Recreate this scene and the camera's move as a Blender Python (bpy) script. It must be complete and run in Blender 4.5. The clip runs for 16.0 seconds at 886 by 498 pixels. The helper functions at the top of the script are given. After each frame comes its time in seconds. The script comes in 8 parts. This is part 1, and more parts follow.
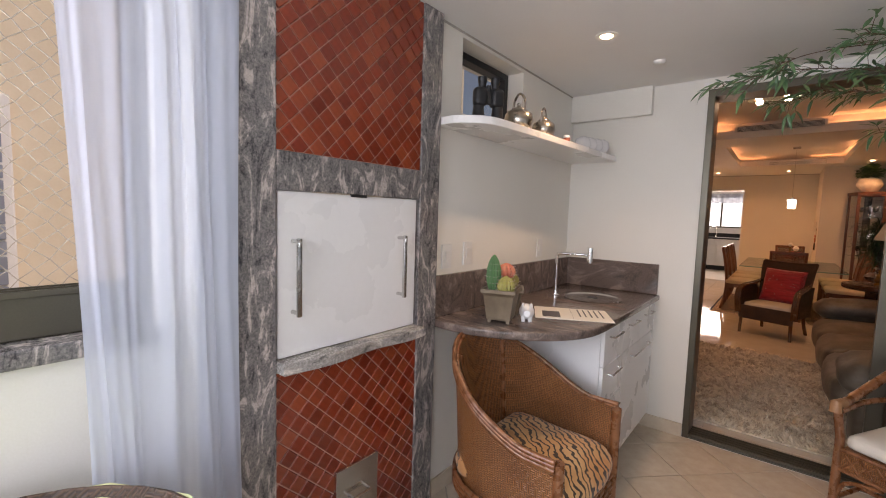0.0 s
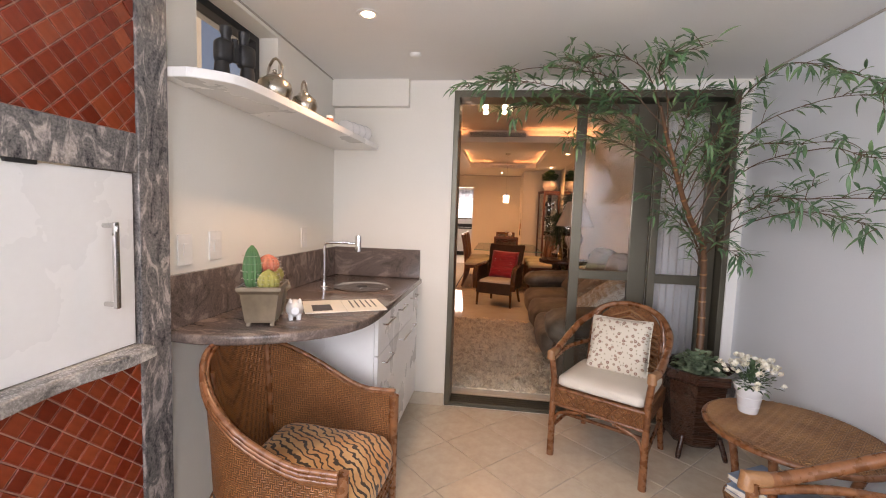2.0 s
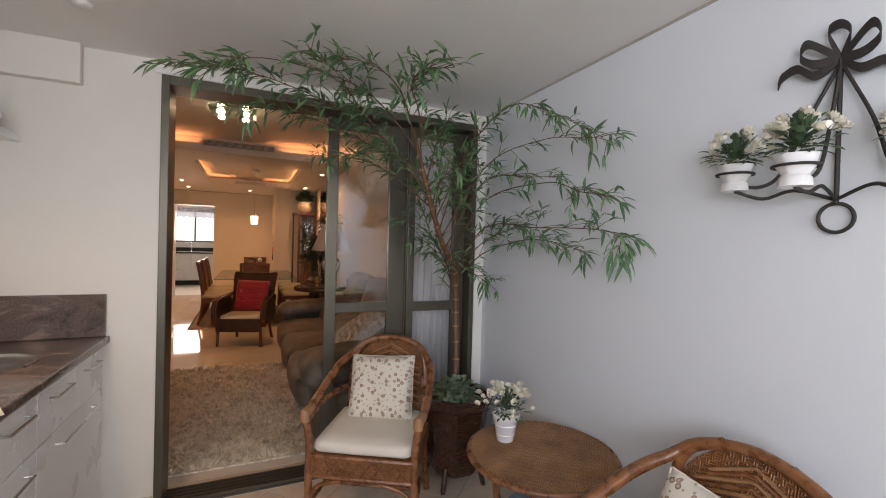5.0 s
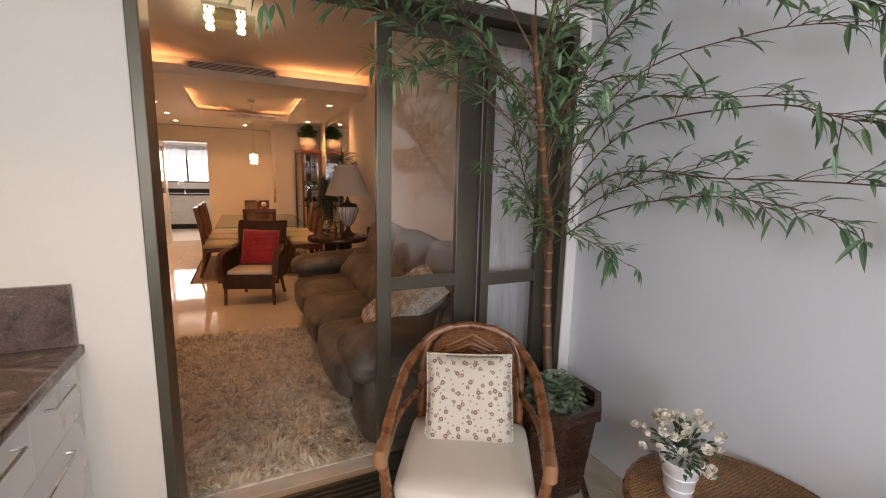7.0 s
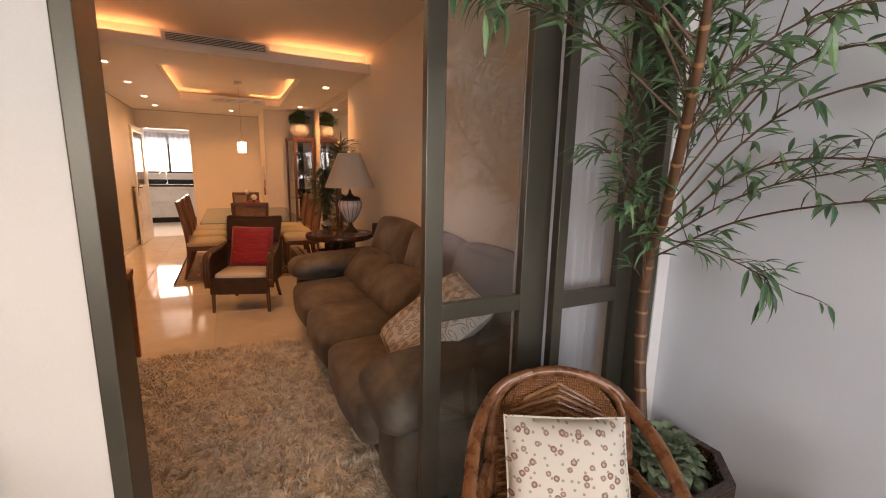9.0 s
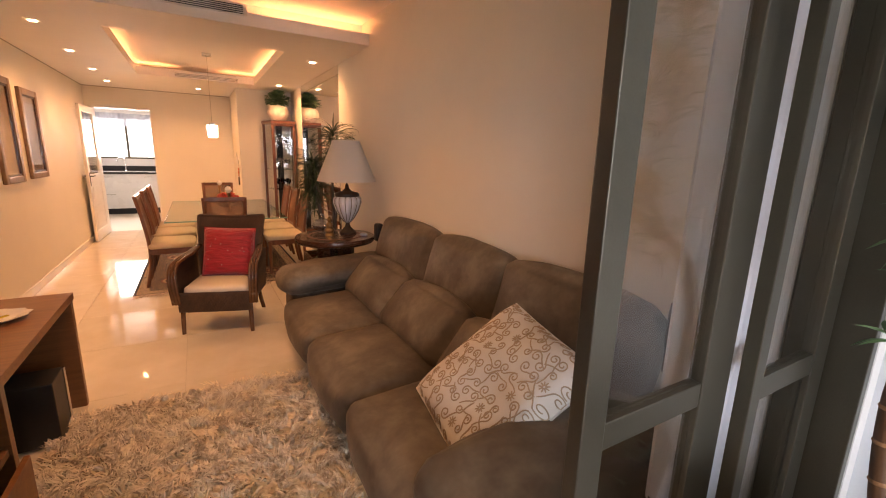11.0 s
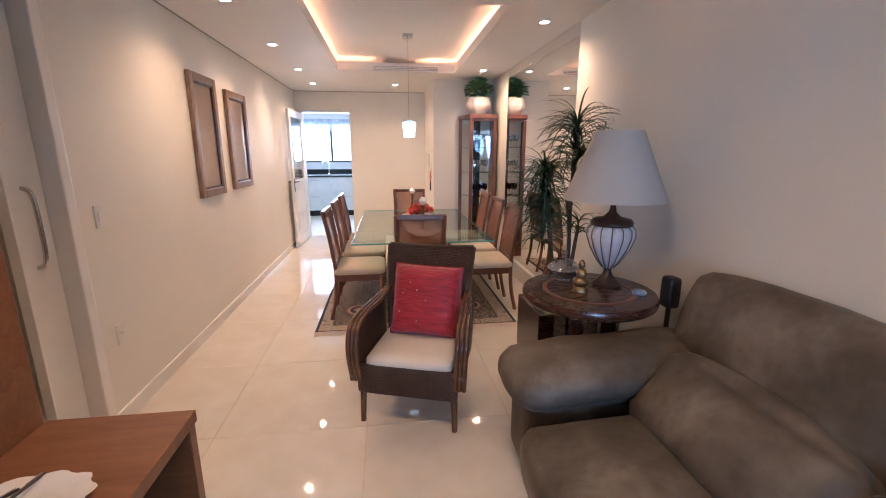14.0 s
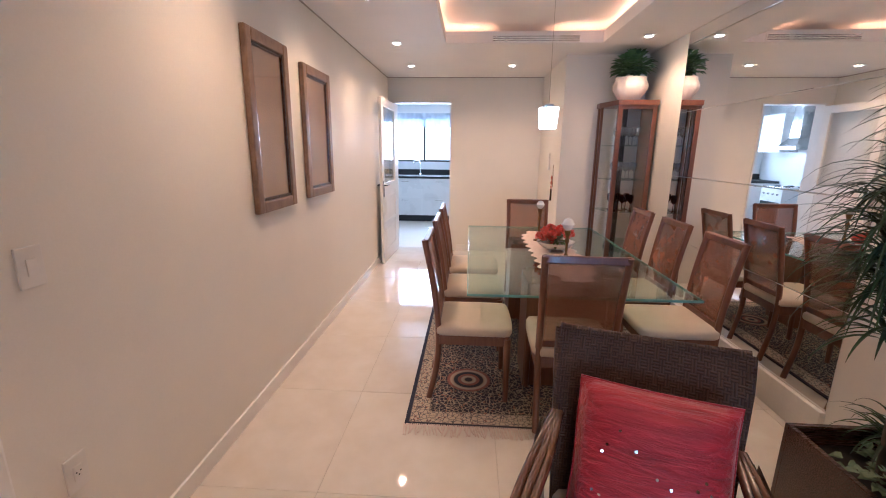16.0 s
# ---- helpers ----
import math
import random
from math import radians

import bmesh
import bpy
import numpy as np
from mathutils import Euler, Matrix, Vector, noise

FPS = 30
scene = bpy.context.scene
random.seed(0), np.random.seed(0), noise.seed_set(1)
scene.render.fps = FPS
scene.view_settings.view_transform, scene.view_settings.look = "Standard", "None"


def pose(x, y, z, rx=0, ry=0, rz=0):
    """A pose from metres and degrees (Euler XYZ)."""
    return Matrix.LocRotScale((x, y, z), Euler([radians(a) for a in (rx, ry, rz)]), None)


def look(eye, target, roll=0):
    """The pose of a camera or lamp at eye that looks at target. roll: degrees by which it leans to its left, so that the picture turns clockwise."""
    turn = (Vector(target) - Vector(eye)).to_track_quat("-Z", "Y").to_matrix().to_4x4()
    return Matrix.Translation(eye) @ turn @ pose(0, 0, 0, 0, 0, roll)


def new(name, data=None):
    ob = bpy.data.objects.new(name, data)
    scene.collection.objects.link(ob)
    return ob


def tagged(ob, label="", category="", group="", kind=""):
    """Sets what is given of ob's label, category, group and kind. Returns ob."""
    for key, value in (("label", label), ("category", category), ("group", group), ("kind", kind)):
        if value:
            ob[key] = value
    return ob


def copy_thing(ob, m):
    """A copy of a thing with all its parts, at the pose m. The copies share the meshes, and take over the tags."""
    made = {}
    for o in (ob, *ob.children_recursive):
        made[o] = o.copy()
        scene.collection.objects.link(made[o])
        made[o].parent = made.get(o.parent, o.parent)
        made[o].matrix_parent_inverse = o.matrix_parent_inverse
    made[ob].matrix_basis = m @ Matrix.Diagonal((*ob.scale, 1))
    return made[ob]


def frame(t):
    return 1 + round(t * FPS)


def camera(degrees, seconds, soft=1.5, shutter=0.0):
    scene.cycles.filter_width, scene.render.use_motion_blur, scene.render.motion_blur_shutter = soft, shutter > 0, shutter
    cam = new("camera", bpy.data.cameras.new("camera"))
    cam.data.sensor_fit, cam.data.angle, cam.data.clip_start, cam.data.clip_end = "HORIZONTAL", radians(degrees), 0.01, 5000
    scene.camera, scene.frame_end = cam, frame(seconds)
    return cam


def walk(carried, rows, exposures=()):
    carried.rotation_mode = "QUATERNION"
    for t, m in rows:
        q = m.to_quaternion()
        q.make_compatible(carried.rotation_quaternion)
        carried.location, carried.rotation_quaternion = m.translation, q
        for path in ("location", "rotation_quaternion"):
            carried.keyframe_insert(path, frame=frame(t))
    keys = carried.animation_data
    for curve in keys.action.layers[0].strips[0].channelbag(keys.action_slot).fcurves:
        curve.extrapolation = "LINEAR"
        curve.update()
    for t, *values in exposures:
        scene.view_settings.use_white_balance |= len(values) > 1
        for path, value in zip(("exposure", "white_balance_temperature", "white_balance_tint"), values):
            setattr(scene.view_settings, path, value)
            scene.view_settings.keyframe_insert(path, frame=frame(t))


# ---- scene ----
cam = camera(92.7, 16.0, soft=1.05)
PATH = [
    (0, (0.635, 0.49, 1.361), (-0.613, 2.044, 1.198), 1.8),
    (0.5, (0.628, 0.516, 1.362), (-0.581, 2.1, 1.196), 1.6),
    (1, (0.593, 0.609, 1.349), (-0.406, 2.333, 1.181), 1.6),
    (1.5, (0.563, 0.675, 1.341), (-0.063, 2.568, 1.178), 1.9),
    (2, (0.54, 0.631, 1.324), (0.292, 2.609, 1.166), 2.0),
    (2.5, (0.542, 0.573, 1.298), (0.674, 2.563, 1.144), 1.9),
    (3, (0.554, 0.557, 1.283), (1.081, 2.481, 1.129), 1.9),
    (3.2, (0.551, 0.558, 1.295), (1.229, 2.433, 1.135), 1.9),
    (5.3, (0.636, 1.187, 1.383), (1.472, 3.005, 1.393), 1.5),
    (5.5, (0.599, 1.305, 1.398), (1.436, 3.121, 1.43), 1.5),
    (6, (0.557, 1.563, 1.393), (1.394, 3.377, 1.462), 1.6),
    (6.5, (0.556, 1.777, 1.417), (1.4, 3.585, 1.283), 1.5),
    (7, (0.527, 1.833, 1.423), (1.369, 3.62, 1.106), 1.3),
    (7.5, (0.461, 1.877, 1.417), (1.307, 3.659, 1.084), 1.2),
    (8, (0.431, 1.987, 1.424), (1.285, 3.763, 1.081), 1.2),
    (8.5, (0.479, 2.191, 1.433), (1.346, 3.958, 1.08), 1.1),
    (9, (0.503, 2.405, 1.425), (1.387, 4.161, 1.062), 1.2),
    (9.2, (0.497, 2.502, 1.403), (1.403, 4.249, 1.042), 1.7),
    (11.3, (0.475, 3.318, 1.471), (1.464, 5.008, 1.041), 1.5),
    (11.5, (0.470, 3.436, 1.463), (1.460, 5.125, 1.033), 1.4),
    (12, (0.474, 3.622, 1.463), (1.463, 5.307, 1.027), 1.4),
    (12.5, (0.548, 3.929, 1.488), (1.532, 5.614, 1.049), 1.3),
    (13, (0.573, 4.25, 1.52), (1.481, 5.977, 1.078), 0.9),
    (13.5, (0.503, 4.542, 1.498), (1.117, 6.393, 1.052), 0.5),
    (14, (0.46, 4.824, 1.48), (0.711, 6.756, 1.031), 0.0),
    (14.5, (0.424, 5.15, 1.496), (0.554, 7.094, 1.045), 0.0),
    (15, (0.311, 5.469, 1.487), (0.388, 7.415, 1.032), 0.4),
    (15.5, (0.215, 5.835, 1.487), (0.203, 7.782, 1.033), 0.6),
    (16, (0.147, 6.191, 1.469), (0.028, 8.135, 1.015), 0.6),
]
EXPO = [(0.0, -0.52, 7500, 27), (0.6, -0.50, 7500, 27), (1.0, -0.42, 7600, 28), (1.45, -0.04, 7800, 29), (1.8, -0.02, 7800, 29), (3.2, -0.46, 7500, 23), (5.3, -0.54, 7500, 25), (7.0, -0.16, 7700, 26), (8.5, -0.12, 8000, 27), (9.2, 0.14, 8100, 28), (11.3, 0.70, 7200, 25), (11.8, 0.70, 6000, 22), (12.5, 0.70, 4850, 10), (13.0, 0.70, 4400, 7), (14.5, 0.80, 4350, 8), (16.0, 0.56, 4250, 9)]
walk(cam, [(t, look(eye, target, roll)) for t, eye, target, roll in PATH], EXPO)

# ---- world and lights ----
world = bpy.data.worlds.new("world")
scene.world = world
world.use_nodes = True
wn = world.node_tree.nodes
sky = wn.new("ShaderNodeTexSky")
sky.sky_type, sky.sun_disc = "NISHITA", False
sky.sun_elevation, sky.sun_rotation = radians(50), radians(60)
wn["Background"].inputs[1].default_value = 0.09
world.node_tree.links.new(sky.outputs[0], wn["Background"].inputs[0])
sun = new("sun", bpy.data.lights.new("sun", "SUN"))
sun.data.energy, sun.data.angle, sun.data.color = 3.0, radians(0.6), (1.0, 0.95, 0.88)
sun.matrix_world = look((6, 4, 9), (0, 0, 0))


def area_lamp(name, eye, target, sx, sy, watts, colour):
    d = bpy.data.lights.new(name, "AREA")
    d.shape, d.size, d.size_y, d.energy, d.color = "RECTANGLE", sx, sy, watts, colour
    ob = new(name, d)
    ob.matrix_world = look(eye, target)
    return ob


def spot_lamp(name, place, watts, colour, angle=120, radius=0.03):
    d = bpy.data.lights.new(name, "SPOT")
    d.energy, d.color, d.spot_size, d.spot_blend, d.shadow_soft_size = watts, colour, radians(angle), 1.0, radius
    ob = new(name, d)
    ob.location = place
    return ob


WARM = (1.0, 0.50, 0.20)
DAY = (0.69, 0.845, 1.0)
area_lamp("window_light_west", (-0.86, -0.50, 1.6), (2, 0.9, 1.1), 1.15, 1.0, 92, DAY)
area_lamp("window_light_south", (0.7, -1.22, 1.5), (0.7, 3, 1.1), 2.4, 1.3, 80, DAY)
area_lamp("window_light_kitchen", (-0.82, 15.55, 1.65), (-0.6, 11, 1.0), 1.7, 0.8, 52, (1.0, 0.92, 0.82))
DINING_SPOTS = [(-0.57, 8.06), (-0.575, 9.28), (-0.58, 10.51), (-0.59, 11.62), (0.615, 11.6), (1.70, 8.27), (1.67, 10.29)]
for sx, sy in DINING_SPOTS:
    spot_lamp("downlight_light", (sx, sy, 2.44), 38, WARM, 142)
for dx in (-0.12, 0.12):
    for dy in (-0.12, 0.12):
        spot_lamp("ceiling_spot_light", (0.46 + dx, 5.72 + dy, 2.54), 17, WARM, 136, 0.07)
spot_lamp("balcony_spot_light", (-0.075, 2.54, 2.195), 42, (1.0, 0.72, 0.45), 120)
# unseen lamp without a fitting, added to brighten the corridor
spot_lamp("corridor_fill_light", (-1.45, 6.6, 2.37), 9, WARM, 150)
lamp_bulb = new("pendant_bulb_light", bpy.data.lights.new("pendant_bulb_light", "POINT"))
lamp_bulb.location, lamp_bulb.data.energy, lamp_bulb.data.color = (0.69, 9.5, 1.69), 4, WARM
lamp_bulb.data.shadow_soft_size = 0.04
# ---- materials ----
def material(name, rough=0.5, metal=0.0):
    m = bpy.data.materials.new(name)
    m.use_nodes = True
    b = m.node_tree.nodes["Principled BSDF"]
    b.inputs["Roughness"].default_value, b.inputs["Metallic"].default_value = rough, metal
    return m, m.node_tree.nodes, m.node_tree.links, b


def col4(c):
    return (c[0], c[1], c[2], 1.0)


def coords(n, l, scale=(1, 1, 1), rot=(0, 0, 0), kind="Object"):
    tc, mp = n.new("ShaderNodeTexCoord"), n.new("ShaderNodeMapping")
    l.new(tc.outputs[kind], mp.inputs[0])
    mp.inputs["Scale"].default_value = scale
    mp.inputs["Rotation"].default_value = [radians(a) for a in rot]
    return mp.outputs[0]


def noise_tex(n, l, vec, scale, detail=4.0, rough=0.55, distort=0.0):
    t = n.new("ShaderNodeTexNoise")
    t.inputs["Scale"].default_value, t.inputs["Detail"].default_value = scale, detail
    t.inputs["Roughness"].default_value, t.inputs["Distortion"].default_value = rough, distort
    l.new(vec, t.inputs["Vector"])
    return t.outputs["Fac"]


def ramp(n, l, fac, stops):
    r = n.new("ShaderNodeValToRGB")
    while len(r.color_ramp.elements) < len(stops):
        r.color_ramp.elements.new(0.5)
    for e, (p, c) in zip(r.color_ramp.elements, stops):
        e.position, e.color = p, col4(c)
    l.new(fac, r.inputs[0])
    return r.outputs[0]


def mix(n, l, fac, a, b, mode="MIX"):
    m = n.new("ShaderNodeMix")
    m.data_type, m.blend_type = "RGBA", mode
    for sock, v in ((m.inputs[0], fac), (m.inputs[6], a), (m.inputs[7], b)):
        if isinstance(v, (int, float)):
            sock.default_value = v
        elif isinstance(v, tuple):
            sock.default_value = col4(v)
        else:
            l.new(v, sock)
    return m.outputs[2]


def bump(n, l, b, height, strength=0.2, dist=0.01):
    k = n.new("ShaderNodeBump")
    k.inputs["Strength"].default_value, k.inputs["Distance"].default_value = strength, dist
    l.new(height, k.inputs["Height"])
    l.new(k.outputs[0], b.inputs["Normal"])


def rough_var(n, l, b, fac, lo, hi):
    r = n.new("ShaderNodeMapRange")
    r.inputs[3].default_value, r.inputs[4].default_value = lo, hi
    l.new(fac, r.inputs[0])
    l.new(r.outputs[0], b.inputs["Roughness"])


def mottled(name, c1, c2, scale=6.0, rough=0.5, metal=0.0, bump_s=0.1, bump_d=0.004, fine=60.0, stretch=(1, 1, 1), coat=0.0, spread=0.12, kind="Object"):
    """A surface that wavers between two colours, with a fine grain in its relief."""
    m, n, l, b = material(name, rough, metal)
    v = coords(n, l, stretch, kind=kind)
    a = noise_tex(n, l, v, scale, 5.0)
    f = noise_tex(n, l, v, fine, 3.0)
    c = ramp(n, l, a, [(0.5 - 2 * spread, c1), (0.5 + 2 * spread, c2)])
    c = mix(n, l, 0.10, c, f, "OVERLAY")
    l.new(c, b.inputs["Base Color"])
    rough_var(n, l, b, a, max(rough - 0.08, 0.02), min(rough + 0.08, 1))
    bump(n, l, b, f, bump_s, bump_d)
    b.inputs["Coat Weight"].default_value = coat
    return m


def per_piece(name, colours, rough=0.3, bump_s=0.1, scale=30.0, coat=0.0):
    """Pieces of one kind, each a little different from its neighbours."""
    m, n, l, b = material(name, rough)
    oi = n.new("ShaderNodeObjectInfo")
    v = coords(n, l)
    c = ramp(n, l, oi.outputs["Random"], [(i / max(len(colours) - 1, 1), c) for i, c in enumerate(colours)])
    f = noise_tex(n, l, v, scale, 4.0)
    c = mix(n, l, 0.35, c, ramp(n, l, f, [(0.3, (0.35, 0.35, 0.35)), (0.7, (0.65, 0.65, 0.65))]), "OVERLAY")
    l.new(c, b.inputs["Base Color"])
    rough_var(n, l, b, f, rough * 0.7, rough * 1.3)
    bump(n, l, b, f, bump_s, 0.003)
    b.inputs["Coat Weight"].default_value = coat
    return m


def wood(name, c1, c2, rough=0.35, axis="y", scale=1.0, coat=0.2):
    m, n, l, b = material(name, rough)
    st = {"x": (0.6, 9, 9), "y": (9, 0.6, 9), "z": (9, 9, 0.6)}[axis]
    v = coords(n, l, tuple(s * scale for s in st))
    a = noise_tex(n, l, v, 3.0, 6.0, 0.6, 1.2)
    f = noise_tex(n, l, v, 22.0, 3.0)
    c = ramp(n, l, a, [(0.3, c1), (0.7, c2)])
    c = mix(n, l, 0.2, c, f, "OVERLAY")
    l.new(c, b.inputs["Base Color"])
    rough_var(n, l, b, f, rough - 0.06, rough + 0.1)
    bump(n, l, b, f, 0.08, 0.002)
    b.inputs["Coat Weight"].default_value = coat
    return m


def woven(name, c1, c2, pitch=0.012, rough=0.55, kind="Object"):
    """Wicker: a basket weave of strands over and under, the shade between them painted into the colour."""
    m, n, l, b = material(name, rough)
    v = coords(n, l, kind=kind)
    heights = []
    for axis in ("X", "Z"):
        w = n.new("ShaderNodeTexWave")
        w.wave_type, w.bands_direction = "BANDS", axis
        w.inputs["Scale"].default_value = 0.314 / pitch
        w.inputs["Distortion"].default_value, w.inputs["Detail"].default_value = 0.6, 1.0
        l.new(v, w.inputs["Vector"])
        heights.append(w.outputs["Fac"])
    ck = n.new("ShaderNodeTexChecker")
    ck.inputs["Scale"].default_value = 1.0 / pitch / 2
    l.new(v, ck.inputs["Vector"])
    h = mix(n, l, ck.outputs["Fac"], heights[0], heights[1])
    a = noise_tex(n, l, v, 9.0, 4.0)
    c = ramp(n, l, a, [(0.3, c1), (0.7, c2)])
    # shade in the gaps goes into the colour, by weave height
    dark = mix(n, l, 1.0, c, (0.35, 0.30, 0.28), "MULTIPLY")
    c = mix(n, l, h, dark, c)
    l.new(c, b.inputs["Base Color"])
    bump(n, l, b, h, 0.7, 0.004)
    return m


def stone(name, dark, mid, light, scale=1.0, rough=0.18, stretch=(1, 1, 0.35), vein=0.4):
    m, n, l, b = material(name, rough)
    v = coords(n, l, stretch, (25, 10, 15))
    a = noise_tex(n, l, v, 7.0 * scale, 8.0, 0.65, 2.2)
    g = noise_tex(n, l, coords(n, l), 140.0, 3.0, 0.7)
    c = ramp(n, l, a, [(0.36, dark), (0.46, mid), (0.53, mid), (0.61, light)])
    c = mix(n, l, vein, c, ramp(n, l, g, [(0.35, dark), (0.5, mid), (0.68, light)]), "SOFT_LIGHT")
    c = mix(n, l, 0.16, c, ramp(n, l, g, [(0.38, dark), (0.62, light)]))
    l.new(c, b.inputs["Base Color"])
    rough_var(n, l, b, g, rough * 0.7, rough * 1.4)
    bump(n, l, b, g, 0.05, 0.001)
    return m


def glass(name, tint=(1, 1, 1), rough=0.0, ior=1.45):
    """Thin pane glass: clear straight through, with a gloss that grows at grazing angles."""
    m = bpy.data.materials.new(name)
    m.use_nodes = True
    n, l = m.node_tree.nodes, m.node_tree.links
    n.remove(n["Principled BSDF"])
    t, g, x, f = n.new("ShaderNodeBsdfTransparent"), n.new("ShaderNodeBsdfGlossy"), n.new("ShaderNodeMixShader"), n.new("ShaderNodeLayerWeight")
    t.inputs[0].default_value, g.inputs["Roughness"].default_value = col4(tint), rough
    f0 = ((ior - 1) / (ior + 1)) ** 2
    pw, ml = n.new("ShaderNodeMath"), n.new("ShaderNodeMath")
    pw.operation, ml.operation = "POWER", "MULTIPLY_ADD"
    pw.inputs[1].default_value, ml.inputs[1].default_value, ml.inputs[2].default_value = 5.0, 1 - f0, f0
    l.new(f.outputs["Facing"], pw.inputs[0]), l.new(pw.outputs[0], ml.inputs[0])
    l.new(ml.outputs[0], x.inputs[0]), l.new(t.outputs[0], x.inputs[1]), l.new(g.outputs[0], x.inputs[2])
    l.new(x.outputs[0], n["Material Output"].inputs[0])
    return m


def glowing(name, colour, strength):
    m, n, l, b = material(name, 0.6)
    b.inputs["Base Color"].default_value = col4((0.8, 0.8, 0.8))
    b.inputs["Emission Color"].default_value, b.inputs["Emission Strength"].default_value = col4(colour), strength
    return m


def sheer(name, colour, through_share=0.35):
    m, n, l, b = material(name, 0.9)
    b.inputs["Base Color"].default_value = col4(colour)
    t, x, tr, x2 = n.new("ShaderNodeBsdfTranslucent"), n.new("ShaderNodeMixShader"), n.new("ShaderNodeBsdfTransparent"), n.new("ShaderNodeMixShader")
    t.inputs[0].default_value = col4(colour)
    x.inputs[0].default_value, x2.inputs[0].default_value = 0.5, through_share
    l.new(b.outputs[0], x.inputs[1]), l.new(t.outputs[0], x.inputs[2])
    l.new(x.outputs[0], x2.inputs[1]), l.new(tr.outputs[0], x2.inputs[2])
    l.new(x2.outputs[0], n["Material Output"].inputs[0])
    return m


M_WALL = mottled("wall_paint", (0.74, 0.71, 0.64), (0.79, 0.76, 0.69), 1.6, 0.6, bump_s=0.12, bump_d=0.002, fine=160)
# the blue cast of daylight on the east wall, put into its base colour
M_WALL_DAYLIT = mottled("wall_paint_daylit", (0.685, 0.712, 0.735), (0.72, 0.747, 0.77), 1.6, 0.55, bump_s=0.12, bump_d=0.002, fine=160)
M_CEIL = mottled("ceiling_paint", (0.78, 0.77, 0.75), (0.82, 0.81, 0.79), 2.0, 0.7, bump_s=0.06, bump_d=0.002, fine=120)
M_WHITE = mottled("white_lacquer", (0.812, 0.802, 0.782), (0.824, 0.814, 0.794), 3.0, 0.28, bump_s=0.02, fine=40)
M_TRIM = mottled("trim_white", (0.76, 0.74, 0.70), (0.82, 0.80, 0.76), 4.0, 0.35, bump_s=0.03, fine=60)
M_ALU = mottled("bronze_aluminium", (0.100, 0.090, 0.067), (0.128, 0.115, 0.086), 3.0, 0.36, 0.65, bump_s=0.03, fine=200)
M_STEEL = mottled("brushed_steel", (0.55, 0.54, 0.52), (0.65, 0.64, 0.62), 8.0, 0.25, 1.0, bump_s=0.03, fine=200)
M_CHROME = mottled("chrome", (0.8, 0.8, 0.8), (0.85, 0.85, 0.85), 8.0, 0.08, 1.0, bump_s=0.0)
M_GRANITE = stone("grey_granite", (0.045, 0.045, 0.05), (0.20, 0.19, 0.185), (0.58, 0.51, 0.47), 2.1, 0.2)
M_LEDGE = stone("pale_veined_granite", (0.10, 0.098, 0.095), (0.36, 0.34, 0.32), (0.68, 0.63, 0.58), 1.0, 0.25, (1, 0.4, 1))
M_COUNTER = stone("brown_granite", (0.075, 0.06, 0.052), (0.17, 0.132, 0.115), (0.32, 0.25, 0.215), 0.8, 0.12, (0.5, 1.6, 1))
M_FLOOR_B = per_piece("cream_floor_tile", [(0.57, 0.475, 0.365), (0.62, 0.525, 0.41), (0.59, 0.50, 0.39)], 0.22, 0.05, 14)
M_GROUT = mottled("grout", (0.36, 0.33, 0.29), (0.44, 0.40, 0.35), 12, 0.85)
M_FLOOR_L = per_piece("polished_porcelain", [(0.66, 0.61, 0.53), (0.69, 0.64, 0.56), (0.67, 0.62, 0.545)], 0.045, 0.006, 5)
M_GROUT_L = mottled("fine_joint", (0.52, 0.47, 0.40), (0.56, 0.51, 0.44), 12, 0.6)
M_RED_TILE = per_piece("glazed_red_tile", [(0.17, 0.022, 0.010), (0.27, 0.040, 0.016), (0.22, 0.030, 0.013), (0.33, 0.066, 0.026), (0.19, 0.025, 0.011)], 0.13, 0.16, 45, 0.3)
M_RED_GROUT = mottled("pinkish_grout", (0.42, 0.20, 0.14), (0.52, 0.28, 0.20), 20, 0.8)
M_GLASS = glass("pane_glass", (0.96, 0.97, 0.96), 0.0, 1.75)
M_MIRROR = mottled("mirror_silver", (0.86, 0.86, 0.85), (0.88, 0.88, 0.87), 2, 0.0, 1.0, bump_s=0.0)
M_MIRROR.node_tree.nodes["Principled BSDF"].inputs["Roughness"].default_value = 0.01
for lk in list(M_MIRROR.node_tree.links):
    if lk.to_socket.name in ("Roughness", "Normal"):
        M_MIRROR.node_tree.links.remove(lk)
M_SKYGLOW = glowing("overcast_glow", (0.93, 0.96, 1.0), 1.8)
M_COVE = glowing("amber_strip", (1.0, 0.38, 0.14), 13.0)
M_BULB = glowing("lit_bulb", (1.0, 0.78, 0.5), 30.0)
M_BLACK = mottled("black_plastic", (0.012, 0.012, 0.013), (0.02, 0.02, 0.02), 8, 0.45)
M_RATTAN = mottled("rattan_pole", (0.125, 0.044, 0.017), (0.29, 0.112, 0.042), 26, 0.28, bump_s=0.25, fine=110, stretch=(1, 1, 1), coat=0.25)
M_RATTAN_BIND = mottled("rattan_binding", (0.28, 0.13, 0.055), (0.36, 0.18, 0.08), 30, 0.45, bump_s=0.4, fine=150)
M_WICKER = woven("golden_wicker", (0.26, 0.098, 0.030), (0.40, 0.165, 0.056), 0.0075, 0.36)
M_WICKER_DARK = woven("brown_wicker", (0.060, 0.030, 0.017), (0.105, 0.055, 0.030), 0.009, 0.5)
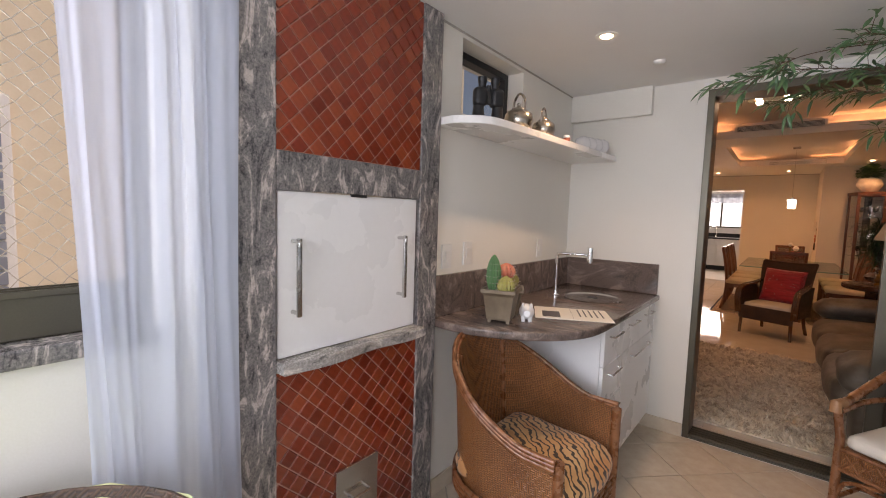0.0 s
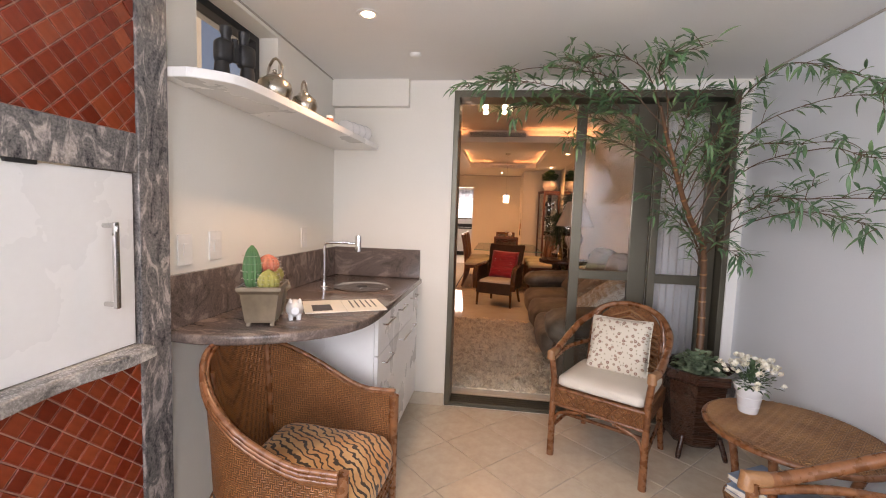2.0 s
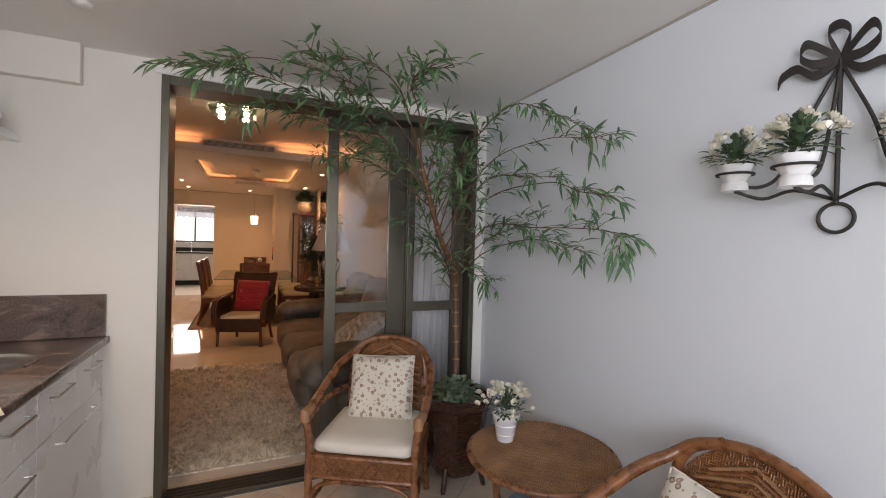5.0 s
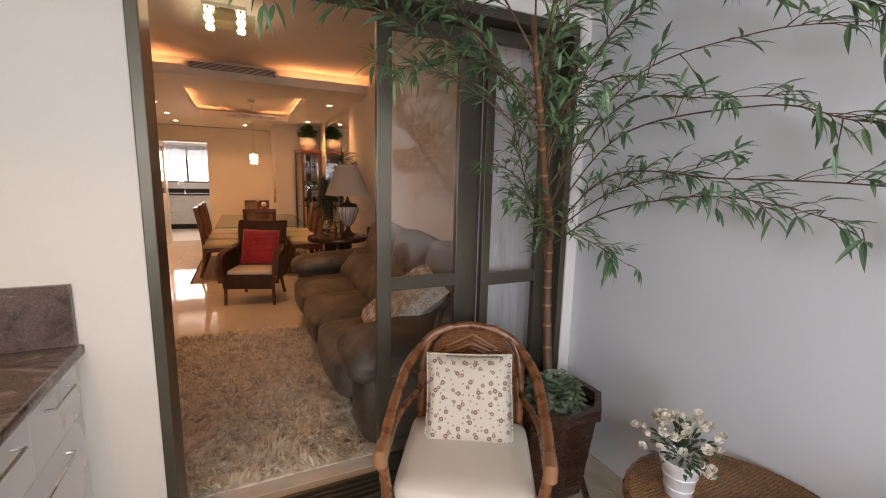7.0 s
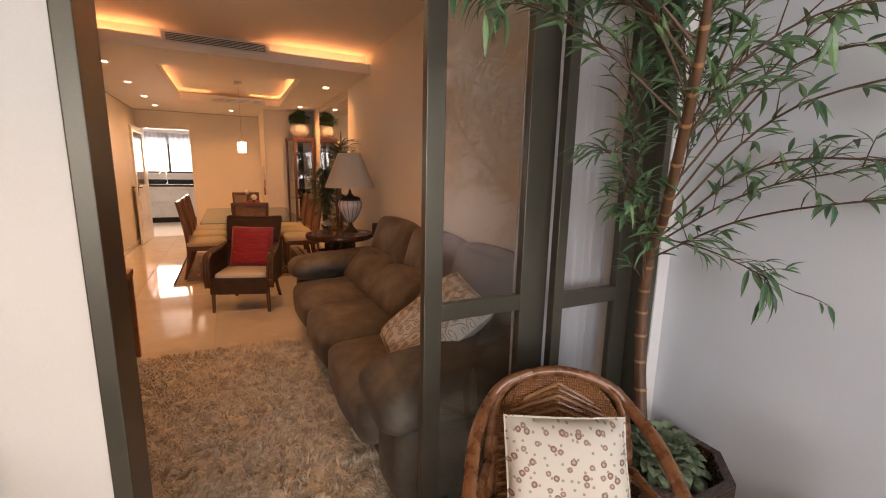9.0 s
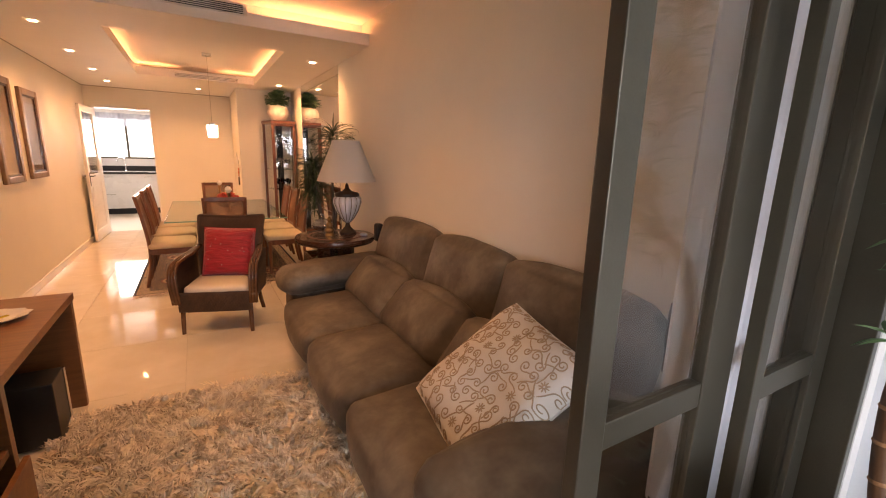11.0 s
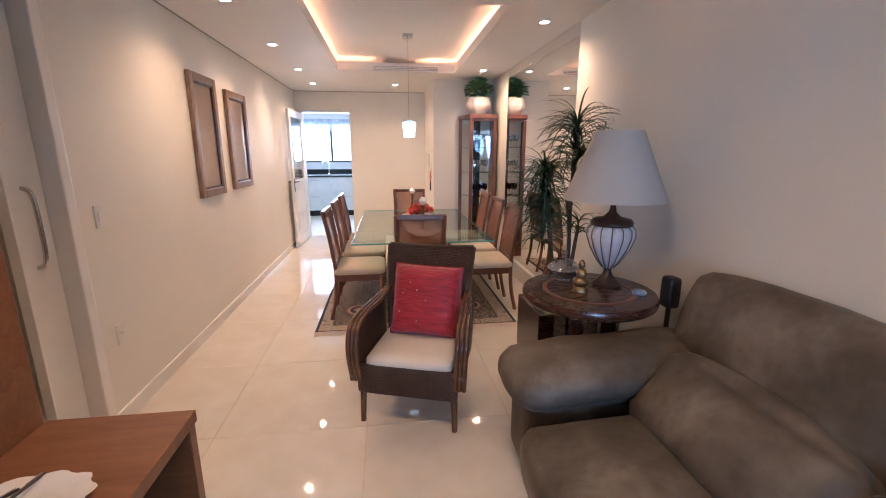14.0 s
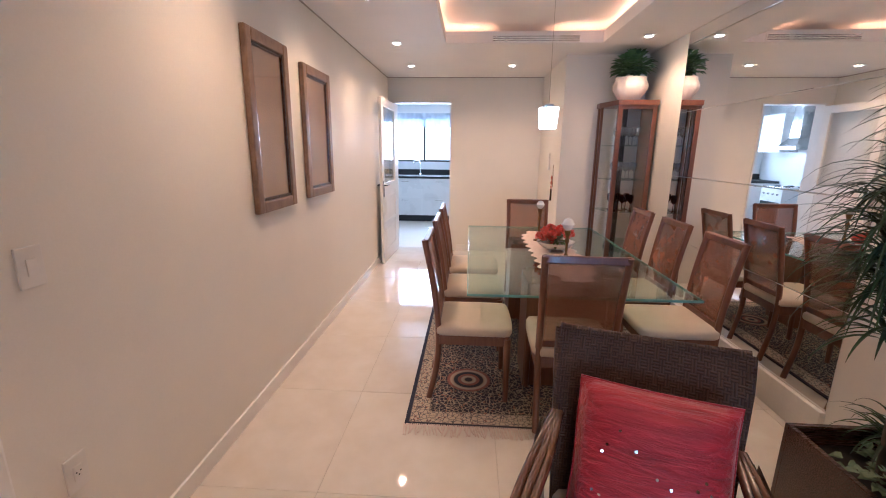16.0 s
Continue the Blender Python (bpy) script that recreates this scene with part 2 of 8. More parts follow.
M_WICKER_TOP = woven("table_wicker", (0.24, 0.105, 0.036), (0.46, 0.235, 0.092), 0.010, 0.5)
M_POLE_DARK = mottled("dark_rattan_pole", (0.07, 0.030, 0.014), (0.14, 0.065, 0.03), 12, 0.25, bump_s=0.08, fine=80, coat=0.4)
M_CREAM = mottled("cream_canvas", (0.62, 0.57, 0.49), (0.68, 0.63, 0.55), 5, 0.85, bump_s=0.25, bump_d=0.002, fine=350)
M_CHAIRSEAT = mottled("beige_upholstery", (0.56, 0.46, 0.34), (0.63, 0.53, 0.41), 6, 0.8, bump_s=0.25, bump_d=0.002, fine=300)
M_DARKWOOD = wood("dark_stained_wood", (0.030, 0.012, 0.007), (0.065, 0.025, 0.013), 0.25, "x", 1.0, 0.4)
M_MIDWOOD = wood("walnut_brown_wood", (0.125, 0.046, 0.025), (0.20, 0.082, 0.044), 0.3, "z", 1.0, 0.3)
M_CONSOLE = wood("imbuia_wood", (0.16, 0.065, 0.024), (0.24, 0.105, 0.04), 0.35, "x", 0.8, 0.2)
M_BRONZEWOOD = mottled("bronzed_frame", (0.17, 0.10, 0.055), (0.28, 0.18, 0.10), 18, 0.42, 0.25, bump_s=0.3, fine=80)
M_SILVER = mottled("tarnished_pewter", (0.38, 0.34, 0.28), (0.55, 0.50, 0.43), 9, 0.28, 1.0, bump_s=0.15, fine=60)
M_IRON = mottled("black_wrought_iron", (0.028, 0.024, 0.022), (0.055, 0.047, 0.042), 20, 0.55, 0.3, bump_s=0.3, fine=90)
M_PORCELAIN = mottled("white_porcelain", (0.78, 0.77, 0.76), (0.83, 0.82, 0.81), 4, 0.18, bump_s=0.03)
M_GLAZE = mottled("mottled_pink_white_glaze", (0.72, 0.65, 0.62), (0.84, 0.81, 0.78), 12, 0.25, bump_s=0.05)
M_LEAF = per_piece("bamboo_leaf", [(0.055, 0.125, 0.065), (0.085, 0.18, 0.085), (0.16, 0.28, 0.13), (0.06, 0.145, 0.08)], 0.40, 0.1, 25)
M_TRUNK = mottled("cane_trunk", (0.085, 0.038, 0.017), (0.17, 0.080, 0.036), 18, 0.5, bump_s=0.35, fine=70, stretch=(1, 1, 0.4))
M_STEM = mottled("grey_ringed_stem", (0.050, 0.040, 0.032), (0.11, 0.090, 0.072), 22, 0.7, bump_s=0.4, fine=60)
M_BRANCH = mottled("bamboo_twig", (0.075, 0.040, 0.022), (0.14, 0.075, 0.038), 25, 0.6, bump_s=0.2, fine=90)
M_PLASTIC = mottled("white_plastic", (0.72, 0.70, 0.66), (0.76, 0.74, 0.70), 6, 0.35, bump_s=0.02)
M_CRYSTAL = glass("cut_crystal", (0.86, 0.89, 0.92), 0.22, 3.2)
M_SHEER = sheer("sheer_curtain", (0.66, 0.71, 0.82), 0.26)
M_LINED = sheer("lined_curtain", (0.86, 0.89, 0.94), 0.02)
M_SHADE = sheer("linen_lampshade", (0.72, 0.70, 0.67), 0.0)
M_NET = mottled("white_net_cord", (0.42, 0.36, 0.28), (0.54, 0.48, 0.39), 30, 0.8)
M_THREAD = mottled("beige_thread", (0.36, 0.27, 0.18), (0.47, 0.36, 0.25), 40, 0.6, bump_s=0.3, fine=300)


def island_colours(name, colours, rough=0.8, scale=40.0, translucent=0.0):
    m, n, l, b = material(name, rough)
    g = n.new("ShaderNodeNewGeometry")
    c = ramp(n, l, g.outputs["Random Per Island"], [(i / (len(colours) - 1), q) for i, q in enumerate(colours)])
    f = noise_tex(n, l, coords(n, l), scale, 2.0)
    c = mix(n, l, 0.25, c, f, "OVERLAY")
    l.new(c, b.inputs["Base Color"])
    return m




def shag():
    """Cream and tan yarn: each strand a little different, with shade between tufts painted in as noise patches."""
    m, n, l, b = material("shaggy_yarn_mix", 0.95)
    g = n.new("ShaderNodeNewGeometry")
    c = ramp(n, l, g.outputs["Random Per Island"], [(0.0, (0.66, 0.57, 0.43)), (0.5, (0.86, 0.78, 0.63)), (1.0, (0.74, 0.64, 0.49))])
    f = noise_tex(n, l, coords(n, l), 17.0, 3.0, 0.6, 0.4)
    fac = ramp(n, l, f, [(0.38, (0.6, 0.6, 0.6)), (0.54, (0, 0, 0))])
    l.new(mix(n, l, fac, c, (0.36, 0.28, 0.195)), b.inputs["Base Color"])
    return m


M_SHAG = shag()
M_FOLIAGE = island_colours("leaf_mix", [(0.055, 0.125, 0.06), (0.085, 0.18, 0.08), (0.16, 0.28, 0.12), (0.065, 0.15, 0.078)], 0.42)
M_SPRIG = island_colours("rose_leaf", [(0.03, 0.06, 0.03), (0.055, 0.10, 0.045), (0.09, 0.15, 0.07)], 0.5)
M_DRACAENA = island_colours("dracaena_leaf", [(0.014, 0.034, 0.016), (0.024, 0.055, 0.022), (0.045, 0.085, 0.032)], 0.35)
M_PETAL = island_colours("cream_petals", [(0.72, 0.66, 0.50), (0.78, 0.74, 0.62), (0.80, 0.77, 0.68)], 0.6)
M_REDFLOWER = island_colours("coral_petals", [(0.62, 0.06, 0.05), (0.72, 0.14, 0.10), (0.60, 0.20, 0.16)], 0.6)
M_MOSS = island_colours("grey_green_moss", [(0.10, 0.16, 0.09), (0.20, 0.26, 0.16), (0.14, 0.20, 0.12)], 0.9)


def velvet():
    """Olive-brown velvet whose nap lies this way and that, in soft dark and pale strokes."""
    m, n, l, b = material("brown_velvet", 0.52)
    v = coords(n, l)
    a = noise_tex(n, l, v, 4.0, 4.0, 0.6, 0.2)
    st = noise_tex(n, l, v, 26.0, 4.0, 0.6, 0.4)
    f = noise_tex(n, l, v, 420.0, 2.0)
    c = ramp(n, l, a, [(0.34, (0.062, 0.048, 0.034)), (0.50, (0.102, 0.083, 0.061)), (0.66, (0.165, 0.139, 0.107))])
    c = mix(n, l, 0.22, c, st, "OVERLAY")
    l.new(c, b.inputs["Base Color"])
    b.inputs["Sheen Weight"].default_value, b.inputs["Sheen Roughness"].default_value = 0.06, 0.35
    b.inputs["Sheen Tint"].default_value = (1.0, 0.86, 0.70, 1)
    b.inputs["Specular IOR Level"].default_value = 0.42
    hgt = mix(n, l, 0.25, st, f)
    bump(n, l, b, hgt, 0.22, 0.006)
    return m


M_VELVET = velvet()


def flower_print():
    """Cream cotton strewn with small brown and pink flowers."""
    m, n, l, b = material("floral_cotton", 0.85)
    v = coords(n, l)
    c = (0.66, 0.60, 0.50)
    for scale, r0, r1, colour, seed in ((17.0, 0.10, 0.17, (0.27, 0.14, 0.10), 0.0), (19.0, 0.09, 0.165, (0.34, 0.21, 0.15), 5.3), (34.0, 0.07, 0.15, (0.33, 0.28, 0.19), 9.1)):
        mp = n.new("ShaderNodeMapping")
        mp.inputs["Location"].default_value = (seed, seed * 0.7, 0)
        l.new(v, mp.inputs[0])
        vo = n.new("ShaderNodeTexVoronoi")
        vo.voronoi_dimensions = "2D"
        vo.inputs["Scale"].default_value, vo.inputs["Randomness"].default_value = scale, 0.75
        l.new(mp.outputs[0], vo.inputs["Vector"])
        w = noise_tex(n, l, v, 120.0, 1.0)
        add = n.new("ShaderNodeMath")
        add.operation = "MULTIPLY_ADD"
        l.new(w, add.inputs[0])
        add.inputs[1].default_value = 0.07
        l.new(vo.outputs["Distance"], add.inputs[2])
        fac = ramp(n, l, add.outputs[0], [(r0 - 0.02, (0.45, 0.45, 0.45)), (r0 + 0.02, (1, 1, 1)), (r1, (1, 1, 1)), (r1 + 0.03, (0, 0, 0))])
        c = mix(n, l, fac, c, colour)
    l.new(c, b.inputs["Base Color"])
    bump(n, l, b, noise_tex(n, l, v, 300.0, 2.0), 0.2, 0.002)
    return m


def scroll_print():
    """Pale slubbed linen."""
    m, n, l, b = material("pale_linen", 0.85)
    v = coords(n, l)
    a = noise_tex(n, l, v, 7.0, 3.0)
    f = noise_tex(n, l, v, 380.0, 2.0)
    l.new(ramp(n, l, a, [(0.35, (0.66, 0.62, 0.57)), (0.65, (0.71, 0.68, 0.63))]), b.inputs["Base Color"])
    bump(n, l, b, f, 0.35, 0.002)
    return m


def tiger_print():
    m, n, l, b = material("tiger_print", 0.75)
    v = coords(n, l, (1, 1, 1), (0, 0, 35))
    w = n.new("ShaderNodeTexWave")
    w.wave_type, w.bands_direction = "BANDS", "Y"
    w.inputs["Scale"].default_value, w.inputs["Distortion"].default_value = 11.0, 8.0
    w.inputs["Detail"].default_value, w.inputs["Detail Scale"].default_value = 2.0, 1.6
    l.new(v, w.inputs["Vector"])
    a = noise_tex(n, l, v, 6.0, 2.0)
    base = ramp(n, l, a, [(0.35, (0.52, 0.24, 0.08)), (0.65, (0.66, 0.42, 0.20))])
    fac = ramp(n, l, w.outputs["Fac"], [(0.20, (1, 1, 1)), (0.29, (0, 0, 0))])
    l.new(mix(n, l, fac, base, (0.035, 0.018, 0.010)), b.inputs["Base Color"])
    bump(n, l, b, noise_tex(n, l, v, 260.0, 2.0), 0.3, 0.002)
    b.inputs["Sheen Weight"].default_value = 0.2
    return m


def persian():
    """Navy field with pale tracery, a medallion and a cream border."""
    m, n, l, b = material("persian_wool", 0.95)
    v = coords(n, l)
    sep = n.new("ShaderNodeSeparateXYZ")
    l.new(v, sep.inputs[0])

    def calc(op, a, c=None):
        q = n.new("ShaderNodeMath")
        q.operation = op
        for s, x in zip(q.inputs, (a, c)):
            if isinstance(x, (int, float)):
                s.default_value = x
            elif x is not None:
                l.new(x, s)
        return q.outputs[0]

    ax, ay = calc("ABSOLUTE", sep.outputs[0]), calc("ABSOLUTE", sep.outputs[1])
    ay2 = calc("ABSOLUTE", calc("SUBTRACT", ay, 0.62))
    edge = calc("MINIMUM", calc("SUBTRACT", 0.86, ax), calc("SUBTRACT", 1.10, ay))
    rad = calc("SQRT", calc("ADD", calc("POWER", calc("SUBTRACT", ax, 0.52), 2.0), calc("POWER", ay2, 2.0)))
    comb = n.new("ShaderNodeCombineXYZ")
    l.new(ax, comb.inputs[0]), l.new(ay2, comb.inputs[1])
    vo = n.new("ShaderNodeTexVoronoi")
    vo.feature = "DISTANCE_TO_EDGE"
    vo.inputs["Scale"].default_value = 40.0
    l.new(comb.outputs[0], vo.inputs["Vector"])
    vo2 = n.new("ShaderNodeTexVoronoi")
    vo2.inputs["Scale"].default_value = 33.0
    l.new(comb.outputs[0], vo2.inputs["Vector"])
    trace = ramp(n, l, vo.outputs["Distance"], [(0.035, (1, 1, 1)), (0.08, (0, 0, 0))])
    field = mix(n, l, trace, (0.022, 0.022, 0.045), (0.40, 0.32, 0.22))
    dots = ramp(n, l, vo2.outputs["Distance"], [(0.20, (1, 1, 1)), (0.26, (0, 0, 0))])
    field = mix(n, l, dots, field, (0.30, 0.14, 0.09))
    ringf = ramp(n, l, calc("FRACT", calc("MULTIPLY", rad, 14.0)), [(0.30, (0.03, 0.03, 0.05)), (0.42, (0.42, 0.30, 0.20)), (0.62, (0.45, 0.36, 0.26)), (0.75, (0.26, 0.10, 0.08))])
    inm = ramp(n, l, rad, [(0.13, (1, 1, 1)), (0.15, (0, 0, 0))])
    field = mix(n, l, inm, field, ringf)
    border = mix(n, l, dots, (0.46, 0.38, 0.28), (0.22, 0.09, 0.07))
    border = mix(n, l, trace, border, (0.10, 0.09, 0.10))
    onb = ramp(n, l, edge, [(0.014, (0.0, 0.0, 0.0)), (0.016, (1, 1, 1)), (0.115, (1, 1, 1)), (0.118, (0, 0, 0))])
    c = mix(n, l, onb, field, border)
    rim = ramp(n, l, edge, [(0.014, (1, 1, 1)), (0.016, (0, 0, 0))])
    c = mix(n, l, rim, c, (0.018, 0.02, 0.045))
    l.new(c, b.inputs["Base Color"])
    bump(n, l, b, noise_tex(n, l, v, 260.0, 2.0), 0.5, 0.003)
    return m


def red_cloth():
    m, n, l, b = material("red_taffeta", 0.5)
    v = coords(n, l, (1, 7, 7))
    a = noise_tex(n, l, v, 6.0, 4.0, 0.6, 0.5)
    l.new(ramp(n, l, a, [(0.3, (0.27, 0.005, 0.014)), (0.7, (0.50, 0.015, 0.032))]), b.inputs["Base Color"])
    bump(n, l, b, a, 0.9, 0.018)
    b.inputs["Sheen Weight"].default_value = 0.3
    return m


def cane():
    """Cane webbing: thin strands with small gaps between them."""
    m, n, l, b = material("cane_webbing", 0.45)
    a = noise_tex(n, l, coords(n, l), 14.0, 3.0)
    l.new(ramp(n, l, a, [(0.3, (0.25, 0.098, 0.045)), (0.7, (0.36, 0.155, 0.072))]), b.inputs["Base Color"])
    t, x = n.new("ShaderNodeBsdfTransparent"), n.new("ShaderNodeMixShader")
    t.inputs[0].default_value = (1, 1, 1, 1)
    x.inputs[0].default_value = 0.42
    l.new(b.outputs[0], x.inputs[1]), l.new(t.outputs[0], x.inputs[2])
    l.new(x.outputs[0], n["Material Output"].inputs[0])
    return m


M_FLORAL, M_SCROLL, M_TIGER, M_PERSIAN, M_RED, M_CANE = flower_print(), scroll_print(), tiger_print(), persian(), red_cloth(), cane()
M_TABLEGLASS = glass("green_edged_glass", (0.84, 0.94, 0.90), 0.0, 1.85)
M_GLASSEDGE = mottled("glass_edge", (0.16, 0.34, 0.29), (0.24, 0.44, 0.38), 9, 0.12)
M_PILE = mottled("green_satin", (0.40, 0.47, 0.20), (0.62, 0.64, 0.36), 10, 0.5, bump_s=0.2, fine=40)
M_DOILY = mottled("crocheted_runner", (0.58, 0.47, 0.40), (0.66, 0.56, 0.49), 30, 0.9, bump_s=0.5, fine=120)
M_LINENPIC = mottled("brown_print_paper", (0.30, 0.18, 0.12), (0.40, 0.27, 0.19), 8, 0.5, bump_s=0.05, fine=40)
M_BRONZE = mottled("dark_bronze", (0.045, 0.030, 0.022), (0.085, 0.060, 0.044), 20, 0.34, 0.6, bump_s=0.2)
M_BEAD = mottled("frosted_bead_glass", (0.58, 0.55, 0.57), (0.70, 0.67, 0.69), 60, 0.22, bump_s=0.35, fine=220)
M_BRASS = mottled("aged_brass", (0.16, 0.10, 0.045), (0.27, 0.18, 0.08), 20, 0.35, 0.9, bump_s=0.2)
M_CACTUS = mottled("cactus_skin", (0.05, 0.13, 0.05), (0.10, 0.22, 0.08), 12, 0.6, bump_s=0.2)
M_CACTUS_YELLOW = mottled("cactus_yellow_green", (0.20, 0.20, 0.05), (0.42, 0.36, 0.10), 40, 0.6, bump_s=0.3)
M_CACTUS_RED = mottled("cactus_red", (0.45, 0.07, 0.04), (0.66, 0.25, 0.14), 40, 0.6, bump_s=0.2)
M_PEWTERPOT = mottled("antiqued_metal_pot", (0.13, 0.095, 0.06), (0.26, 0.195, 0.13), 10, 0.38, 0.3, bump_s=0.15, fine=50)
M_PAPER = mottled("printed_paper", (0.76, 0.71, 0.62), (0.82, 0.78, 0.70), 5, 0.5, bump_s=0.02)
M_INK = mottled("dark_print", (0.03, 0.03, 0.035), (0.08, 0.07, 0.07), 20, 0.5)
M_BLUEPAPER = mottled("blue_cover", (0.10, 0.18, 0.32), (0.35, 0.42, 0.50), 14, 0.35)
M_GREENBOARD = mottled("dark_green_armour", (0.012, 0.05, 0.05), (0.02, 0.075, 0.075), 10, 0.5)
M_FACADE = mottled("cream_render", (0.70, 0.60, 0.44), (0.78, 0.68, 0.52), 3, 0.9, bump_s=0.2, fine=60)
M_SHUTTER = mottled("grey_shutter", (0.20, 0.22, 0.26), (0.27, 0.29, 0.33), 4, 0.5)
# ---- mesh helpers ----
def part(name, bm, mat, parent=None, label="", smooth=False):
    me = bpy.data.meshes.new(name)
    bmesh.ops.recalc_face_normals(bm, faces=bm.faces)
    if smooth:
        for f in bm.faces:
            f.smooth = True
    bm.to_mesh(me)
    bm.free()
    for m in (mat if isinstance(mat, (list, tuple)) else [mat]):
        me.materials.append(m)
    if smooth:
        me.set_sharp_from_angle(angle=radians(50))
    ob = new(name, me)
    ob.parent = parent
    if label:
        ob["label"] = label
    return ob


def thing(name, label, category, m=None, group="", kind=""):
    ob = new(name)
    ob.empty_display_size = 0.05
    if m is not None:
        ob.matrix_basis = m
    return tagged(ob, label, category, group, kind)


def box(c, s, bevel=0.0, bm=None, rot=None, seg=2):
    """A box about c of the size s, its edges rounded."""
    one = bmesh.new()
    bmesh.ops.create_cube(one, size=1.0, matrix=Matrix.Diagonal((*s, 1)))
    if bevel:
        bmesh.ops.bevel(one, geom=list(one.edges), offset=min(bevel, min(s) * 0.45), segments=seg, profile=0.6, affect="EDGES")
    mt = Matrix.Translation(c) @ (rot.to_4x4() if rot is not None else Matrix())
    bmesh.ops.transform(one, matrix=mt, verts=one.verts)
    return join(bm, one)


def join(bm, one):
    if bm is None:
        return one
    me = bpy.data.meshes.new("joined")
    one.to_mesh(me)
    one.free()
    bm.from_mesh(me)
    bpy.data.meshes.remove(me)
    return bm


def span(a, b, bevel=0.0, bm=None):
    """A box from the corner a to the corner b."""
    return box([(p + q) / 2 for p, q in zip(a, b)], [abs(q - p) for p, q in zip(a, b)], bevel, bm)


def rings(rows, bm=None, closed=True, caps=True):
    """A skin over rings of equally many points."""
    bm = bm or bmesh.new()
    vs = [[bm.verts.new(p) for p in r] for r in rows]
    k = len(vs[0])
    for a, b in zip(vs, vs[1:]):
        for i in range(k if closed else k - 1):
            j = (i + 1) % k
            bm.faces.new((a[i], a[j], b[j], b[i]))
    if caps and closed:
        bm.faces.new(vs[0][::-1]), bm.faces.new(vs[-1])
    return bm


def lathe(profile, bm=None, sides=24, c=(0, 0, 0), flute=0.0, lobes=0):
    rows = []
    for r, z in profile:
        rows.append([(c[0] + r * (1 + flute * math.cos(lobes * a)) * math.cos(a), c[1] + r * (1 + flute * math.cos(lobes * a)) * math.sin(a), c[2] + z)
                     for a in (2 * math.pi * i / sides for i in range(sides))])
    return rings(rows, bm)


def tube(points, radius, bm=None, sides=8):
    """A round rod along points; radius may be one number or one for each point."""
    pts = [Vector(p) for p in points]
    rs = radius if isinstance(radius, (list, tuple)) else [radius] * len(pts)
    rows, up = [], None
    for i, p in enumerate(pts):
        d = (pts[min(i + 1, len(pts) - 1)] - pts[max(i - 1, 0)]).normalized()
        if up is None:
            up = d.orthogonal().normalized()
        up = (up - d * up.dot(d)).normalized()
        side = d.cross(up)
        rows.append([p + rs[i] * (math.cos(a) * up + math.sin(a) * side) for a in (2 * math.pi * j / sides for j in range(sides))])
    return rings(rows, bm)


def curve(points, steps=6):
    """Points of a smooth curve through the given ones."""
    p = [Vector(q) for q in points]
    p = [2 * p[0] - p[1]] + p + [2 * p[-1] - p[-2]]
    out = []
    for i in range(1, len(p) - 2):
        for s in range(steps):
            t = s / steps
            out.append(0.5 * (2 * p[i] + (p[i + 1] - p[i - 1]) * t + (2 * p[i - 1] - 5 * p[i] + 4 * p[i + 1] - p[i + 2]) * t * t
                              + (3 * p[i] - p[i - 1] - 3 * p[i + 1] + p[i + 2]) * t ** 3))
    return out + [p[-2]]


def slab(outline, z0, z1, bm=None, bevel=0.0):
    """A plate with the outline of a list of (x, y)."""
    one = bmesh.new()
    f = one.faces.new([one.verts.new((x, y, z0)) for x, y in outline])
    r = bmesh.ops.extrude_face_region(one, geom=[f])
    bmesh.ops.translate(one, vec=(0, 0, z1 - z0), verts=[v for v in r["geom"] if isinstance(v, bmesh.types.BMVert)])
    if bevel:
        es = [e for e in one.edges if abs(e.verts[0].co.z - e.verts[1].co.z) < 1e-6]
        bmesh.ops.bevel(one, geom=es, offset=bevel, segments=3, profile=0.5, affect="EDGES")
    return join(bm, one)


def puff(w, d, h, bm=None, n=14, power=0.35, wob=0.01, seed=0, pinch=0.0):
    """A stuffed cushion about the origin, w by d, h thick in its middle, with soft corners and an uneven skin."""
    bm = bm or bmesh.new()
    sides = []
    for s in (1, -1):
        grid = []
        for i in range(n + 1):
            row = []
            for j in range(n + 1):
                u, v = 2 * i / n - 1, 2 * j / n - 1
                e = max(0.0, (1 - u ** 4) * (1 - v ** 4)) ** power
                x, y = u * w / 2 * (1 - pinch * (1 - v * v)), v * d / 2 * (1 - pinch * (1 - u * u))
                z = s * h / 2 * e
                q = noise.noise((x * 5 + seed, y * 5, s * 3.0)) * wob
                row.append((x + q * 0.4, y, z + q * e))
            grid.append(row)
        sides.append(grid)
    top = [[bm.verts.new(p) for p in r] for r in sides[0]]
    low = [[top[i][j] if i in (0, n) or j in (0, n) else bm.verts.new(sides[1][i][j]) for j in range(n + 1)] for i in range(n + 1)]
    for g, flip in ((top, False), (low, True)):
        for i in range(n):
            for j in range(n):
                q = (g[i][j], g[i + 1][j], g[i + 1][j + 1], g[i][j + 1])
                bm.faces.new(q[::-1] if flip else q)
    return bm


def moved(bm, m):
    bmesh.ops.transform(bm, matrix=m, verts=bm.verts)
    return bm


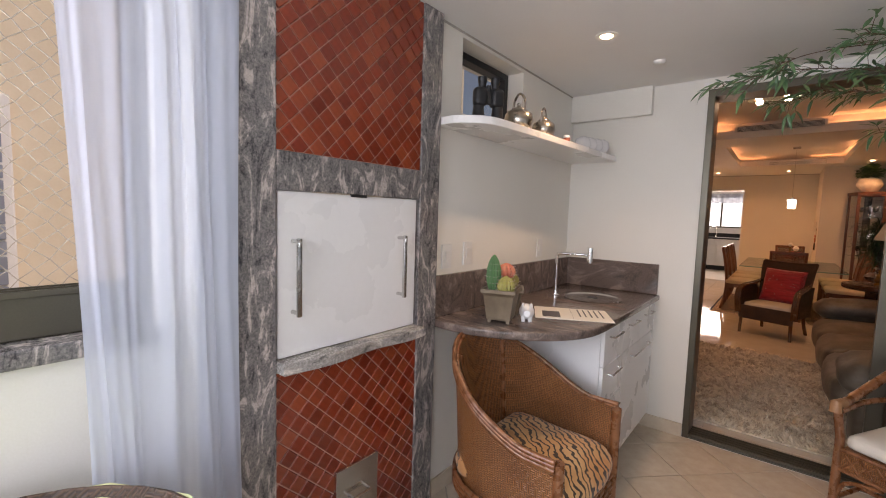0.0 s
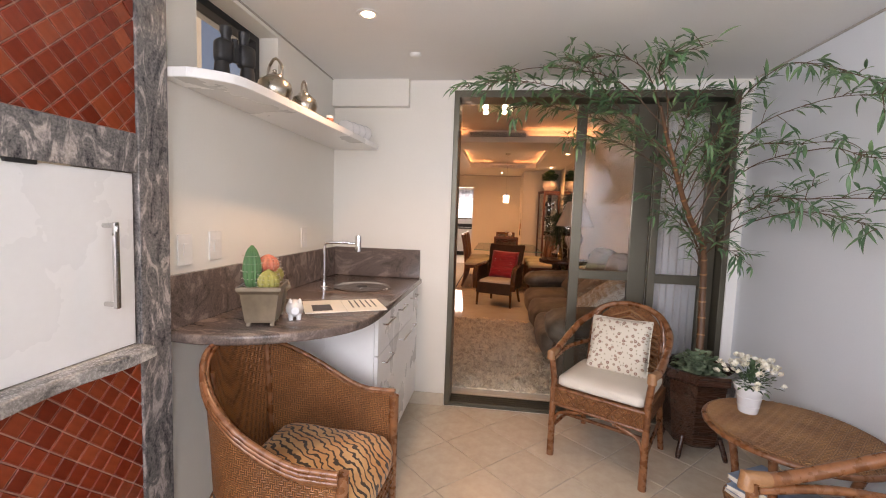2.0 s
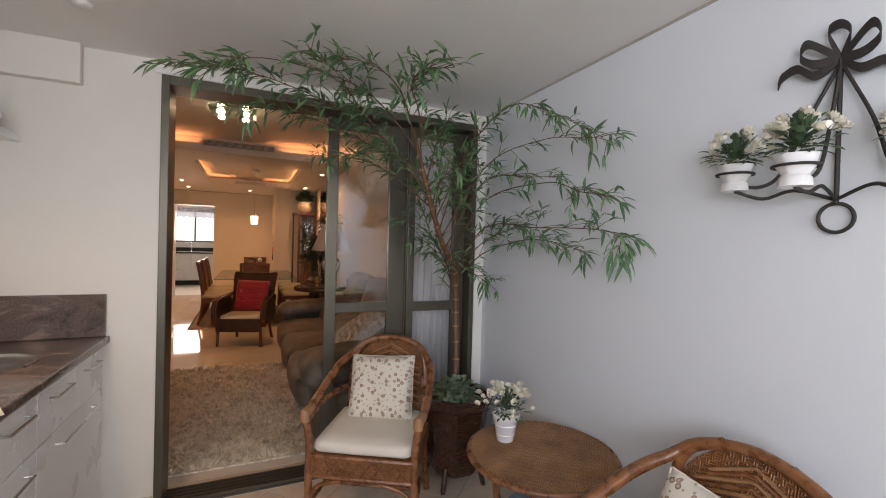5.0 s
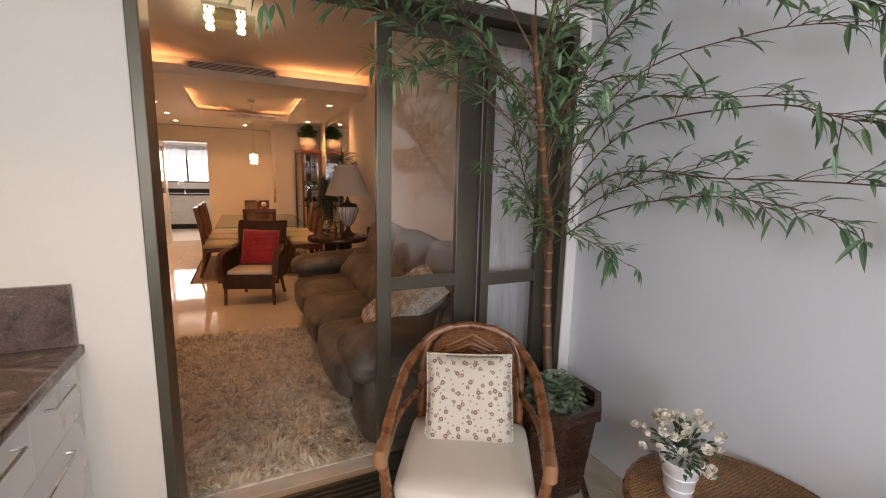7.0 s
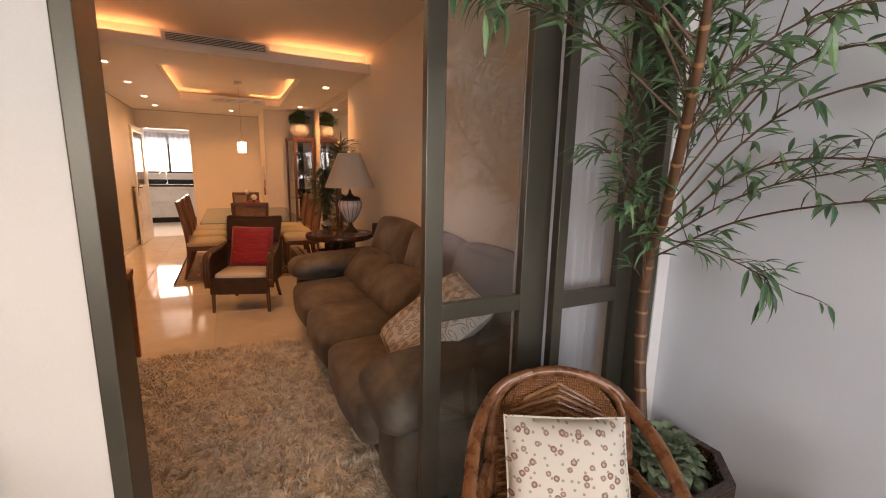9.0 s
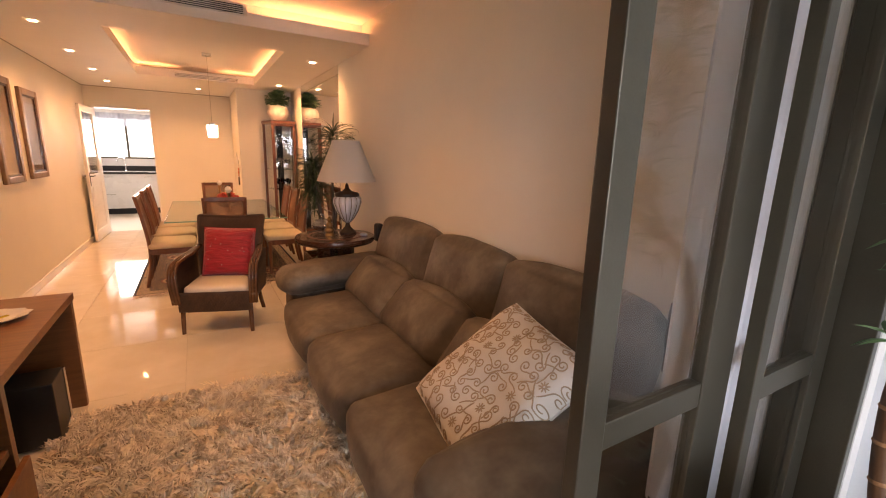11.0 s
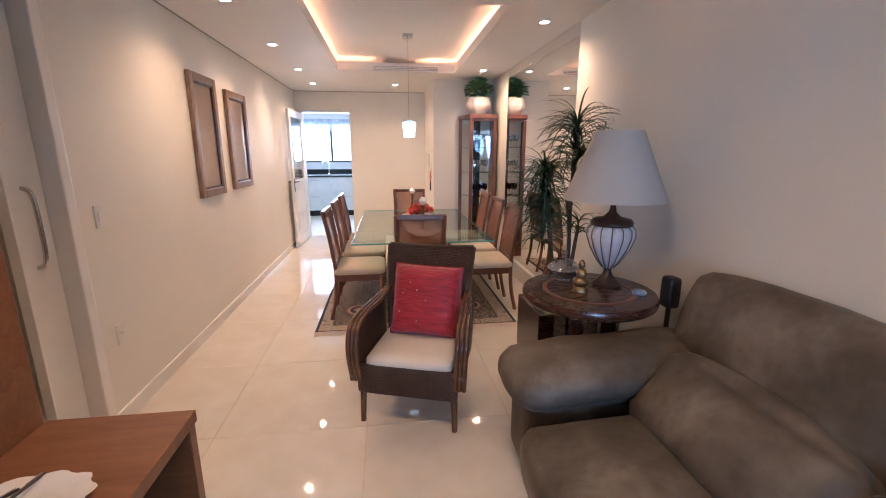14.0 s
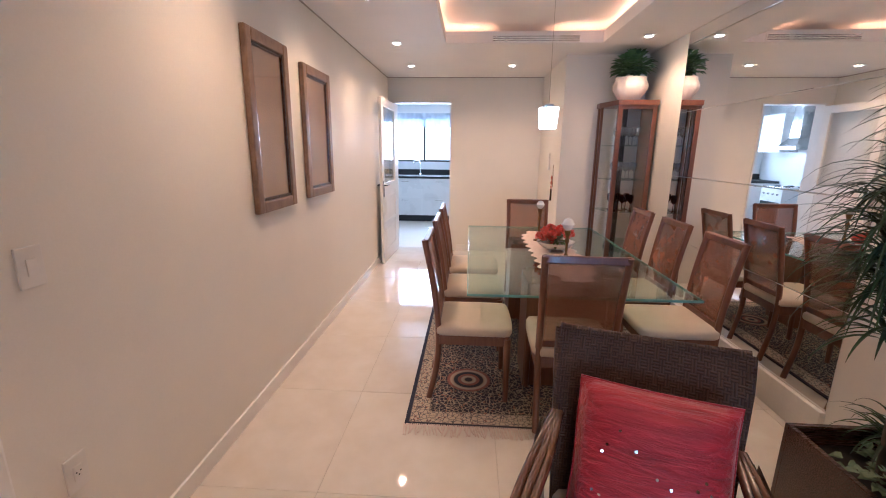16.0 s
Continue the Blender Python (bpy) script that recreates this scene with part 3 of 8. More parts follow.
def wall_with_holes(name, axis, a, b, lo, hi, z0, z1, holes, mat, label=""):
    """A wall between the planes a and b of the axis, from lo to hi along it, with openings (from, to, low, high)."""
    bm = bmesh.new()
    cuts = sorted({lo, hi, *[v for h in holes for v in h[:2]]})
    for p, q in zip(cuts, cuts[1:]):
        spans = [(z0, z1)]
        for h in holes:
            if h[0] <= p + 1e-6 and h[1] >= q - 1e-6:
                spans = [(z0, h[2]), (h[3], z1)]
        for s0, s1 in spans:
            if s1 - s0 > 1e-4:
                if axis == "x":
                    span((a, p, s0), (b, q, s1), 0, bm)
                else:
                    span((p, a, s0), (q, b, s1), 0, bm)
    bmesh.ops.remove_doubles(bm, verts=bm.verts, dist=1e-5)
    return tagged(part(name, bm, mat), label, "wall", kind="structure")


# ---- the large structure ----
BX0, BX1, BY0, BY1, BZ = -0.60, 2.05, -1.30, 3.48, 2.215
LX0, LX1, LY0, LY1, LZ, DZ = -1.04, 1.97, 3.67, 12.44, 2.68, 2.46
wall_with_holes("wall_counter", "x", -0.78, BX0, 1.94, 3.48, 0, 2.4, [(2.13, 2.72, 1.845, 2.19)], M_WALL, "off-white painted balcony wall above the counter")
wall_with_holes("wall_window", "x", -0.90, -0.70, BY0 - 0.15, 0.96, 0, 2.4, [(-1.1, 0.90, 1.03, 2.12)], M_WALL, "off-white painted wall below the balcony window")
tagged(part("wall_strip", span((-0.90, 0.962, 0), (BX0, 1.042, 2.4)), M_WALL), "narrow off-white wall strip beside the barbecue", "wall", kind="structure")
wall_with_holes("wall_south", "y", BY0 - 0.15, BY0, -0.7, BX1, 0, 2.4, [(-0.5, 1.9, 0.9, 2.12)], M_WALL, "off-white painted wall with a wide window")
wall_with_holes("wall_east", "x", BX1, BX1 + 0.15, BY0 - 0.15, 3.48, 0, 2.4, [], M_WALL_DAYLIT, "painted balcony side wall with the daylight's blue in its colour")
wall_with_holes("wall_door", "y", BY1, LY0, -1.19, 2.2, 0, 2.9, [(0.225, 1.985, 0, 2.15)], M_WALL, "off-white wall round the sliding door")
wall_with_holes("wall_sofa", "x", LX1, LX1 + 0.15, LY0, 12.6, 0, 2.9, [], M_WALL, "plain off-white wall behind the sofa")
wall_with_holes("wall_gallery", "x", LX0 - 0.15, LX0, LY0, 12.6, 0, 2.9, [(6.0, 7.02, 0, 2.12)], M_WALL, "off-white wall with two framed pictures")
wall_with_holes("wall_end", "y", LY1, LY1 + 0.14, LX0, LX1, 0, 2.9, [(-0.95, -0.13, 0, 2.14)], M_WALL, "off-white end wall with the kitchen doorway")
tagged(part("wall_pier", span((1.13, 11.02, 0), (LX1, LY1, DZ)), M_WALL), "off-white pier in the corner of the dining area", "wall", kind="structure")
tagged(part("ceiling_balcony", span((-0.9, BY0 - 0.15, BZ), (2.2, BY1, 2.4)), M_CEIL), "white balcony ceiling", "ceiling", kind="structure")
tagged(part("ceiling_living", span((LX0 - 0.15, LY0, LZ), (2.12, 7.45, 2.9)), M_CEIL), "white living room ceiling", "ceiling", kind="structure")
# dining ceiling: a lowered plate with a lit recess in its middle
bm = bmesh.new()
HX0, HX1, HY0, HY1 = -0.115, 1.35, 7.95, 10.53
for a, b in (((LX0 - 0.15, 7.19), (HX0, 12.6)), ((HX1, 7.19), (2.12, 12.6)), ((HX0, 7.19), (HX1, HY0)), ((HX0, HY1), (HX1, 12.6))):
    span((a[0], a[1], DZ), (b[0], b[1], DZ + 0.07), 0, bm)
for a, b in (((HX0 - 0.02, HY0 - 0.02), (HX0, HY1 + 0.02)), ((HX1, HY0 - 0.02), (HX1 + 0.02, HY1 + 0.02)), ((HX0, HY0 - 0.02), (HX1, HY0)), ((HX0, HY1), (HX1, HY1 + 0.02))):
    span((a[0], a[1], DZ + 0.07), (b[0], b[1], DZ + 0.10), 0, bm)
span((LX0 - 0.15, 7.19, DZ + 0.07), (2.12, 7.215, DZ + 0.10), 0, bm)
span((LX0 - 0.15, 7.45, 2.62), (2.12, 12.6, 2.9), 0, bm)
span((LX0 - 0.15, 7.40, DZ + 0.07), (2.12, 7.45, 2.9), 0, bm)
tagged(part("ceiling_dining", bm, M_CEIL), "white lowered ceiling with an amber-lit recess", "ceiling", kind="structure")
cove = thing("cove_light", "amber light strip hidden round the ceiling recess", "light strip")
w = 0.012
for a, b in (((HX0 - 0.10, HY0), (HX0 - 0.10 + w, HY1)), ((HX1 + 0.10 - w, HY0), (HX1 + 0.10, HY1)), ((HX0 - 0.05, HY1 + 0.10 - w), (HX0 + 0.42, HY1 + 0.10)), ((HX1 - 0.42, HY1 + 0.10 - w), (HX1 + 0.05, HY1 + 0.10))):
    part("strip", span((a[0], a[1], DZ + 0.072), (b[0], b[1], DZ + 0.095), 0.002), M_COVE, cove)
cove2 = thing("cove_light", "amber light strip behind the beam edge", "light strip")
for a, b in ((-0.95, -0.02), (1.00, 1.93)):
    part("strip", span((a, 7.34, DZ + 0.072), (b, 7.36, DZ + 0.095), 0.002), M_COVE, cove2)
grille = thing("air_vent", "dark slotted air-conditioning vent in the beam", "vent", pose(0.49, 7.185, 2.57))
part("frame", span((-0.45, -0.004, -0.04), (0.45, 0.012, 0.04), 0.004), M_TRIM, grille)
for i in range(5):
    part("slat", box((0, -0.008, -0.028 + 0.014 * i), (0.84, 0.012, 0.004), 0.001), M_BLACK, grille)

slot = thing("air_vent", "grey slotted air outlet in the edge of the ceiling recess", "vent", pose(0.73, HY1, DZ + 0.036))
part("frame", span((-0.41, -0.010, -0.032), (0.41, -0.001, 0.032), 0.003), M_TRIM, slot)
for i in range(3):
    part("slat", box((0, -0.014, -0.018 + 0.018 * i), (0.80, 0.010, 0.007), 0.001), M_STEEL, slot)

# floors
tagged(part("floor_balcony", span((-0.9, BY0 - 0.15, -0.12), (2.2, BY1, -0.004)), M_GROUT), "cream ceramic balcony floor laid diagonally", "floor", kind="structure")
tagged(part("floor_living", span((-3.2, BY1 + 0.10, -0.12), (2.12, 15.8, -0.003)), M_GROUT_L), "polished cream porcelain floor", "floor", kind="structure")
tagged(part("door_sill_stone", span((0.225, BY1 + 0.001, -0.003), (1.985, BY1 + 0.19, 0.004), 0.001), M_FLOOR_L), "cream stone sill under the sliding door", "sill", kind="structure")


def baseboard(a, b, h=0.09, mat=None):
    bm = span((a[0], a[1], 0.0), (b[0], b[1], h), 0.003)
    return tagged(part("baseboard", bm, mat or M_TRIM), "white painted baseboard", "baseboard", kind="structure")


baseboard((LX0, 7.051), (LX0 + 0.014, LY1), 0.085)
baseboard((LX0, LY0), (LX0 + 0.014, 5.95), 0.085)
baseboard((LX1 - 0.014, LY0), (LX1, 11.02), 0.085)
baseboard((-0.04, LY1 - 0.014), (1.13, LY1), 0.085)
baseboard((1.116, 11.02), (1.13, LY1 - 0.014), 0.085)
baseboard((-0.02, BY1 - 0.012), (0.224, BY1), 0.085, M_FLOOR_B)
baseboard((BX1 - 0.012, BY0), (BX1, BY1), 0.085, M_FLOOR_B)
baseboard((BX0, 1.98), (BX0 + 0.012, 2.48), 0.085, M_FLOOR_B)
tagged(part("trim", span((BX0, BY1 - 0.045, 2.035), (-0.075, BY1, BZ), 0.004), M_WALL), "boxed-in beam under the balcony ceiling", "beam", kind="structure")
tagged(part("trim", span((1.988, BY1 - 0.008, 0), (2.05, BY1 + 0.001, 2.16), 0.002), M_TRIM), "white strip beside the sliding door", "trim", kind="structure")
tagged(part("trim", span((0.20, BY1 - 0.010, 2.151), (2.0, BY1, 2.19), 0.003), M_TRIM), "white strip over the sliding door", "trim", kind="structure")


# ---- sliding glass door ----
def sash(parent, x0, x1, y, z0, z1, st, sr, rail_z):
    """One door leaf: two stiles, three rails, two panes."""
    th = 0.034
    part("stile", span((x0, y - th / 2, z0), (x0 + st, y + th / 2, z1), 0.003), M_ALU, parent)
    part("stile", span((x1 - sr, y - th / 2, z0), (x1, y + th / 2, z1), 0.003), M_ALU, parent)
    for a, b in ((z0, z0 + 0.07), (rail_z - 0.03, rail_z + 0.03), (z1 - 0.06, z1)):
        part("rail", span((x0 + st, y - th / 2 + 0.002, a), (x1 - sr, y + th / 2 - 0.002, b), 0.003), M_ALU, parent)
    for a, b in ((z0 + 0.07, rail_z - 0.03), (rail_z + 0.03, z1 - 0.06)):
        p = part("pane", span((x0 + st, y - 0.003, a), (x1 - sr, y + 0.003, b)), M_GLASS, parent, "clear glass")
        p.visible_shadow = False


door = thing("sliding_door", "bronze aluminium sliding glass door, half open", "door", kind="structure")
door.name = "door_1"
part("jamb", span((0.226, BY1 - 0.006, 0.004), (0.262, BY1 + 0.18, 2.149), 0.003), M_ALU, door)
part("jamb", span((1.95, BY1 - 0.006, 0.004), (1.984, BY1 + 0.18, 2.149), 0.003), M_ALU, door)
part("head", span((0.262, BY1 - 0.006, 2.105), (1.95, BY1 + 0.18, 2.149), 0.003), M_ALU, door)
track = part("track", span((0.262, BY1 - 0.002, 0.0045), (1.95, BY1 + 0.18, 0.012), 0.001), M_ALU, door)
for i in range(5):
    part("guide", span((0.262, BY1 + 0.012 + 0.032 * i, 0.012), (1.95, BY1 + 0.018 + 0.032 * i, 0.028)), M_ALU, track)
for name, x0, x1, y, st, sr in (("sliding_leaf", 1.046, 1.55, BY1 + 0.148, 0.065, 0.118), ("fixed_leaf", 1.545, 1.948, BY1 + 0.095, 0.045, 0.085)):
    leaf = part(name, span((x0, y - 0.017, 0.030), (x0 + 0.01, y + 0.017, 0.034)), M_ALU, door)
    sash(leaf, x0, x1, y, 0.034, 2.10, st, sr, 0.955)

# ---- rooms beyond ----
M_K_TILE = mottled("kitchen_wall", (0.74, 0.74, 0.73), (0.78, 0.78, 0.77), 2, 0.3)
wall_with_holes("wall_kitchen_back", "y", 15.62, 15.76, -2.3, 1.2, 0, 2.6, [(-1.75, 0.10, 1.225, 2.16)], M_K_TILE, "pale kitchen wall with a window")
wall_with_holes("wall_kitchen_left", "x", -2.4, -2.3, 12.58, 15.76, 0, 2.6, [], M_K_TILE, "pale kitchen side wall")
wall_with_holes("wall_kitchen_right", "x", 1.2, 1.3, 12.58, 15.76, 0, 2.6, [], M_K_TILE, "pale kitchen side wall")
tagged(part("ceiling_kitchen", span((-2.4, 12.58, 2.45), (1.3, 15.76, 2.6)), M_CEIL), "white kitchen ceiling", "ceiling", kind="structure")
wall_with_holes("wall_corridor_end", "x", -1.95, -1.85, 5.2, 8.4, 0, 2.6, [], M_WALL, "off-white corridor wall")
wall_with_holes("wall_corridor_a", "y", 5.2, 5.3, -1.85, LX0 - 0.15, 0, 2.6, [], M_WALL, "off-white corridor wall")
wall_with_holes("wall_corridor_b", "y", 8.3, 8.4, -1.85, LX0 - 0.15, 0, 2.6, [], M_WALL, "off-white corridor wall")
tagged(part("ceiling_corridor", span((-1.95, 5.2, 2.4), (LX0 - 0.15, 8.4, 2.6)), M_CEIL), "white corridor ceiling", "ceiling", kind="structure")
baseboard((-1.85, 5.3), (-1.836, 8.3), 0.085)

# thin grey strips stand in for the shaded gaps where walls meet the ceilings
for a, b in (((BX1 - 0.006, BY0, BZ - 0.009), (BX1, BY1, BZ)), ((BX0, 1.94, BZ - 0.008), (BX0 + 0.005, BY1 - 0.045, BZ)), ((LX0, 7.19, DZ - 0.010), (LX0 + 0.005, LY1, DZ)), ((LX0, LY1 - 0.005, DZ - 0.010), (1.13, LY1, DZ))):
    tagged(part("trim", span(a, b), M_GROUT), "thin grey strip in place of the shaded gap under the ceiling", "trim", kind="structure")
# ---- barbecue ----
def rect_tiles(parent, y0, y1, z0, z1, x, half):
    """Small square tiles set on their points over a panel that faces +x."""
    cache, d = [], half * math.sqrt(2) + 0.0028
    ny, nz = int((y1 - y0) / d) + 2, int((z1 - z0) / d) + 2
    for i in range(-1, ny):
        for j in range(-1, nz):
            if (i + j) % 2:
                continue
            cy, cz, r = y0 + 0.01 + i * d, z0 + 0.02 + j * d, half * math.sqrt(2)
            if cy + r < y0 + 0.008 or cy - r > y1 - 0.008 or cz + r < z0 + 0.008 or cz - r > z1 - 0.008:
                continue
            inside = cy - r >= y0 and cy + r <= y1 and cz - r >= z0 and cz + r <= z1
            if inside and cache:
                ob = new("tile", cache[0])
            else:
                bm = bmesh.new()
                bmesh.ops.create_cube(bm, size=1.0, matrix=Matrix.Rotation(radians(45), 4, "X") @ Matrix.Diagonal((0.008, 2 * half, 2 * half, 1)))
                bmesh.ops.bevel(bm, geom=[e for e in bm.edges if all(v.co.x > 0 for v in e.verts)], offset=0.002, segments=1, affect="EDGES")
                if not inside:
                    for co, no in (((0, y0 - cy, 0), (0, -1, 0)), ((0, y1 - cy, 0), (0, 1, 0)), ((0, 0, z0 - cz), (0, 0, -1)), ((0, 0, z1 - cz), (0, 0, 1))):
                        bmesh.ops.bisect_plane(bm, geom=list(bm.verts) + list(bm.edges) + list(bm.faces), plane_co=co, plane_no=no, clear_outer=True)
                if not bm.faces:
                    bm.free()
                    continue
                me = bpy.data.meshes.new("tile")
                bm.to_mesh(me)
                bm.free()
                me.materials.append(M_RED_TILE)
                if inside:
                    cache.append(me)
                ob = new("tile", me)
            ob.location, ob.parent = (x, cy, cz), parent
            ob.rotation_euler = (0, random.uniform(-0.012, 0.012), random.uniform(-0.012, 0.012))


bbq = thing("barbecue", "built-in barbecue in grey granite and red glazed tiles", "barbecue")
BF = -0.56
part("column", span((-0.80, 1.046, 0), (BF, 1.171, BZ - 0.002), 0.004), M_GRANITE, bbq, "polished grey granite column")
part("column", span((-0.80, 1.817, 0), (BF, 1.938, BZ - 0.002), 0.004), M_GRANITE, bbq, "polished grey granite column")
part("lintel", span((-0.80, 1.171, 1.422), (BF - 0.002, 1.817, 1.54), 0.003), M_GRANITE, bbq)
bm = bmesh.new()
edge = [(-0.80, 1.172), (-0.80, 1.816)] + [(BF + 0.050 + 0.010 * math.sin(i * 0.9), 1.816 - 0.644 * i / 12) for i in range(13)]
part("ledge", slab(edge, 0.848, 0.886, None, 0.006), M_LEDGE, bbq, "pale veined granite ledge")
up_panel = part("upper_panel", span((-0.80, 1.171, 1.54), (BF - 0.012, 1.817, BZ - 0.002)), M_RED_GROUT, bbq, "red glazed tiles set on their points")
low_panel = part("lower_panel", span((-0.80, 1.171, 0.0), (BF - 0.012, 1.817, 0.848)), M_RED_GROUT, bbq, "red glazed tiles set on their points")
rect_tiles(up_panel, 1.173, 1.815, 1.542, BZ - 0.004, BF - 0.011, 0.0228)
rect_tiles(low_panel, 1.173, 1.815, 0.002, 0.846, BF - 0.011, 0.0228)
lid = part("door", span((-0.60, 1.180, 0.889), (BF - 0.012, 1.806, 1.419), 0.004), M_WHITE, bbq, "white lacquered door board")
part("latch", span((BF - 0.016, 1.46, 1.412), (BF - 0.004, 1.53, 1.424), 0.002), M_BLACK, bbq)
for y in (1.232, 1.705):
    bm = tube(curve([(BF - 0.012, y, 1.262), (BF + 0.026, y, 1.262), (BF + 0.028, y, 1.245)], 4), 0.007)
    box((BF + 0.026, y, 1.148), (0.012, 0.016, 0.25), 0.004, bm)
    tube([(BF - 0.012, y, 1.035), (BF + 0.026, y, 1.035)], 0.007, bm)
    part("handle", bm, M_STEEL, lid, "brushed steel handle", True)
ash = part("ash_door", span((BF - 0.014, 1.40, 0.20), (BF + 0.004, 1.60, 0.415), 0.003), M_STEEL, bbq, "stainless steel ash door")
bm = tube([(BF, 1.46, 0.30), (BF + 0.03, 1.46, 0.30), (BF + 0.03, 1.54, 0.30), (BF, 1.54, 0.30)], 0.007)
part("handle", bm, M_STEEL, ash)

# ---- counter ----
arc = [(-0.556, 1.942), (-0.46, 1.935), (-0.34, 1.955), (-0.22, 2.006), (-0.12, 2.075), (-0.04, 2.161), (0.012, 2.26), (0.036, 2.37), (0.042, 2.50)]
outline = [(BX0 + 0.001, 1.942)] + [(p.x, p.y) for p in curve([(x, y, 0) for x, y in arc], 3)] + [(0.042, BY1 - 0.001), (BX0 + 0.001, BY1 - 0.001)]
counter = thing("countertop", "polished brown granite counter with a rounded end and backsplash", "countertop")
bm = slab(outline, 0.849, 0.887, None, 0.010)
top_ob = part("top", bm, M_COUNTER, counter, "", True)
part("backsplash", span((BX0 + 0.001, 1.942, 0.887), (BX0 + 0.022, BY1 - 0.001, 1.08), 0.003), M_COUNTER, counter)
part("backsplash", span((BX0 + 0.022, BY1 - 0.022, 0.887), (0.028, BY1 - 0.001, 1.083), 0.003), M_COUNTER, counter)
sink = thing("sink", "round stainless steel sink set in the granite counter", "sink", pose(-0.235, 3.03, 0.8875))
part("bowl", lathe([(0.165, 0.0), (0.168, 0.004), (0.155, 0.005), (0.150, 0.001), (0.10, 0.0006), (0.0, 0.0006)], None, 32), M_STEEL, sink, "", True)
part("drain", lathe([(0.03, 0.0012), (0.028, 0.004), (0.0, 0.004)], None, 16), M_BLACK, sink, "", True)
tap = thing("tap", "chrome tall tap with a square-bent spout", "tap", pose(-0.43, 2.93, 0.887))
part("base", lathe([(0.024, 0), (0.024, 0.008), (0.014, 0.012), (0.012, 0.03)], None, 20), M_CHROME, tap, "", True)
part("stem", tube([(0, 0, 0.02), (0, 0, 0.24), (0.004, 0, 0.255), (0.02, 0.003, 0.262), (0.19, 0.03, 0.262)], 0.0085, None, 12), M_CHROME, tap, "", True)
part("spout", tube([(0.19, 0.03, 0.215), (0.19, 0.03, 0.305)], 0.017, None, 14), M_CHROME, tap, "", True)

cab = thing("base_cabinet", "white lacquered base cabinet with steel bar handles", "cabinet", pose(0, 0, 0))
part("body", span((BX0 + 0.001, 2.492, 0.10), (0.0, BY1 - 0.001, 0.848), 0.002), M_WHITE, cab)
part("plinth", span((BX0 + 0.001, 2.55, 0.0), (-0.05, BY1 - 0.002, 0.10)), M_WHITE, cab)


def bar_handle(parent, y0, y1, z, x=0.018):
    bm = tube([(x, y0, z), (x + 0.026, y0, z), (x + 0.026, y1, z), (x, y1, z)], 0.0045, None, 8)
    part("handle", bm, M_STEEL, parent, "thin steel bar handle")


def drawer(y0, y1, z0, z1, h0, h1):
    d = part("drawer", span((0.001, y0 + 0.002, z0 + 0.002), (0.019, y1 - 0.002, z1 - 0.002), 0.002), M_WHITE, cab)
    bar_handle(d, h0, h1, z1 - 0.05)


for k in range(4):
    z1 = 0.845 - 0.186 * k
    drawer(2.494, 2.80, z1 - 0.186, z1, 2.57, 2.72)
drawer(2.80, 3.13, 0.659, 0.845, 2.89, 3.04)
drawer(3.13, 3.47, 0.659, 0.845, 3.22, 3.37)
drawer(2.80, 3.47, 0.10, 0.659, 2.95, 3.32)
# ---- things on the balcony ----
def soft_box(w, d, h, r, bulge=0.0, cuts=9, wob=0.004, seed=0.0, bm=None, m=None):
    """An upholstered block about the origin: rounded edges, swelling sides, an uneven skin."""
    one = bmesh.new()
    bmesh.ops.create_cube(one, size=2.0)
    bmesh.ops.subdivide_edges(one, edges=list(one.edges), cuts=cuts, use_grid_fill=True)
    half = Vector((w / 2, d / 2, h / 2))
    r = min(r, min(half) * 0.98)
    for v in one.verts:
        u = v.co.copy()
        p = Vector([math.copysign(abs(q) ** 0.8, q) * s for q, s in zip(u, half)])
        inner = Vector([max(-(s - r), min(s - r, q)) for q, s in zip(p, half)])
        e = p - inner
        if e.length > 1e-6:
            p = inner + e.normalized() * r
        fat = [(1 - u[(k + 1) % 3] ** 2) * (1 - u[(k + 2) % 3] ** 2) for k in range(3)]
        for k in range(3):
            p[k] += bulge * fat[k] * u[k]
        q = noise.noise(p * 6 + Vector((seed, 0, 0)))
        v.co = p + p.normalized() * q * wob
    if m is not None:
        bmesh.ops.transform(one, matrix=m, verts=one.verts)
    return join(bm, one)


def foot_ring(x, y, z, r=0.018):
    return lathe([(r, z - 0.012), (r * 1.12, z), (r, z + 0.012)], None, 10, (x, y, 0))


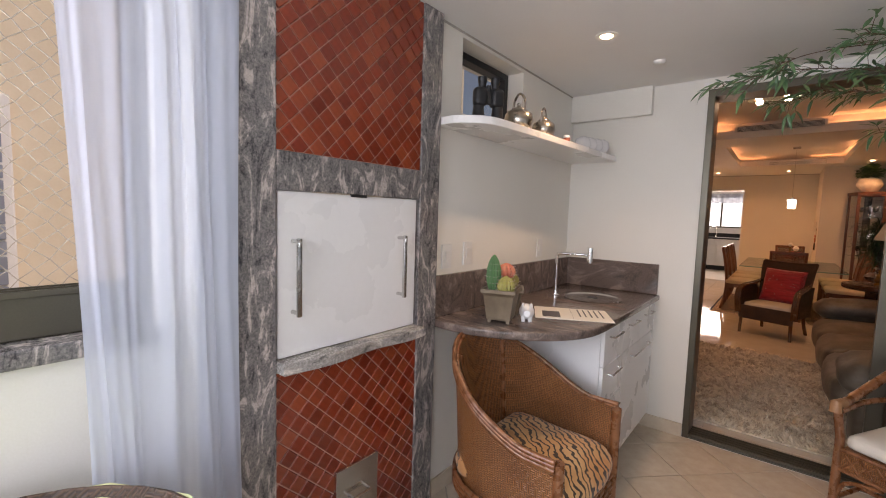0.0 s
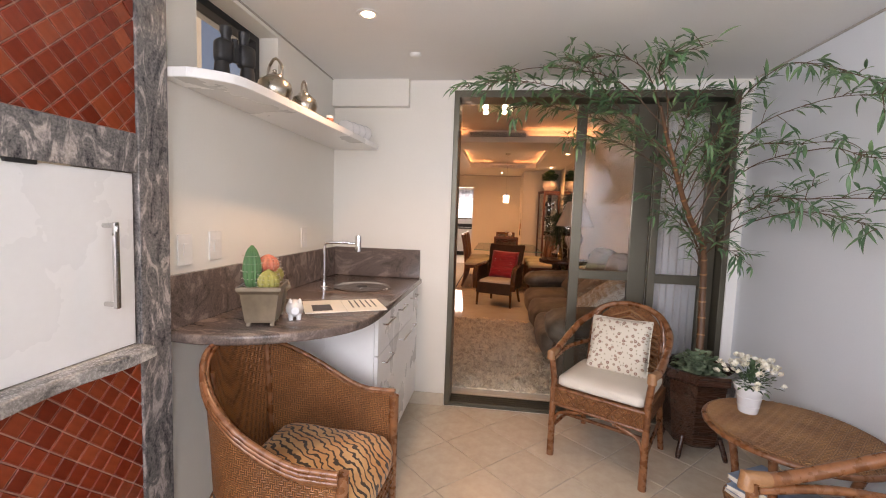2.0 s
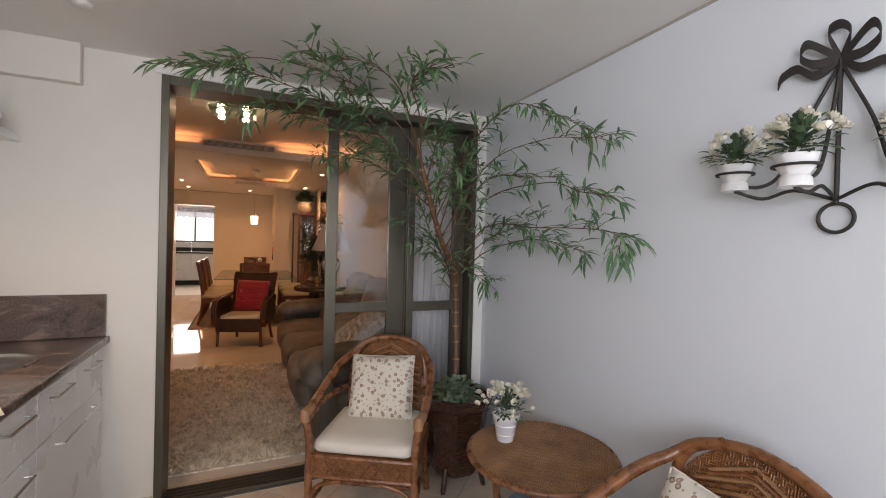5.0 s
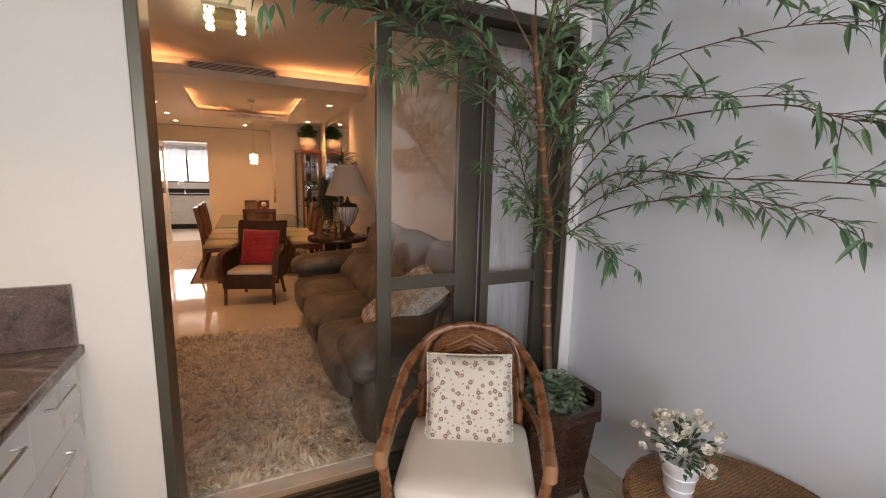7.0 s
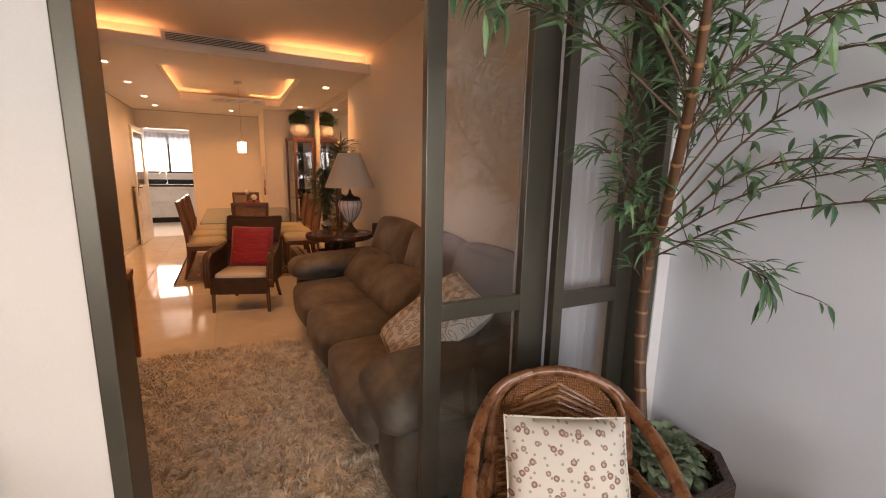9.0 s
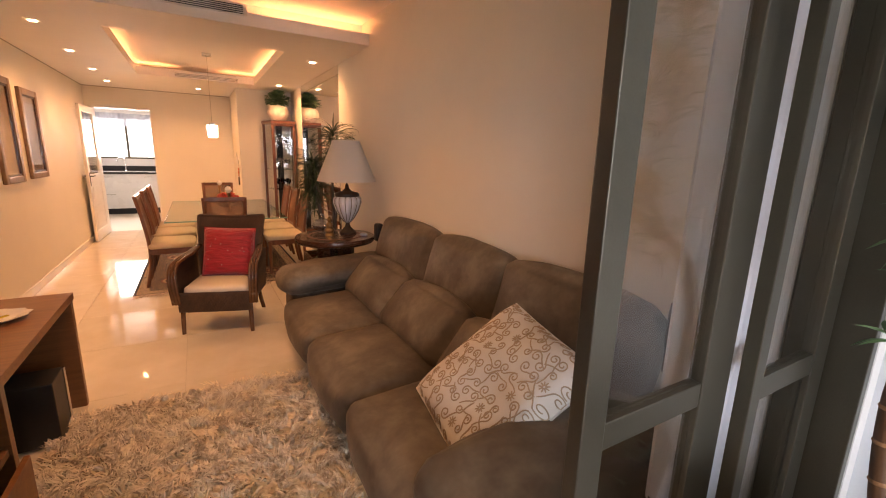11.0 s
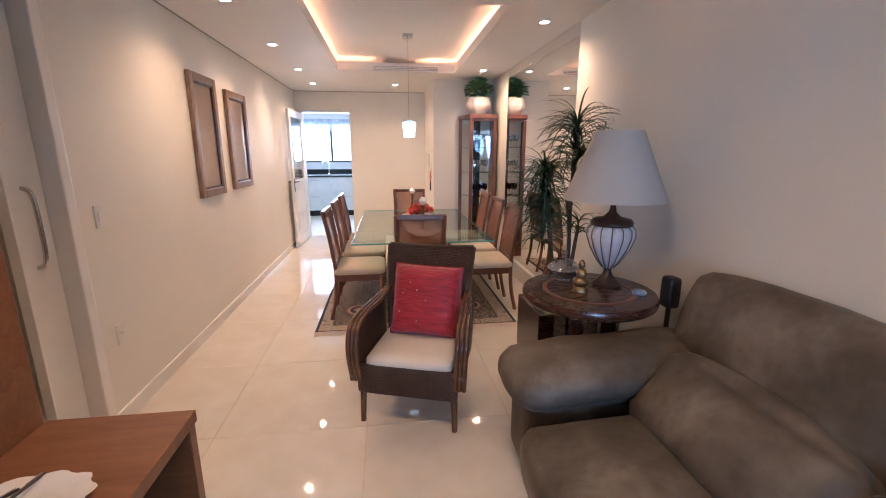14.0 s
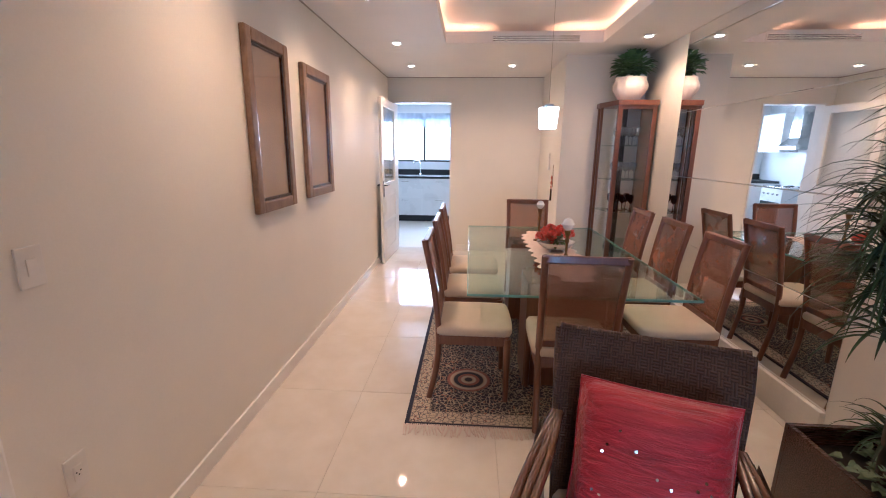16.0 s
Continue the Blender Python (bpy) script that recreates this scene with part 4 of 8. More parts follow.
def rattan_chair(label, m, group):
    """Open rattan armchair: arched woven back, sweeping arms, latticed apron, cream cushion. It faces -y."""
    c = thing("rattan_armchair", label, "chair", m, group)
    w, d = 0.255, 0.235
    for sx in (-1, 1):
        part("front_leg", tube([(sx * w, -d, 0), (sx * w, -d, 0.30), (sx * w, -d + 0.004, 0.46), (sx * w * 1.06, -d - 0.01, 0.60)], [0.021, 0.019, 0.019, 0.018], None, 10), M_RATTAN, c, "", True)
        part("back_leg", tube(curve([(sx * w * 0.95, d + 0.05, 0), (sx * w * 0.90, d + 0.01, 0.22), (sx * w * 0.86, d, 0.42), (sx * w * 0.80, d + 0.05, 0.66)], 4), 0.018, None, 10), M_RATTAN, c, "", True)
        arm = curve([(sx * w * 1.06, -d - 0.012, 0.612), (sx * w * 1.10, -d + 0.08, 0.615), (sx * w * 1.10, 0.0, 0.66), (sx * w * 1.04, d * 0.72, 0.725), (sx * w * 0.86, d + 0.055, 0.775), (sx * w * 0.66, d + 0.084, 0.825), (sx * w * 0.34, d + 0.097, 0.862)], 6)
        a = part("arm", tube(arm, [0.021 - 0.008 * max(0.0, i / (len(arm) - 1) - 0.55) / 0.45 for i in range(len(arm))], None, 10), M_RATTAN, c, "", True)
        part("binding", tube([arm[0] + Vector((0, -0.012, -0.03)), arm[0] + Vector((0, -0.012, 0.008)), arm[2], arm[4]], 0.0235, None, 10), M_RATTAN_BIND, a, "woven cane binding", True)
        part("arm_brace", tube(curve([(sx * w * 1.05, -d + 0.01, 0.58), (sx * w * 1.05, 0.0, 0.60), (sx * w * 0.86, d, 0.60)], 4), 0.014, None, 8), M_RATTAN, c, "", True)
        part("stretcher", tube([(sx * w, -d, 0.17), (sx * w * 0.92, d + 0.01, 0.20)], 0.011, None, 8), M_RATTAN, c, "", True)
        arch = curve([(sx * w, -d - 0.002, 0.13), (sx * w * 0.86, -d - 0.002, 0.26), (sx * w * 0.35, -d - 0.002, 0.305)], 5)
        part("corner_brace", tube(arch, 0.010, None, 8), M_RATTAN, c, "", True)
    part("front_stretcher", tube([(-w, -d * 0.2, 0.185), (w, -d * 0.2, 0.185)], 0.011, None, 8), M_RATTAN, c, "", True)
    hoop = curve([(-w * 0.84, d + 0.005, 0.44), (-w * 0.84, d + 0.05, 0.68), (-w * 0.66, d + 0.085, 0.815), (0, d + 0.105, 0.865), (w * 0.66, d + 0.085, 0.815), (w * 0.84, d + 0.05, 0.68), (w * 0.84, d + 0.005, 0.44)], 6)
    part("back_hoop", tube(hoop, 0.017, None, 10), M_RATTAN, c, "", True)
    bm = bmesh.new()
    grid = []
    for i in range(13):
        t = i / 12
        z = 0.45 + 0.40 * t
        y = d + 0.003 + 0.10 * t ** 1.3
        half = w * 0.80 * (1 if t < 0.55 else math.sqrt(max(0.02, 1 - ((t - 0.55) / 0.47) ** 2)))
        grid.append([(half * (2 * j / 10 - 1), y + 0.012 * (1 - (2 * j / 10 - 1) ** 2), z) for j in range(11)])
    front = rings(grid, bm, False, False)
    rings([[(x, y + 0.008, z) for x, y, z in r] for r in grid], front, False, False)
    back = part("backrest", front, M_WICKER, c, "cane woven in a herringbone", True)
    for i in range(18):
        z = 0.50 + 0.019 * i
        for sx in (-1, 1):
            hw = w * 0.74 * (1 if z < 0.70 else math.sqrt(max(0.05, 1 - ((z - 0.67) / 0.19) ** 2)))
            y, y2 = [d - 0.002 + 0.10 * (max(0.0, q - 0.45) / 0.40) ** 1.3 for q in (z, z - 0.05)]
            part("strand", tube([(0, y + 0.012, z), (sx * hw * 0.5, (y + y2) / 2 + 0.008, z - 0.025), (sx * hw, y2 + 0.001, z - 0.05)], 0.0058, None, 5), M_RATTAN_BIND if i % 2 else M_RATTAN, back)
    apron = part("apron", span((-w + 0.015, -d - 0.006, 0.315), (w - 0.015, -d + 0.006, 0.415), 0.002), M_WICKER, c, "latticed rattan apron")
    for z in (0.318, 0.412):
        part("rail", tube([(-w, -d - 0.004, z), (w, -d - 0.004, z)], 0.010, None, 8), M_RATTAN, apron)
    for i in range(8):
        x = -w + 0.03 + (2 * w - 0.06) * i / 8
        for a, b in ((0.33, 0.40), (0.40, 0.33)):
            part("lattice_strip", tube([(x, -d - 0.012, a), (x + (2 * w - 0.06) / 8, -d - 0.012, b)], 0.0045, None, 5), M_RATTAN, apron)
    for sx in (-1, 1):
        part("side_rail", span((sx * w * 0.96 - 0.010, -d, 0.33), (sx * w * 0.96 + 0.010, d, 0.41), 0.003), M_WICKER, c)
    part("seat", span((-w + 0.012, -d + 0.008, 0.395), (w - 0.012, d, 0.417), 0.004), M_WICKER, c)
    part("seat_cushion", soft_box(0.475, 0.46, 0.072, 0.032, 0.006, 9, 0.003, 1.0, None, pose(0, -0.008, 0.455)), M_CREAM, c, "cream canvas seat cushion", True)
    return c


def square_pillow(name, label, mat, m, size=0.40, thick=0.13, seed=0, group=""):
    p = thing(name, label, "cushion", m, group)
    part("cover", puff(size, size, thick, None, 18, 0.36, 0.026, seed, 0.03), mat, p, "", True)
    ring = [(size / 2 * a * (1 - 0.03 * (1 - b * b)) + noise.noise((a * size * 2.5 + seed, b * size * 2.5, 3.0)) * 0.0104, size / 2 * b * (1 - 0.03 * (1 - a * a)), 0) for a, b in
            [(-1 + i / 5, -1) for i in range(10)] + [(1, -1 + i / 5) for i in range(10)] + [(1 - i / 5, 1) for i in range(10)] + [(-1, 1 - i / 5) for i in range(11)]]
    part("piping", tube(ring, 0.004, None, 6), mat, p, "", True)
    return p


yawB = math.degrees(math.atan2(-0.27, 0.425))
SMALL = Matrix.Diagonal((0.95, 0.95, 0.95, 1))
MB = pose(1.217, 3.058, 0, 0, 0, yawB + 1.5) @ SMALL
rattan_chair("rattan armchair with cream seat cushion before the glass door", MB, "balcony rattan armchairs")
MC = pose(1.558, 1.68, 0, 0, 0, -88) @ SMALL
rattan_chair("rattan armchair with cream seat cushion beside the round table", MC, "balcony rattan armchairs")
for q, s in ((MB, 0), (MC, 7)):
    square_pillow("throw_pillow", "cream cotton throw pillow with small brown flowers on a rattan armchair", M_FLORAL, q @ pose(0.0, 0.125, 0.612 if s else 0.63, 67, 0, 0) @ pose(0, 0, 0, 0, 0, -5 if s else 2), 0.34 if s else 0.35, 0.12, s, "floral pillows")


def tub_chair(m):
    """Woven tub chair with a high round back that falls to the arms. It faces +x."""
    c = thing("tub_chair", "golden woven rattan tub chair with tiger-print seat under the counter", "chair", m)
    n = 36
    def rim(t, grow=0.0):
        """t from -1 to 1 round the back, from one arm's front to the other's."""
        a = abs(t)
        if a > 0.62:
            s = (a - 0.62) / 0.38
            x, y = -0.03 + 0.29 * s, (0.27 + grow)
        else:
            ang = math.pi / 2 * (1 - a / 0.62)
            x, y = -0.03 - (0.29 + grow) * math.sin(ang), (0.27 + grow) * math.cos(ang)
        return x, math.copysign(y, t) if t else 0.0
    def top(t):
        a = abs(t)
        return 0.60 + 0.265 * (0.5 + 0.5 * math.cos(math.pi * min(1, a / 0.86))) ** 0.85 + 0.01 * a
    ts = [-1 + 2 * i / n for i in range(n + 1)]
    bm = bmesh.new()
    for g, lean in ((0.0, 0.0), (0.022, 0.0)):
        rows = []
        for k in range(8):
            row = []
            for t in ts:
                z = 0.30 + (top(t) - 0.30) * k / 7
                x, y = rim(t, g + 0.05 * (z - 0.62))
                row.append((x - 0.05 * max(0, z - 0.6) * (1 - abs(t)), y, z))
            rows.append(row)
        rings(rows, bm, False, False)
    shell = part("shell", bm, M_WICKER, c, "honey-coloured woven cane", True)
    for k in range(5):
        pts = []
        for t in ts:
            x, y = rim(t, 0.013 + 0.05 * (top(t) - 0.62) + (0.012 if k in (1, 2, 3) else 0))
            pts.append((x - 0.05 * max(0, top(t) - 0.6) * (1 - abs(t)), y, top(t) + 0.006 - 0.014 * abs(k - 1)))
        part("rim_pole", tube(pts, 0.0105, None, 8), M_RATTAN, c, "", True)
    for k in range(3):
        pts = [(*rim(t, 0.024), 0.31 + 0.022 * k) for t in ts]
        part("base_pole", tube(pts, 0.010, None, 8), M_RATTAN, c, "", True)
    for sy in (-1, 1):
        part("arm_post", tube([(0.265, sy * 0.272, 0.0), (0.262, sy * 0.27, 0.30), (0.262, sy * 0.272, 0.607)], [0.018, 0.020, 0.022], None, 10), M_RATTAN, c, "", True)
        part("back_leg", tube(curve([(-0.26, sy * 0.22, 0), (-0.22, sy * 0.20, 0.15), (-0.21, sy * 0.19, 0.32)], 4), 0.018, None, 10), M_RATTAN, c, "", True)
        part("back_rib", tube([(-0.245, sy * 0.15, 0.34), (-0.282, sy * 0.16, 0.815)], 0.012, None, 8), M_RATTAN, c, "", True)
        part("stretcher", tube([(0.262, sy * 0.27, 0.13), (-0.24, sy * 0.21, 0.13)], 0.010, None, 8), M_RATTAN, c, "", True)
    for k in range(4):
        part("front_rail", tube([(0.262, -0.26, 0.25 + 0.026 * k), (0.262, 0.26, 0.25 + 0.026 * k)], 0.011, None, 8), M_RATTAN, c, "", True)
    part("seat", slab([(0.25, -0.25), (0.25, 0.25), (-0.10, 0.25), (-0.25, 0.13), (-0.25, -0.13), (-0.10, -0.25)], 0.325, 0.35), M_WICKER, c)
    part("seat_cushion", soft_box(0.52, 0.49, 0.13, 0.06, 0.030, 12, 0.016, 3.0, None, pose(0.015, 0, 0.405)), M_TIGER, c, "orange and black tiger-print cushion", True)
    return c


tub_chair(pose(-0.085, 1.99, 0, 0, 0, -2)).scale = (0.90, 0.97, 0.98)

# round wicker table with magazines on its lower shelf
rt = thing("round_table", "round woven rattan side table with a lower shelf", "table", pose(1.738, 2.415, 0))
part("tabletop", lathe([(0.0, 0.500), (0.285, 0.500), (0.298, 0.508), (0.298, 0.516), (0.288, 0.523), (0.0, 0.525)], None, 40), M_WICKER_TOP, rt, "", True)
for i in range(56):
    y = -0.277 + 0.01008 * i
    hw = math.sqrt(max(0.0, 0.284 ** 2 - y * y))
    part("strand", tube([(hw * q, y + 0.010 * q * q * hw / 0.284, 0.5243 + 0.0012 * ((i + j) % 2)) for j, q in enumerate([k / 9 - 1 for k in range(19)])], 0.0040, None, 5), M_WICKER_TOP, rt, "", True)
part("rim", tube([(0.297 * math.cos(a), 0.297 * math.sin(a), 0.512) for a in [2 * math.pi * i / 40 for i in range(41)]], 0.011, None, 8), M_RATTAN, rt, "", True)
for k in range(4):
    a = math.pi / 4 + k * math.pi / 2
    part("leg", tube(curve([(0.20 * math.cos(a), 0.20 * math.sin(a), 0.0), (0.17 * math.cos(a), 0.17 * math.sin(a), 0.16), (0.19 * math.cos(a), 0.19 * math.sin(a), 0.36), (0.235 * math.cos(a), 0.235 * math.sin(a), 0.50)], 5), 0.016, None, 8), M_RATTAN, rt, "", True)
part("lower_shelf", lathe([(0.0, 0.175), (0.20, 0.175), (0.207, 0.185), (0.20, 0.195), (0.0, 0.195)], None, 28), M_WICKER_TOP, rt, "", True)
for k in range(5):
    mg = thing("magazine", "glossy magazine on the lower shelf of the round table", "magazine", pose(1.70 + 0.006 * (k % 2), 2.40 - 0.004 * k, 0.1955 + 0.0195 * k, 0, 0, 20 + 7 * (k % 3)), "stacked magazines")
    part("page_block", box((0, 0, 0.009), (0.205, 0.275, 0.014), 0.001), M_PAPER, mg)
    part("cover", box((0, 0, 0.0175), (0.21, 0.28, 0.0015)), M_BLUEPAPER, mg)
    part("back_cover", box((0, 0, 0.001), (0.21, 0.28, 0.0015)), M_BLUEPAPER if k % 2 else M_PAPER, mg)


def rose_clump(centre, spread, count, seed, size=0.017, flat=0.7):
    """Small round blossoms, each of nested petals, scattered over a dome."""
    rnd = random.Random(seed)
    bm = bmesh.new()
    for _ in range(count):
        a, e = rnd.uniform(0, 2 * math.pi), rnd.uniform(0.05, 1.35)
        p = Vector((math.cos(a) * math.cos(e) * spread, math.sin(a) * math.cos(e) * spread, math.sin(e) * spread * flat)) * rnd.uniform(0.8, 1.12) + Vector(centre)
        s = size * rnd.uniform(0.75, 1.15)
        tilt = Matrix.Translation(p) @ Euler((rnd.uniform(-0.7, 0.7), rnd.uniform(-0.7, 0.7), a)).to_matrix().to_4x4()
        for ring, (rr, lift) in enumerate(((1.0, 0.0), (0.72, 0.35), (0.42, 0.6))):
            k = 5
            for i in range(k):
                b = 2 * math.pi * (i + 0.5 * ring) / k
                q = [tilt @ Vector((math.cos(b + da) * rr * s * f, math.sin(b + da) * rr * s * f, h * s + lift * s)) for da, f, h in ((0, 0.25, -0.3), (-0.62, 0.85, 0.1), (-0.3, 1.05, 0.42), (0.3, 1.05, 0.42), (0.62, 0.85, 0.1))]
                vs = [bm.verts.new(x) for x in q]
                bm.faces.new(vs)
    return bm


def leaf_spray(centre, spread, count, seed, length=0.05, width=0.012, droop=0.3, lift=0.2):
    rnd = random.Random(seed)
    bm = bmesh.new()
    for _ in range(count):
        a, e = rnd.uniform(0, 2 * math.pi), rnd.uniform(-0.3, 1.3) + lift
        d = Vector((math.cos(a) * math.cos(e), math.sin(a) * math.cos(e), math.sin(e)))
        o = Vector(centre) + d * spread * rnd.uniform(0.1, 0.9)
        s = d.cross(Vector((0, 0, 1)))
        s = s.normalized() if s.length > 0.01 else Vector((1, 0, 0))
        L, W = length * rnd.uniform(0.7, 1.3), width * rnd.uniform(0.7, 1.2)
        up = s.cross(d).normalized()
        pts = [(0, 0), (0.3, 1.0), (0.65, 0.8), (1.0, 0)]
        row = []
        for t, w in pts:
            c = o + d * L * t - Vector((0, 0, droop * L * t * t))
            row.append((bm.verts.new(c + s * W * w + up * W * 0.25 * w), bm.verts.new(c), bm.verts.new(c - s * W * w + up * W * 0.25 * w)))
        for p, q in zip(row, row[1:]):
            bm.faces.new((p[0], q[0], q[1], p[1]))
            bm.faces.new((p[1], q[1], q[2], p[2]))
    return bm


def flower_pot(m, label, seed, pot=True, count=70, spread=0.10, leaves=M_FOLIAGE):
    f = thing("flower_pot", label, "potted flowers", m)
    pt = part("pot", lathe([(0.0, 0.0), (0.033, 0.0), (0.036, 0.004), (0.050, 0.092), (0.056, 0.096), (0.060, 0.116), (0.057, 0.119), (0.051, 0.106), (0.0, 0.102)], None, 28), M_PORCELAIN, f, "white ribbed ceramic pot", True)
    for z in (0.03, 0.07):
        part("band", lathe([(0.0345 + z * 0.16, z - 0.003), (0.0370 + z * 0.16, z), (0.0355 + z * 0.16, z + 0.003)], None, 24), M_PORCELAIN, pt, "", True)
    part("foliage", leaf_spray((0, 0, 0.115), 0.105, 230, seed, 0.028, 0.006, 0.3, 0.3), M_SPRIG, f, "dark green leaves")
    part("blossoms", rose_clump((0, 0, 0.125), spread, count, seed + 1, 0.0155, 0.85), M_PETAL, f, "small cream roses")
    return f


flower_pot(pose(1.645, 2.545, 0.5285), "white ceramic pot of small cream roses on the rattan table", 11, True, 44, 0.128)

# ---- potted bamboo ----
bam = thing("bamboo_tree", "tall potted bamboo with long thin leaves in a dark wooden tub", "plant", pose(1.74, 3.21, 0))
bm = bmesh.new()
rows = [[(r * math.cos(a), r * math.sin(a), z) for a in [math.pi / 8 + i * math.pi / 4 for i in range(8)]] for r, z in ((0.135, 0.07), (0.15, 0.09), (0.195, 0.44), (0.215, 0.455), (0.215, 0.505), (0.185, 0.505), (0.175, 0.44), (0.0005, 0.43))]
tub = part("tub", rings(rows, bm), M_DARKWOOD, bam, "carved dark wooden eight-sided tub")
for k in range(4):
    a = math.pi / 4 + k * math.pi / 2
    part("foot", tube(curve([(0.14 * math.cos(a), 0.14 * math.sin(a), 0.12), (0.165 * math.cos(a), 0.165 * math.sin(a), 0.05), (0.18 * math.cos(a), 0.18 * math.sin(a), 0.0)], 3), [0.015] * 6 + [0.011], None, 8), M_DARKWOOD, tub, "", True)
for k in range(8):
    a = k * math.pi / 4
    ca, sa = math.cos(a), math.sin(a)
    for i in range(3):
        z = 0.16 + 0.09 * i
        r = (0.15 + (z - 0.09) * 0.1286) * 0.924 + 0.003
        part("carving", box((r * ca, r * sa, z + 0.03), (0.006, 0.075, 0.06), 0.003, None, Matrix.Rotation(a, 3, "Z")), M_DARKWOOD, tub)
part("moss", leaf_spray((0, 0, 0.45), 0.15, 700, 5, 0.05, 0.02, 0.6, -0.1), M_MOSS, bam, "grey-green moss")
TR = [(0.04, 0.09, 0.43), (0.07, 0.15, 0.65), (0.075, 0.178, 0.85), (0.07, 0.18, 1.02), (0.04, 0.145, 1.19), (-0.04, 0.06, 1.28), (-0.12, -0.01, 1.37), (-0.23, -0.11, 1.55), (-0.29, -0.165, 1.67), (-0.35, -0.21, 1.80), (-0.40, -0.25, 1.92)]
tp = curve(TR, 6)
rad = [0.0215 - 0.014 * (i / len(tp)) ** 1.3 for i in range(len(tp))]
trunk = part("trunk", tube(tp, rad, None, 12), M_TRUNK, bam, "ringed brown cane", True)
for i in range(3, len(tp) - 4, 3):
    d = (tp[i + 1] - tp[i - 1]).normalized() * 0.005
    part("node_ring", tube([tp[i] - d, tp[i], tp[i] + d], [rad[i] * 1.03, rad[i] * 1.13, rad[i] * 1.03], None, 12), M_RATTAN_BIND, trunk, "pale ring", True)
# each branch: the height where it leaves the trunk, then its way out
BRANCH = [
    (1.22, [(0.06, -0.05, 1.20), (0.08, -0.26, 1.13)]),
    (1.15, [(0.08, -0.12, 1.31), (0.12, -0.45, 1.39), (0.14, -0.68, 1.38), (0.15, -0.88, 1.33)]),
    (1.20, [(0.08, -0.15, 1.46), (0.12, -0.55, 1.45), (0.14, -0.84, 1.44), (0.16, -0.98, 1.42), (0.16, -1.04, 1.38)]),
    (1.18, [(0.10, -0.10, 1.38), (0.15, -0.35, 1.46), (0.17, -0.60, 1.53)]),
    (1.28, [(0.04, -0.21, 1.60), (0.10, -0.64, 1.65), (0.12, -0.84, 1.59), (0.14, -0.98, 1.56)]),
    (1.34, [(0.03, -0.20, 1.70), (0.10, -0.52, 1.69), (0.13, -0.72, 1.67)]),
    (1.40, [(0.02, -0.25, 1.78), (0.10, -0.60, 1.85), (0.13, -0.90, 1.80)]),
    (1.48, [(0.00, -0.12, 1.92), (0.08, -0.36, 2.07), (0.12, -0.60, 1.99), (0.14, -0.84, 1.85), (0.16, -0.99, 1.75)]),
    (1.75, [(-0.42, -0.38, 1.95), (-0.52, -0.55, 2.00), (-0.53, -0.70, 2.01), (-0.46, -0.82, 1.99)]),
    (1.65, [(-0.52, -0.08, 1.92), (-0.69, -0.22, 2.03), (-0.80, -0.40, 2.06), (-0.92, -0.57, 2.05)]),
    (1.70, [(-0.56, -0.08, 1.93), (-0.80, -0.12, 2.02), (-1.02, -0.20, 2.05), (-1.20, -0.25, 2.05), (-1.38, -0.28, 2.01)]),
    (1.82, [(-0.60, -0.26, 2.03), (-0.85, -0.32, 2.08), (-1.10, -0.36, 2.07), (-1.26, -0.36, 1.99)]),
    (1.72, [(-0.52, 0.00, 1.86), (-0.72, 0.06, 1.95), (-0.95, 0.05, 2.00), (-1.15, 0.00, 1.97)]),
    (1.85, [(-0.52, -0.40, 2.03), (-0.70, -0.50, 2.08), (-0.90, -0.50, 2.04)]),
    (1.55, [(-0.45, 0.00, 1.74), (-0.62, 0.04, 1.80), (-0.80, 0.02, 1.79)]),
    (1.05, [(-0.03, 0.13, 1.25), (-0.14, 0.09, 1.40), (-0.22, 0.05, 1.56), (-0.30, 0.02, 1.72)]),
    (1.12, [(-0.09, 0.10, 1.34), (-0.22, 0.08, 1.46), (-0.36, 0.04, 1.50)]),
    (1.00, [(-0.01, 0.15, 1.20), (-0.16, 0.10, 1.36), (-0.27, 0.02, 1.38)]),
    (1.50, [(-0.24, -0.22, 1.66), (-0.20, -0.36, 1.74), (-0.12, -0.52, 1.72)]),
    (1.60, [(-0.40, -0.10, 1.78), (-0.52, -0.02, 1.84)]),
    (1.42, [(-0.08, 0.00, 1.62), (0.00, 0.05, 1.78), (0.05, 0.06, 1.90)]),
    (1.30, [(-0.02, 0.02, 1.48), (0.02, 0.06, 1.62), (0.05, 0.04, 1.74)]),
    (1.55, [(-0.15, -0.02, 1.78), (-0.10, 0.05, 1.95)]),
    (1.68, [(-0.22, -0.12, 1.88), (-0.14, -0.10, 2.04)]),
]


def bamboo_leaf(length, width, droop, seed):
    bm = bmesh.new()
    row = []
    for t, w in ((0, 0.08), (0.2, 0.8), (0.45, 1.0), (0.75, 0.6), (1.0, 0.0)):
        x, z = length * t, -droop * length * t * t
        row.append((bm.verts.new((x, width * w / 2, z + 0.15 * width * w)), bm.verts.new((x, 0, z)), bm.verts.new((x, -width * w / 2, z + 0.15 * width * w))))
    for p, q in zip(row, row[1:]):
        bm.faces.new((p[0], q[0], q[1], p[1]))
        bm.faces.new((p[1], q[1], q[2], p[2]))
    bmesh.ops.remove_doubles(bm, verts=bm.verts, dist=1e-5)
    me = bpy.data.meshes.new("leaf")
    bm.to_mesh(me)
    bm.free()
    me.materials.append(M_LEAF)
    return me


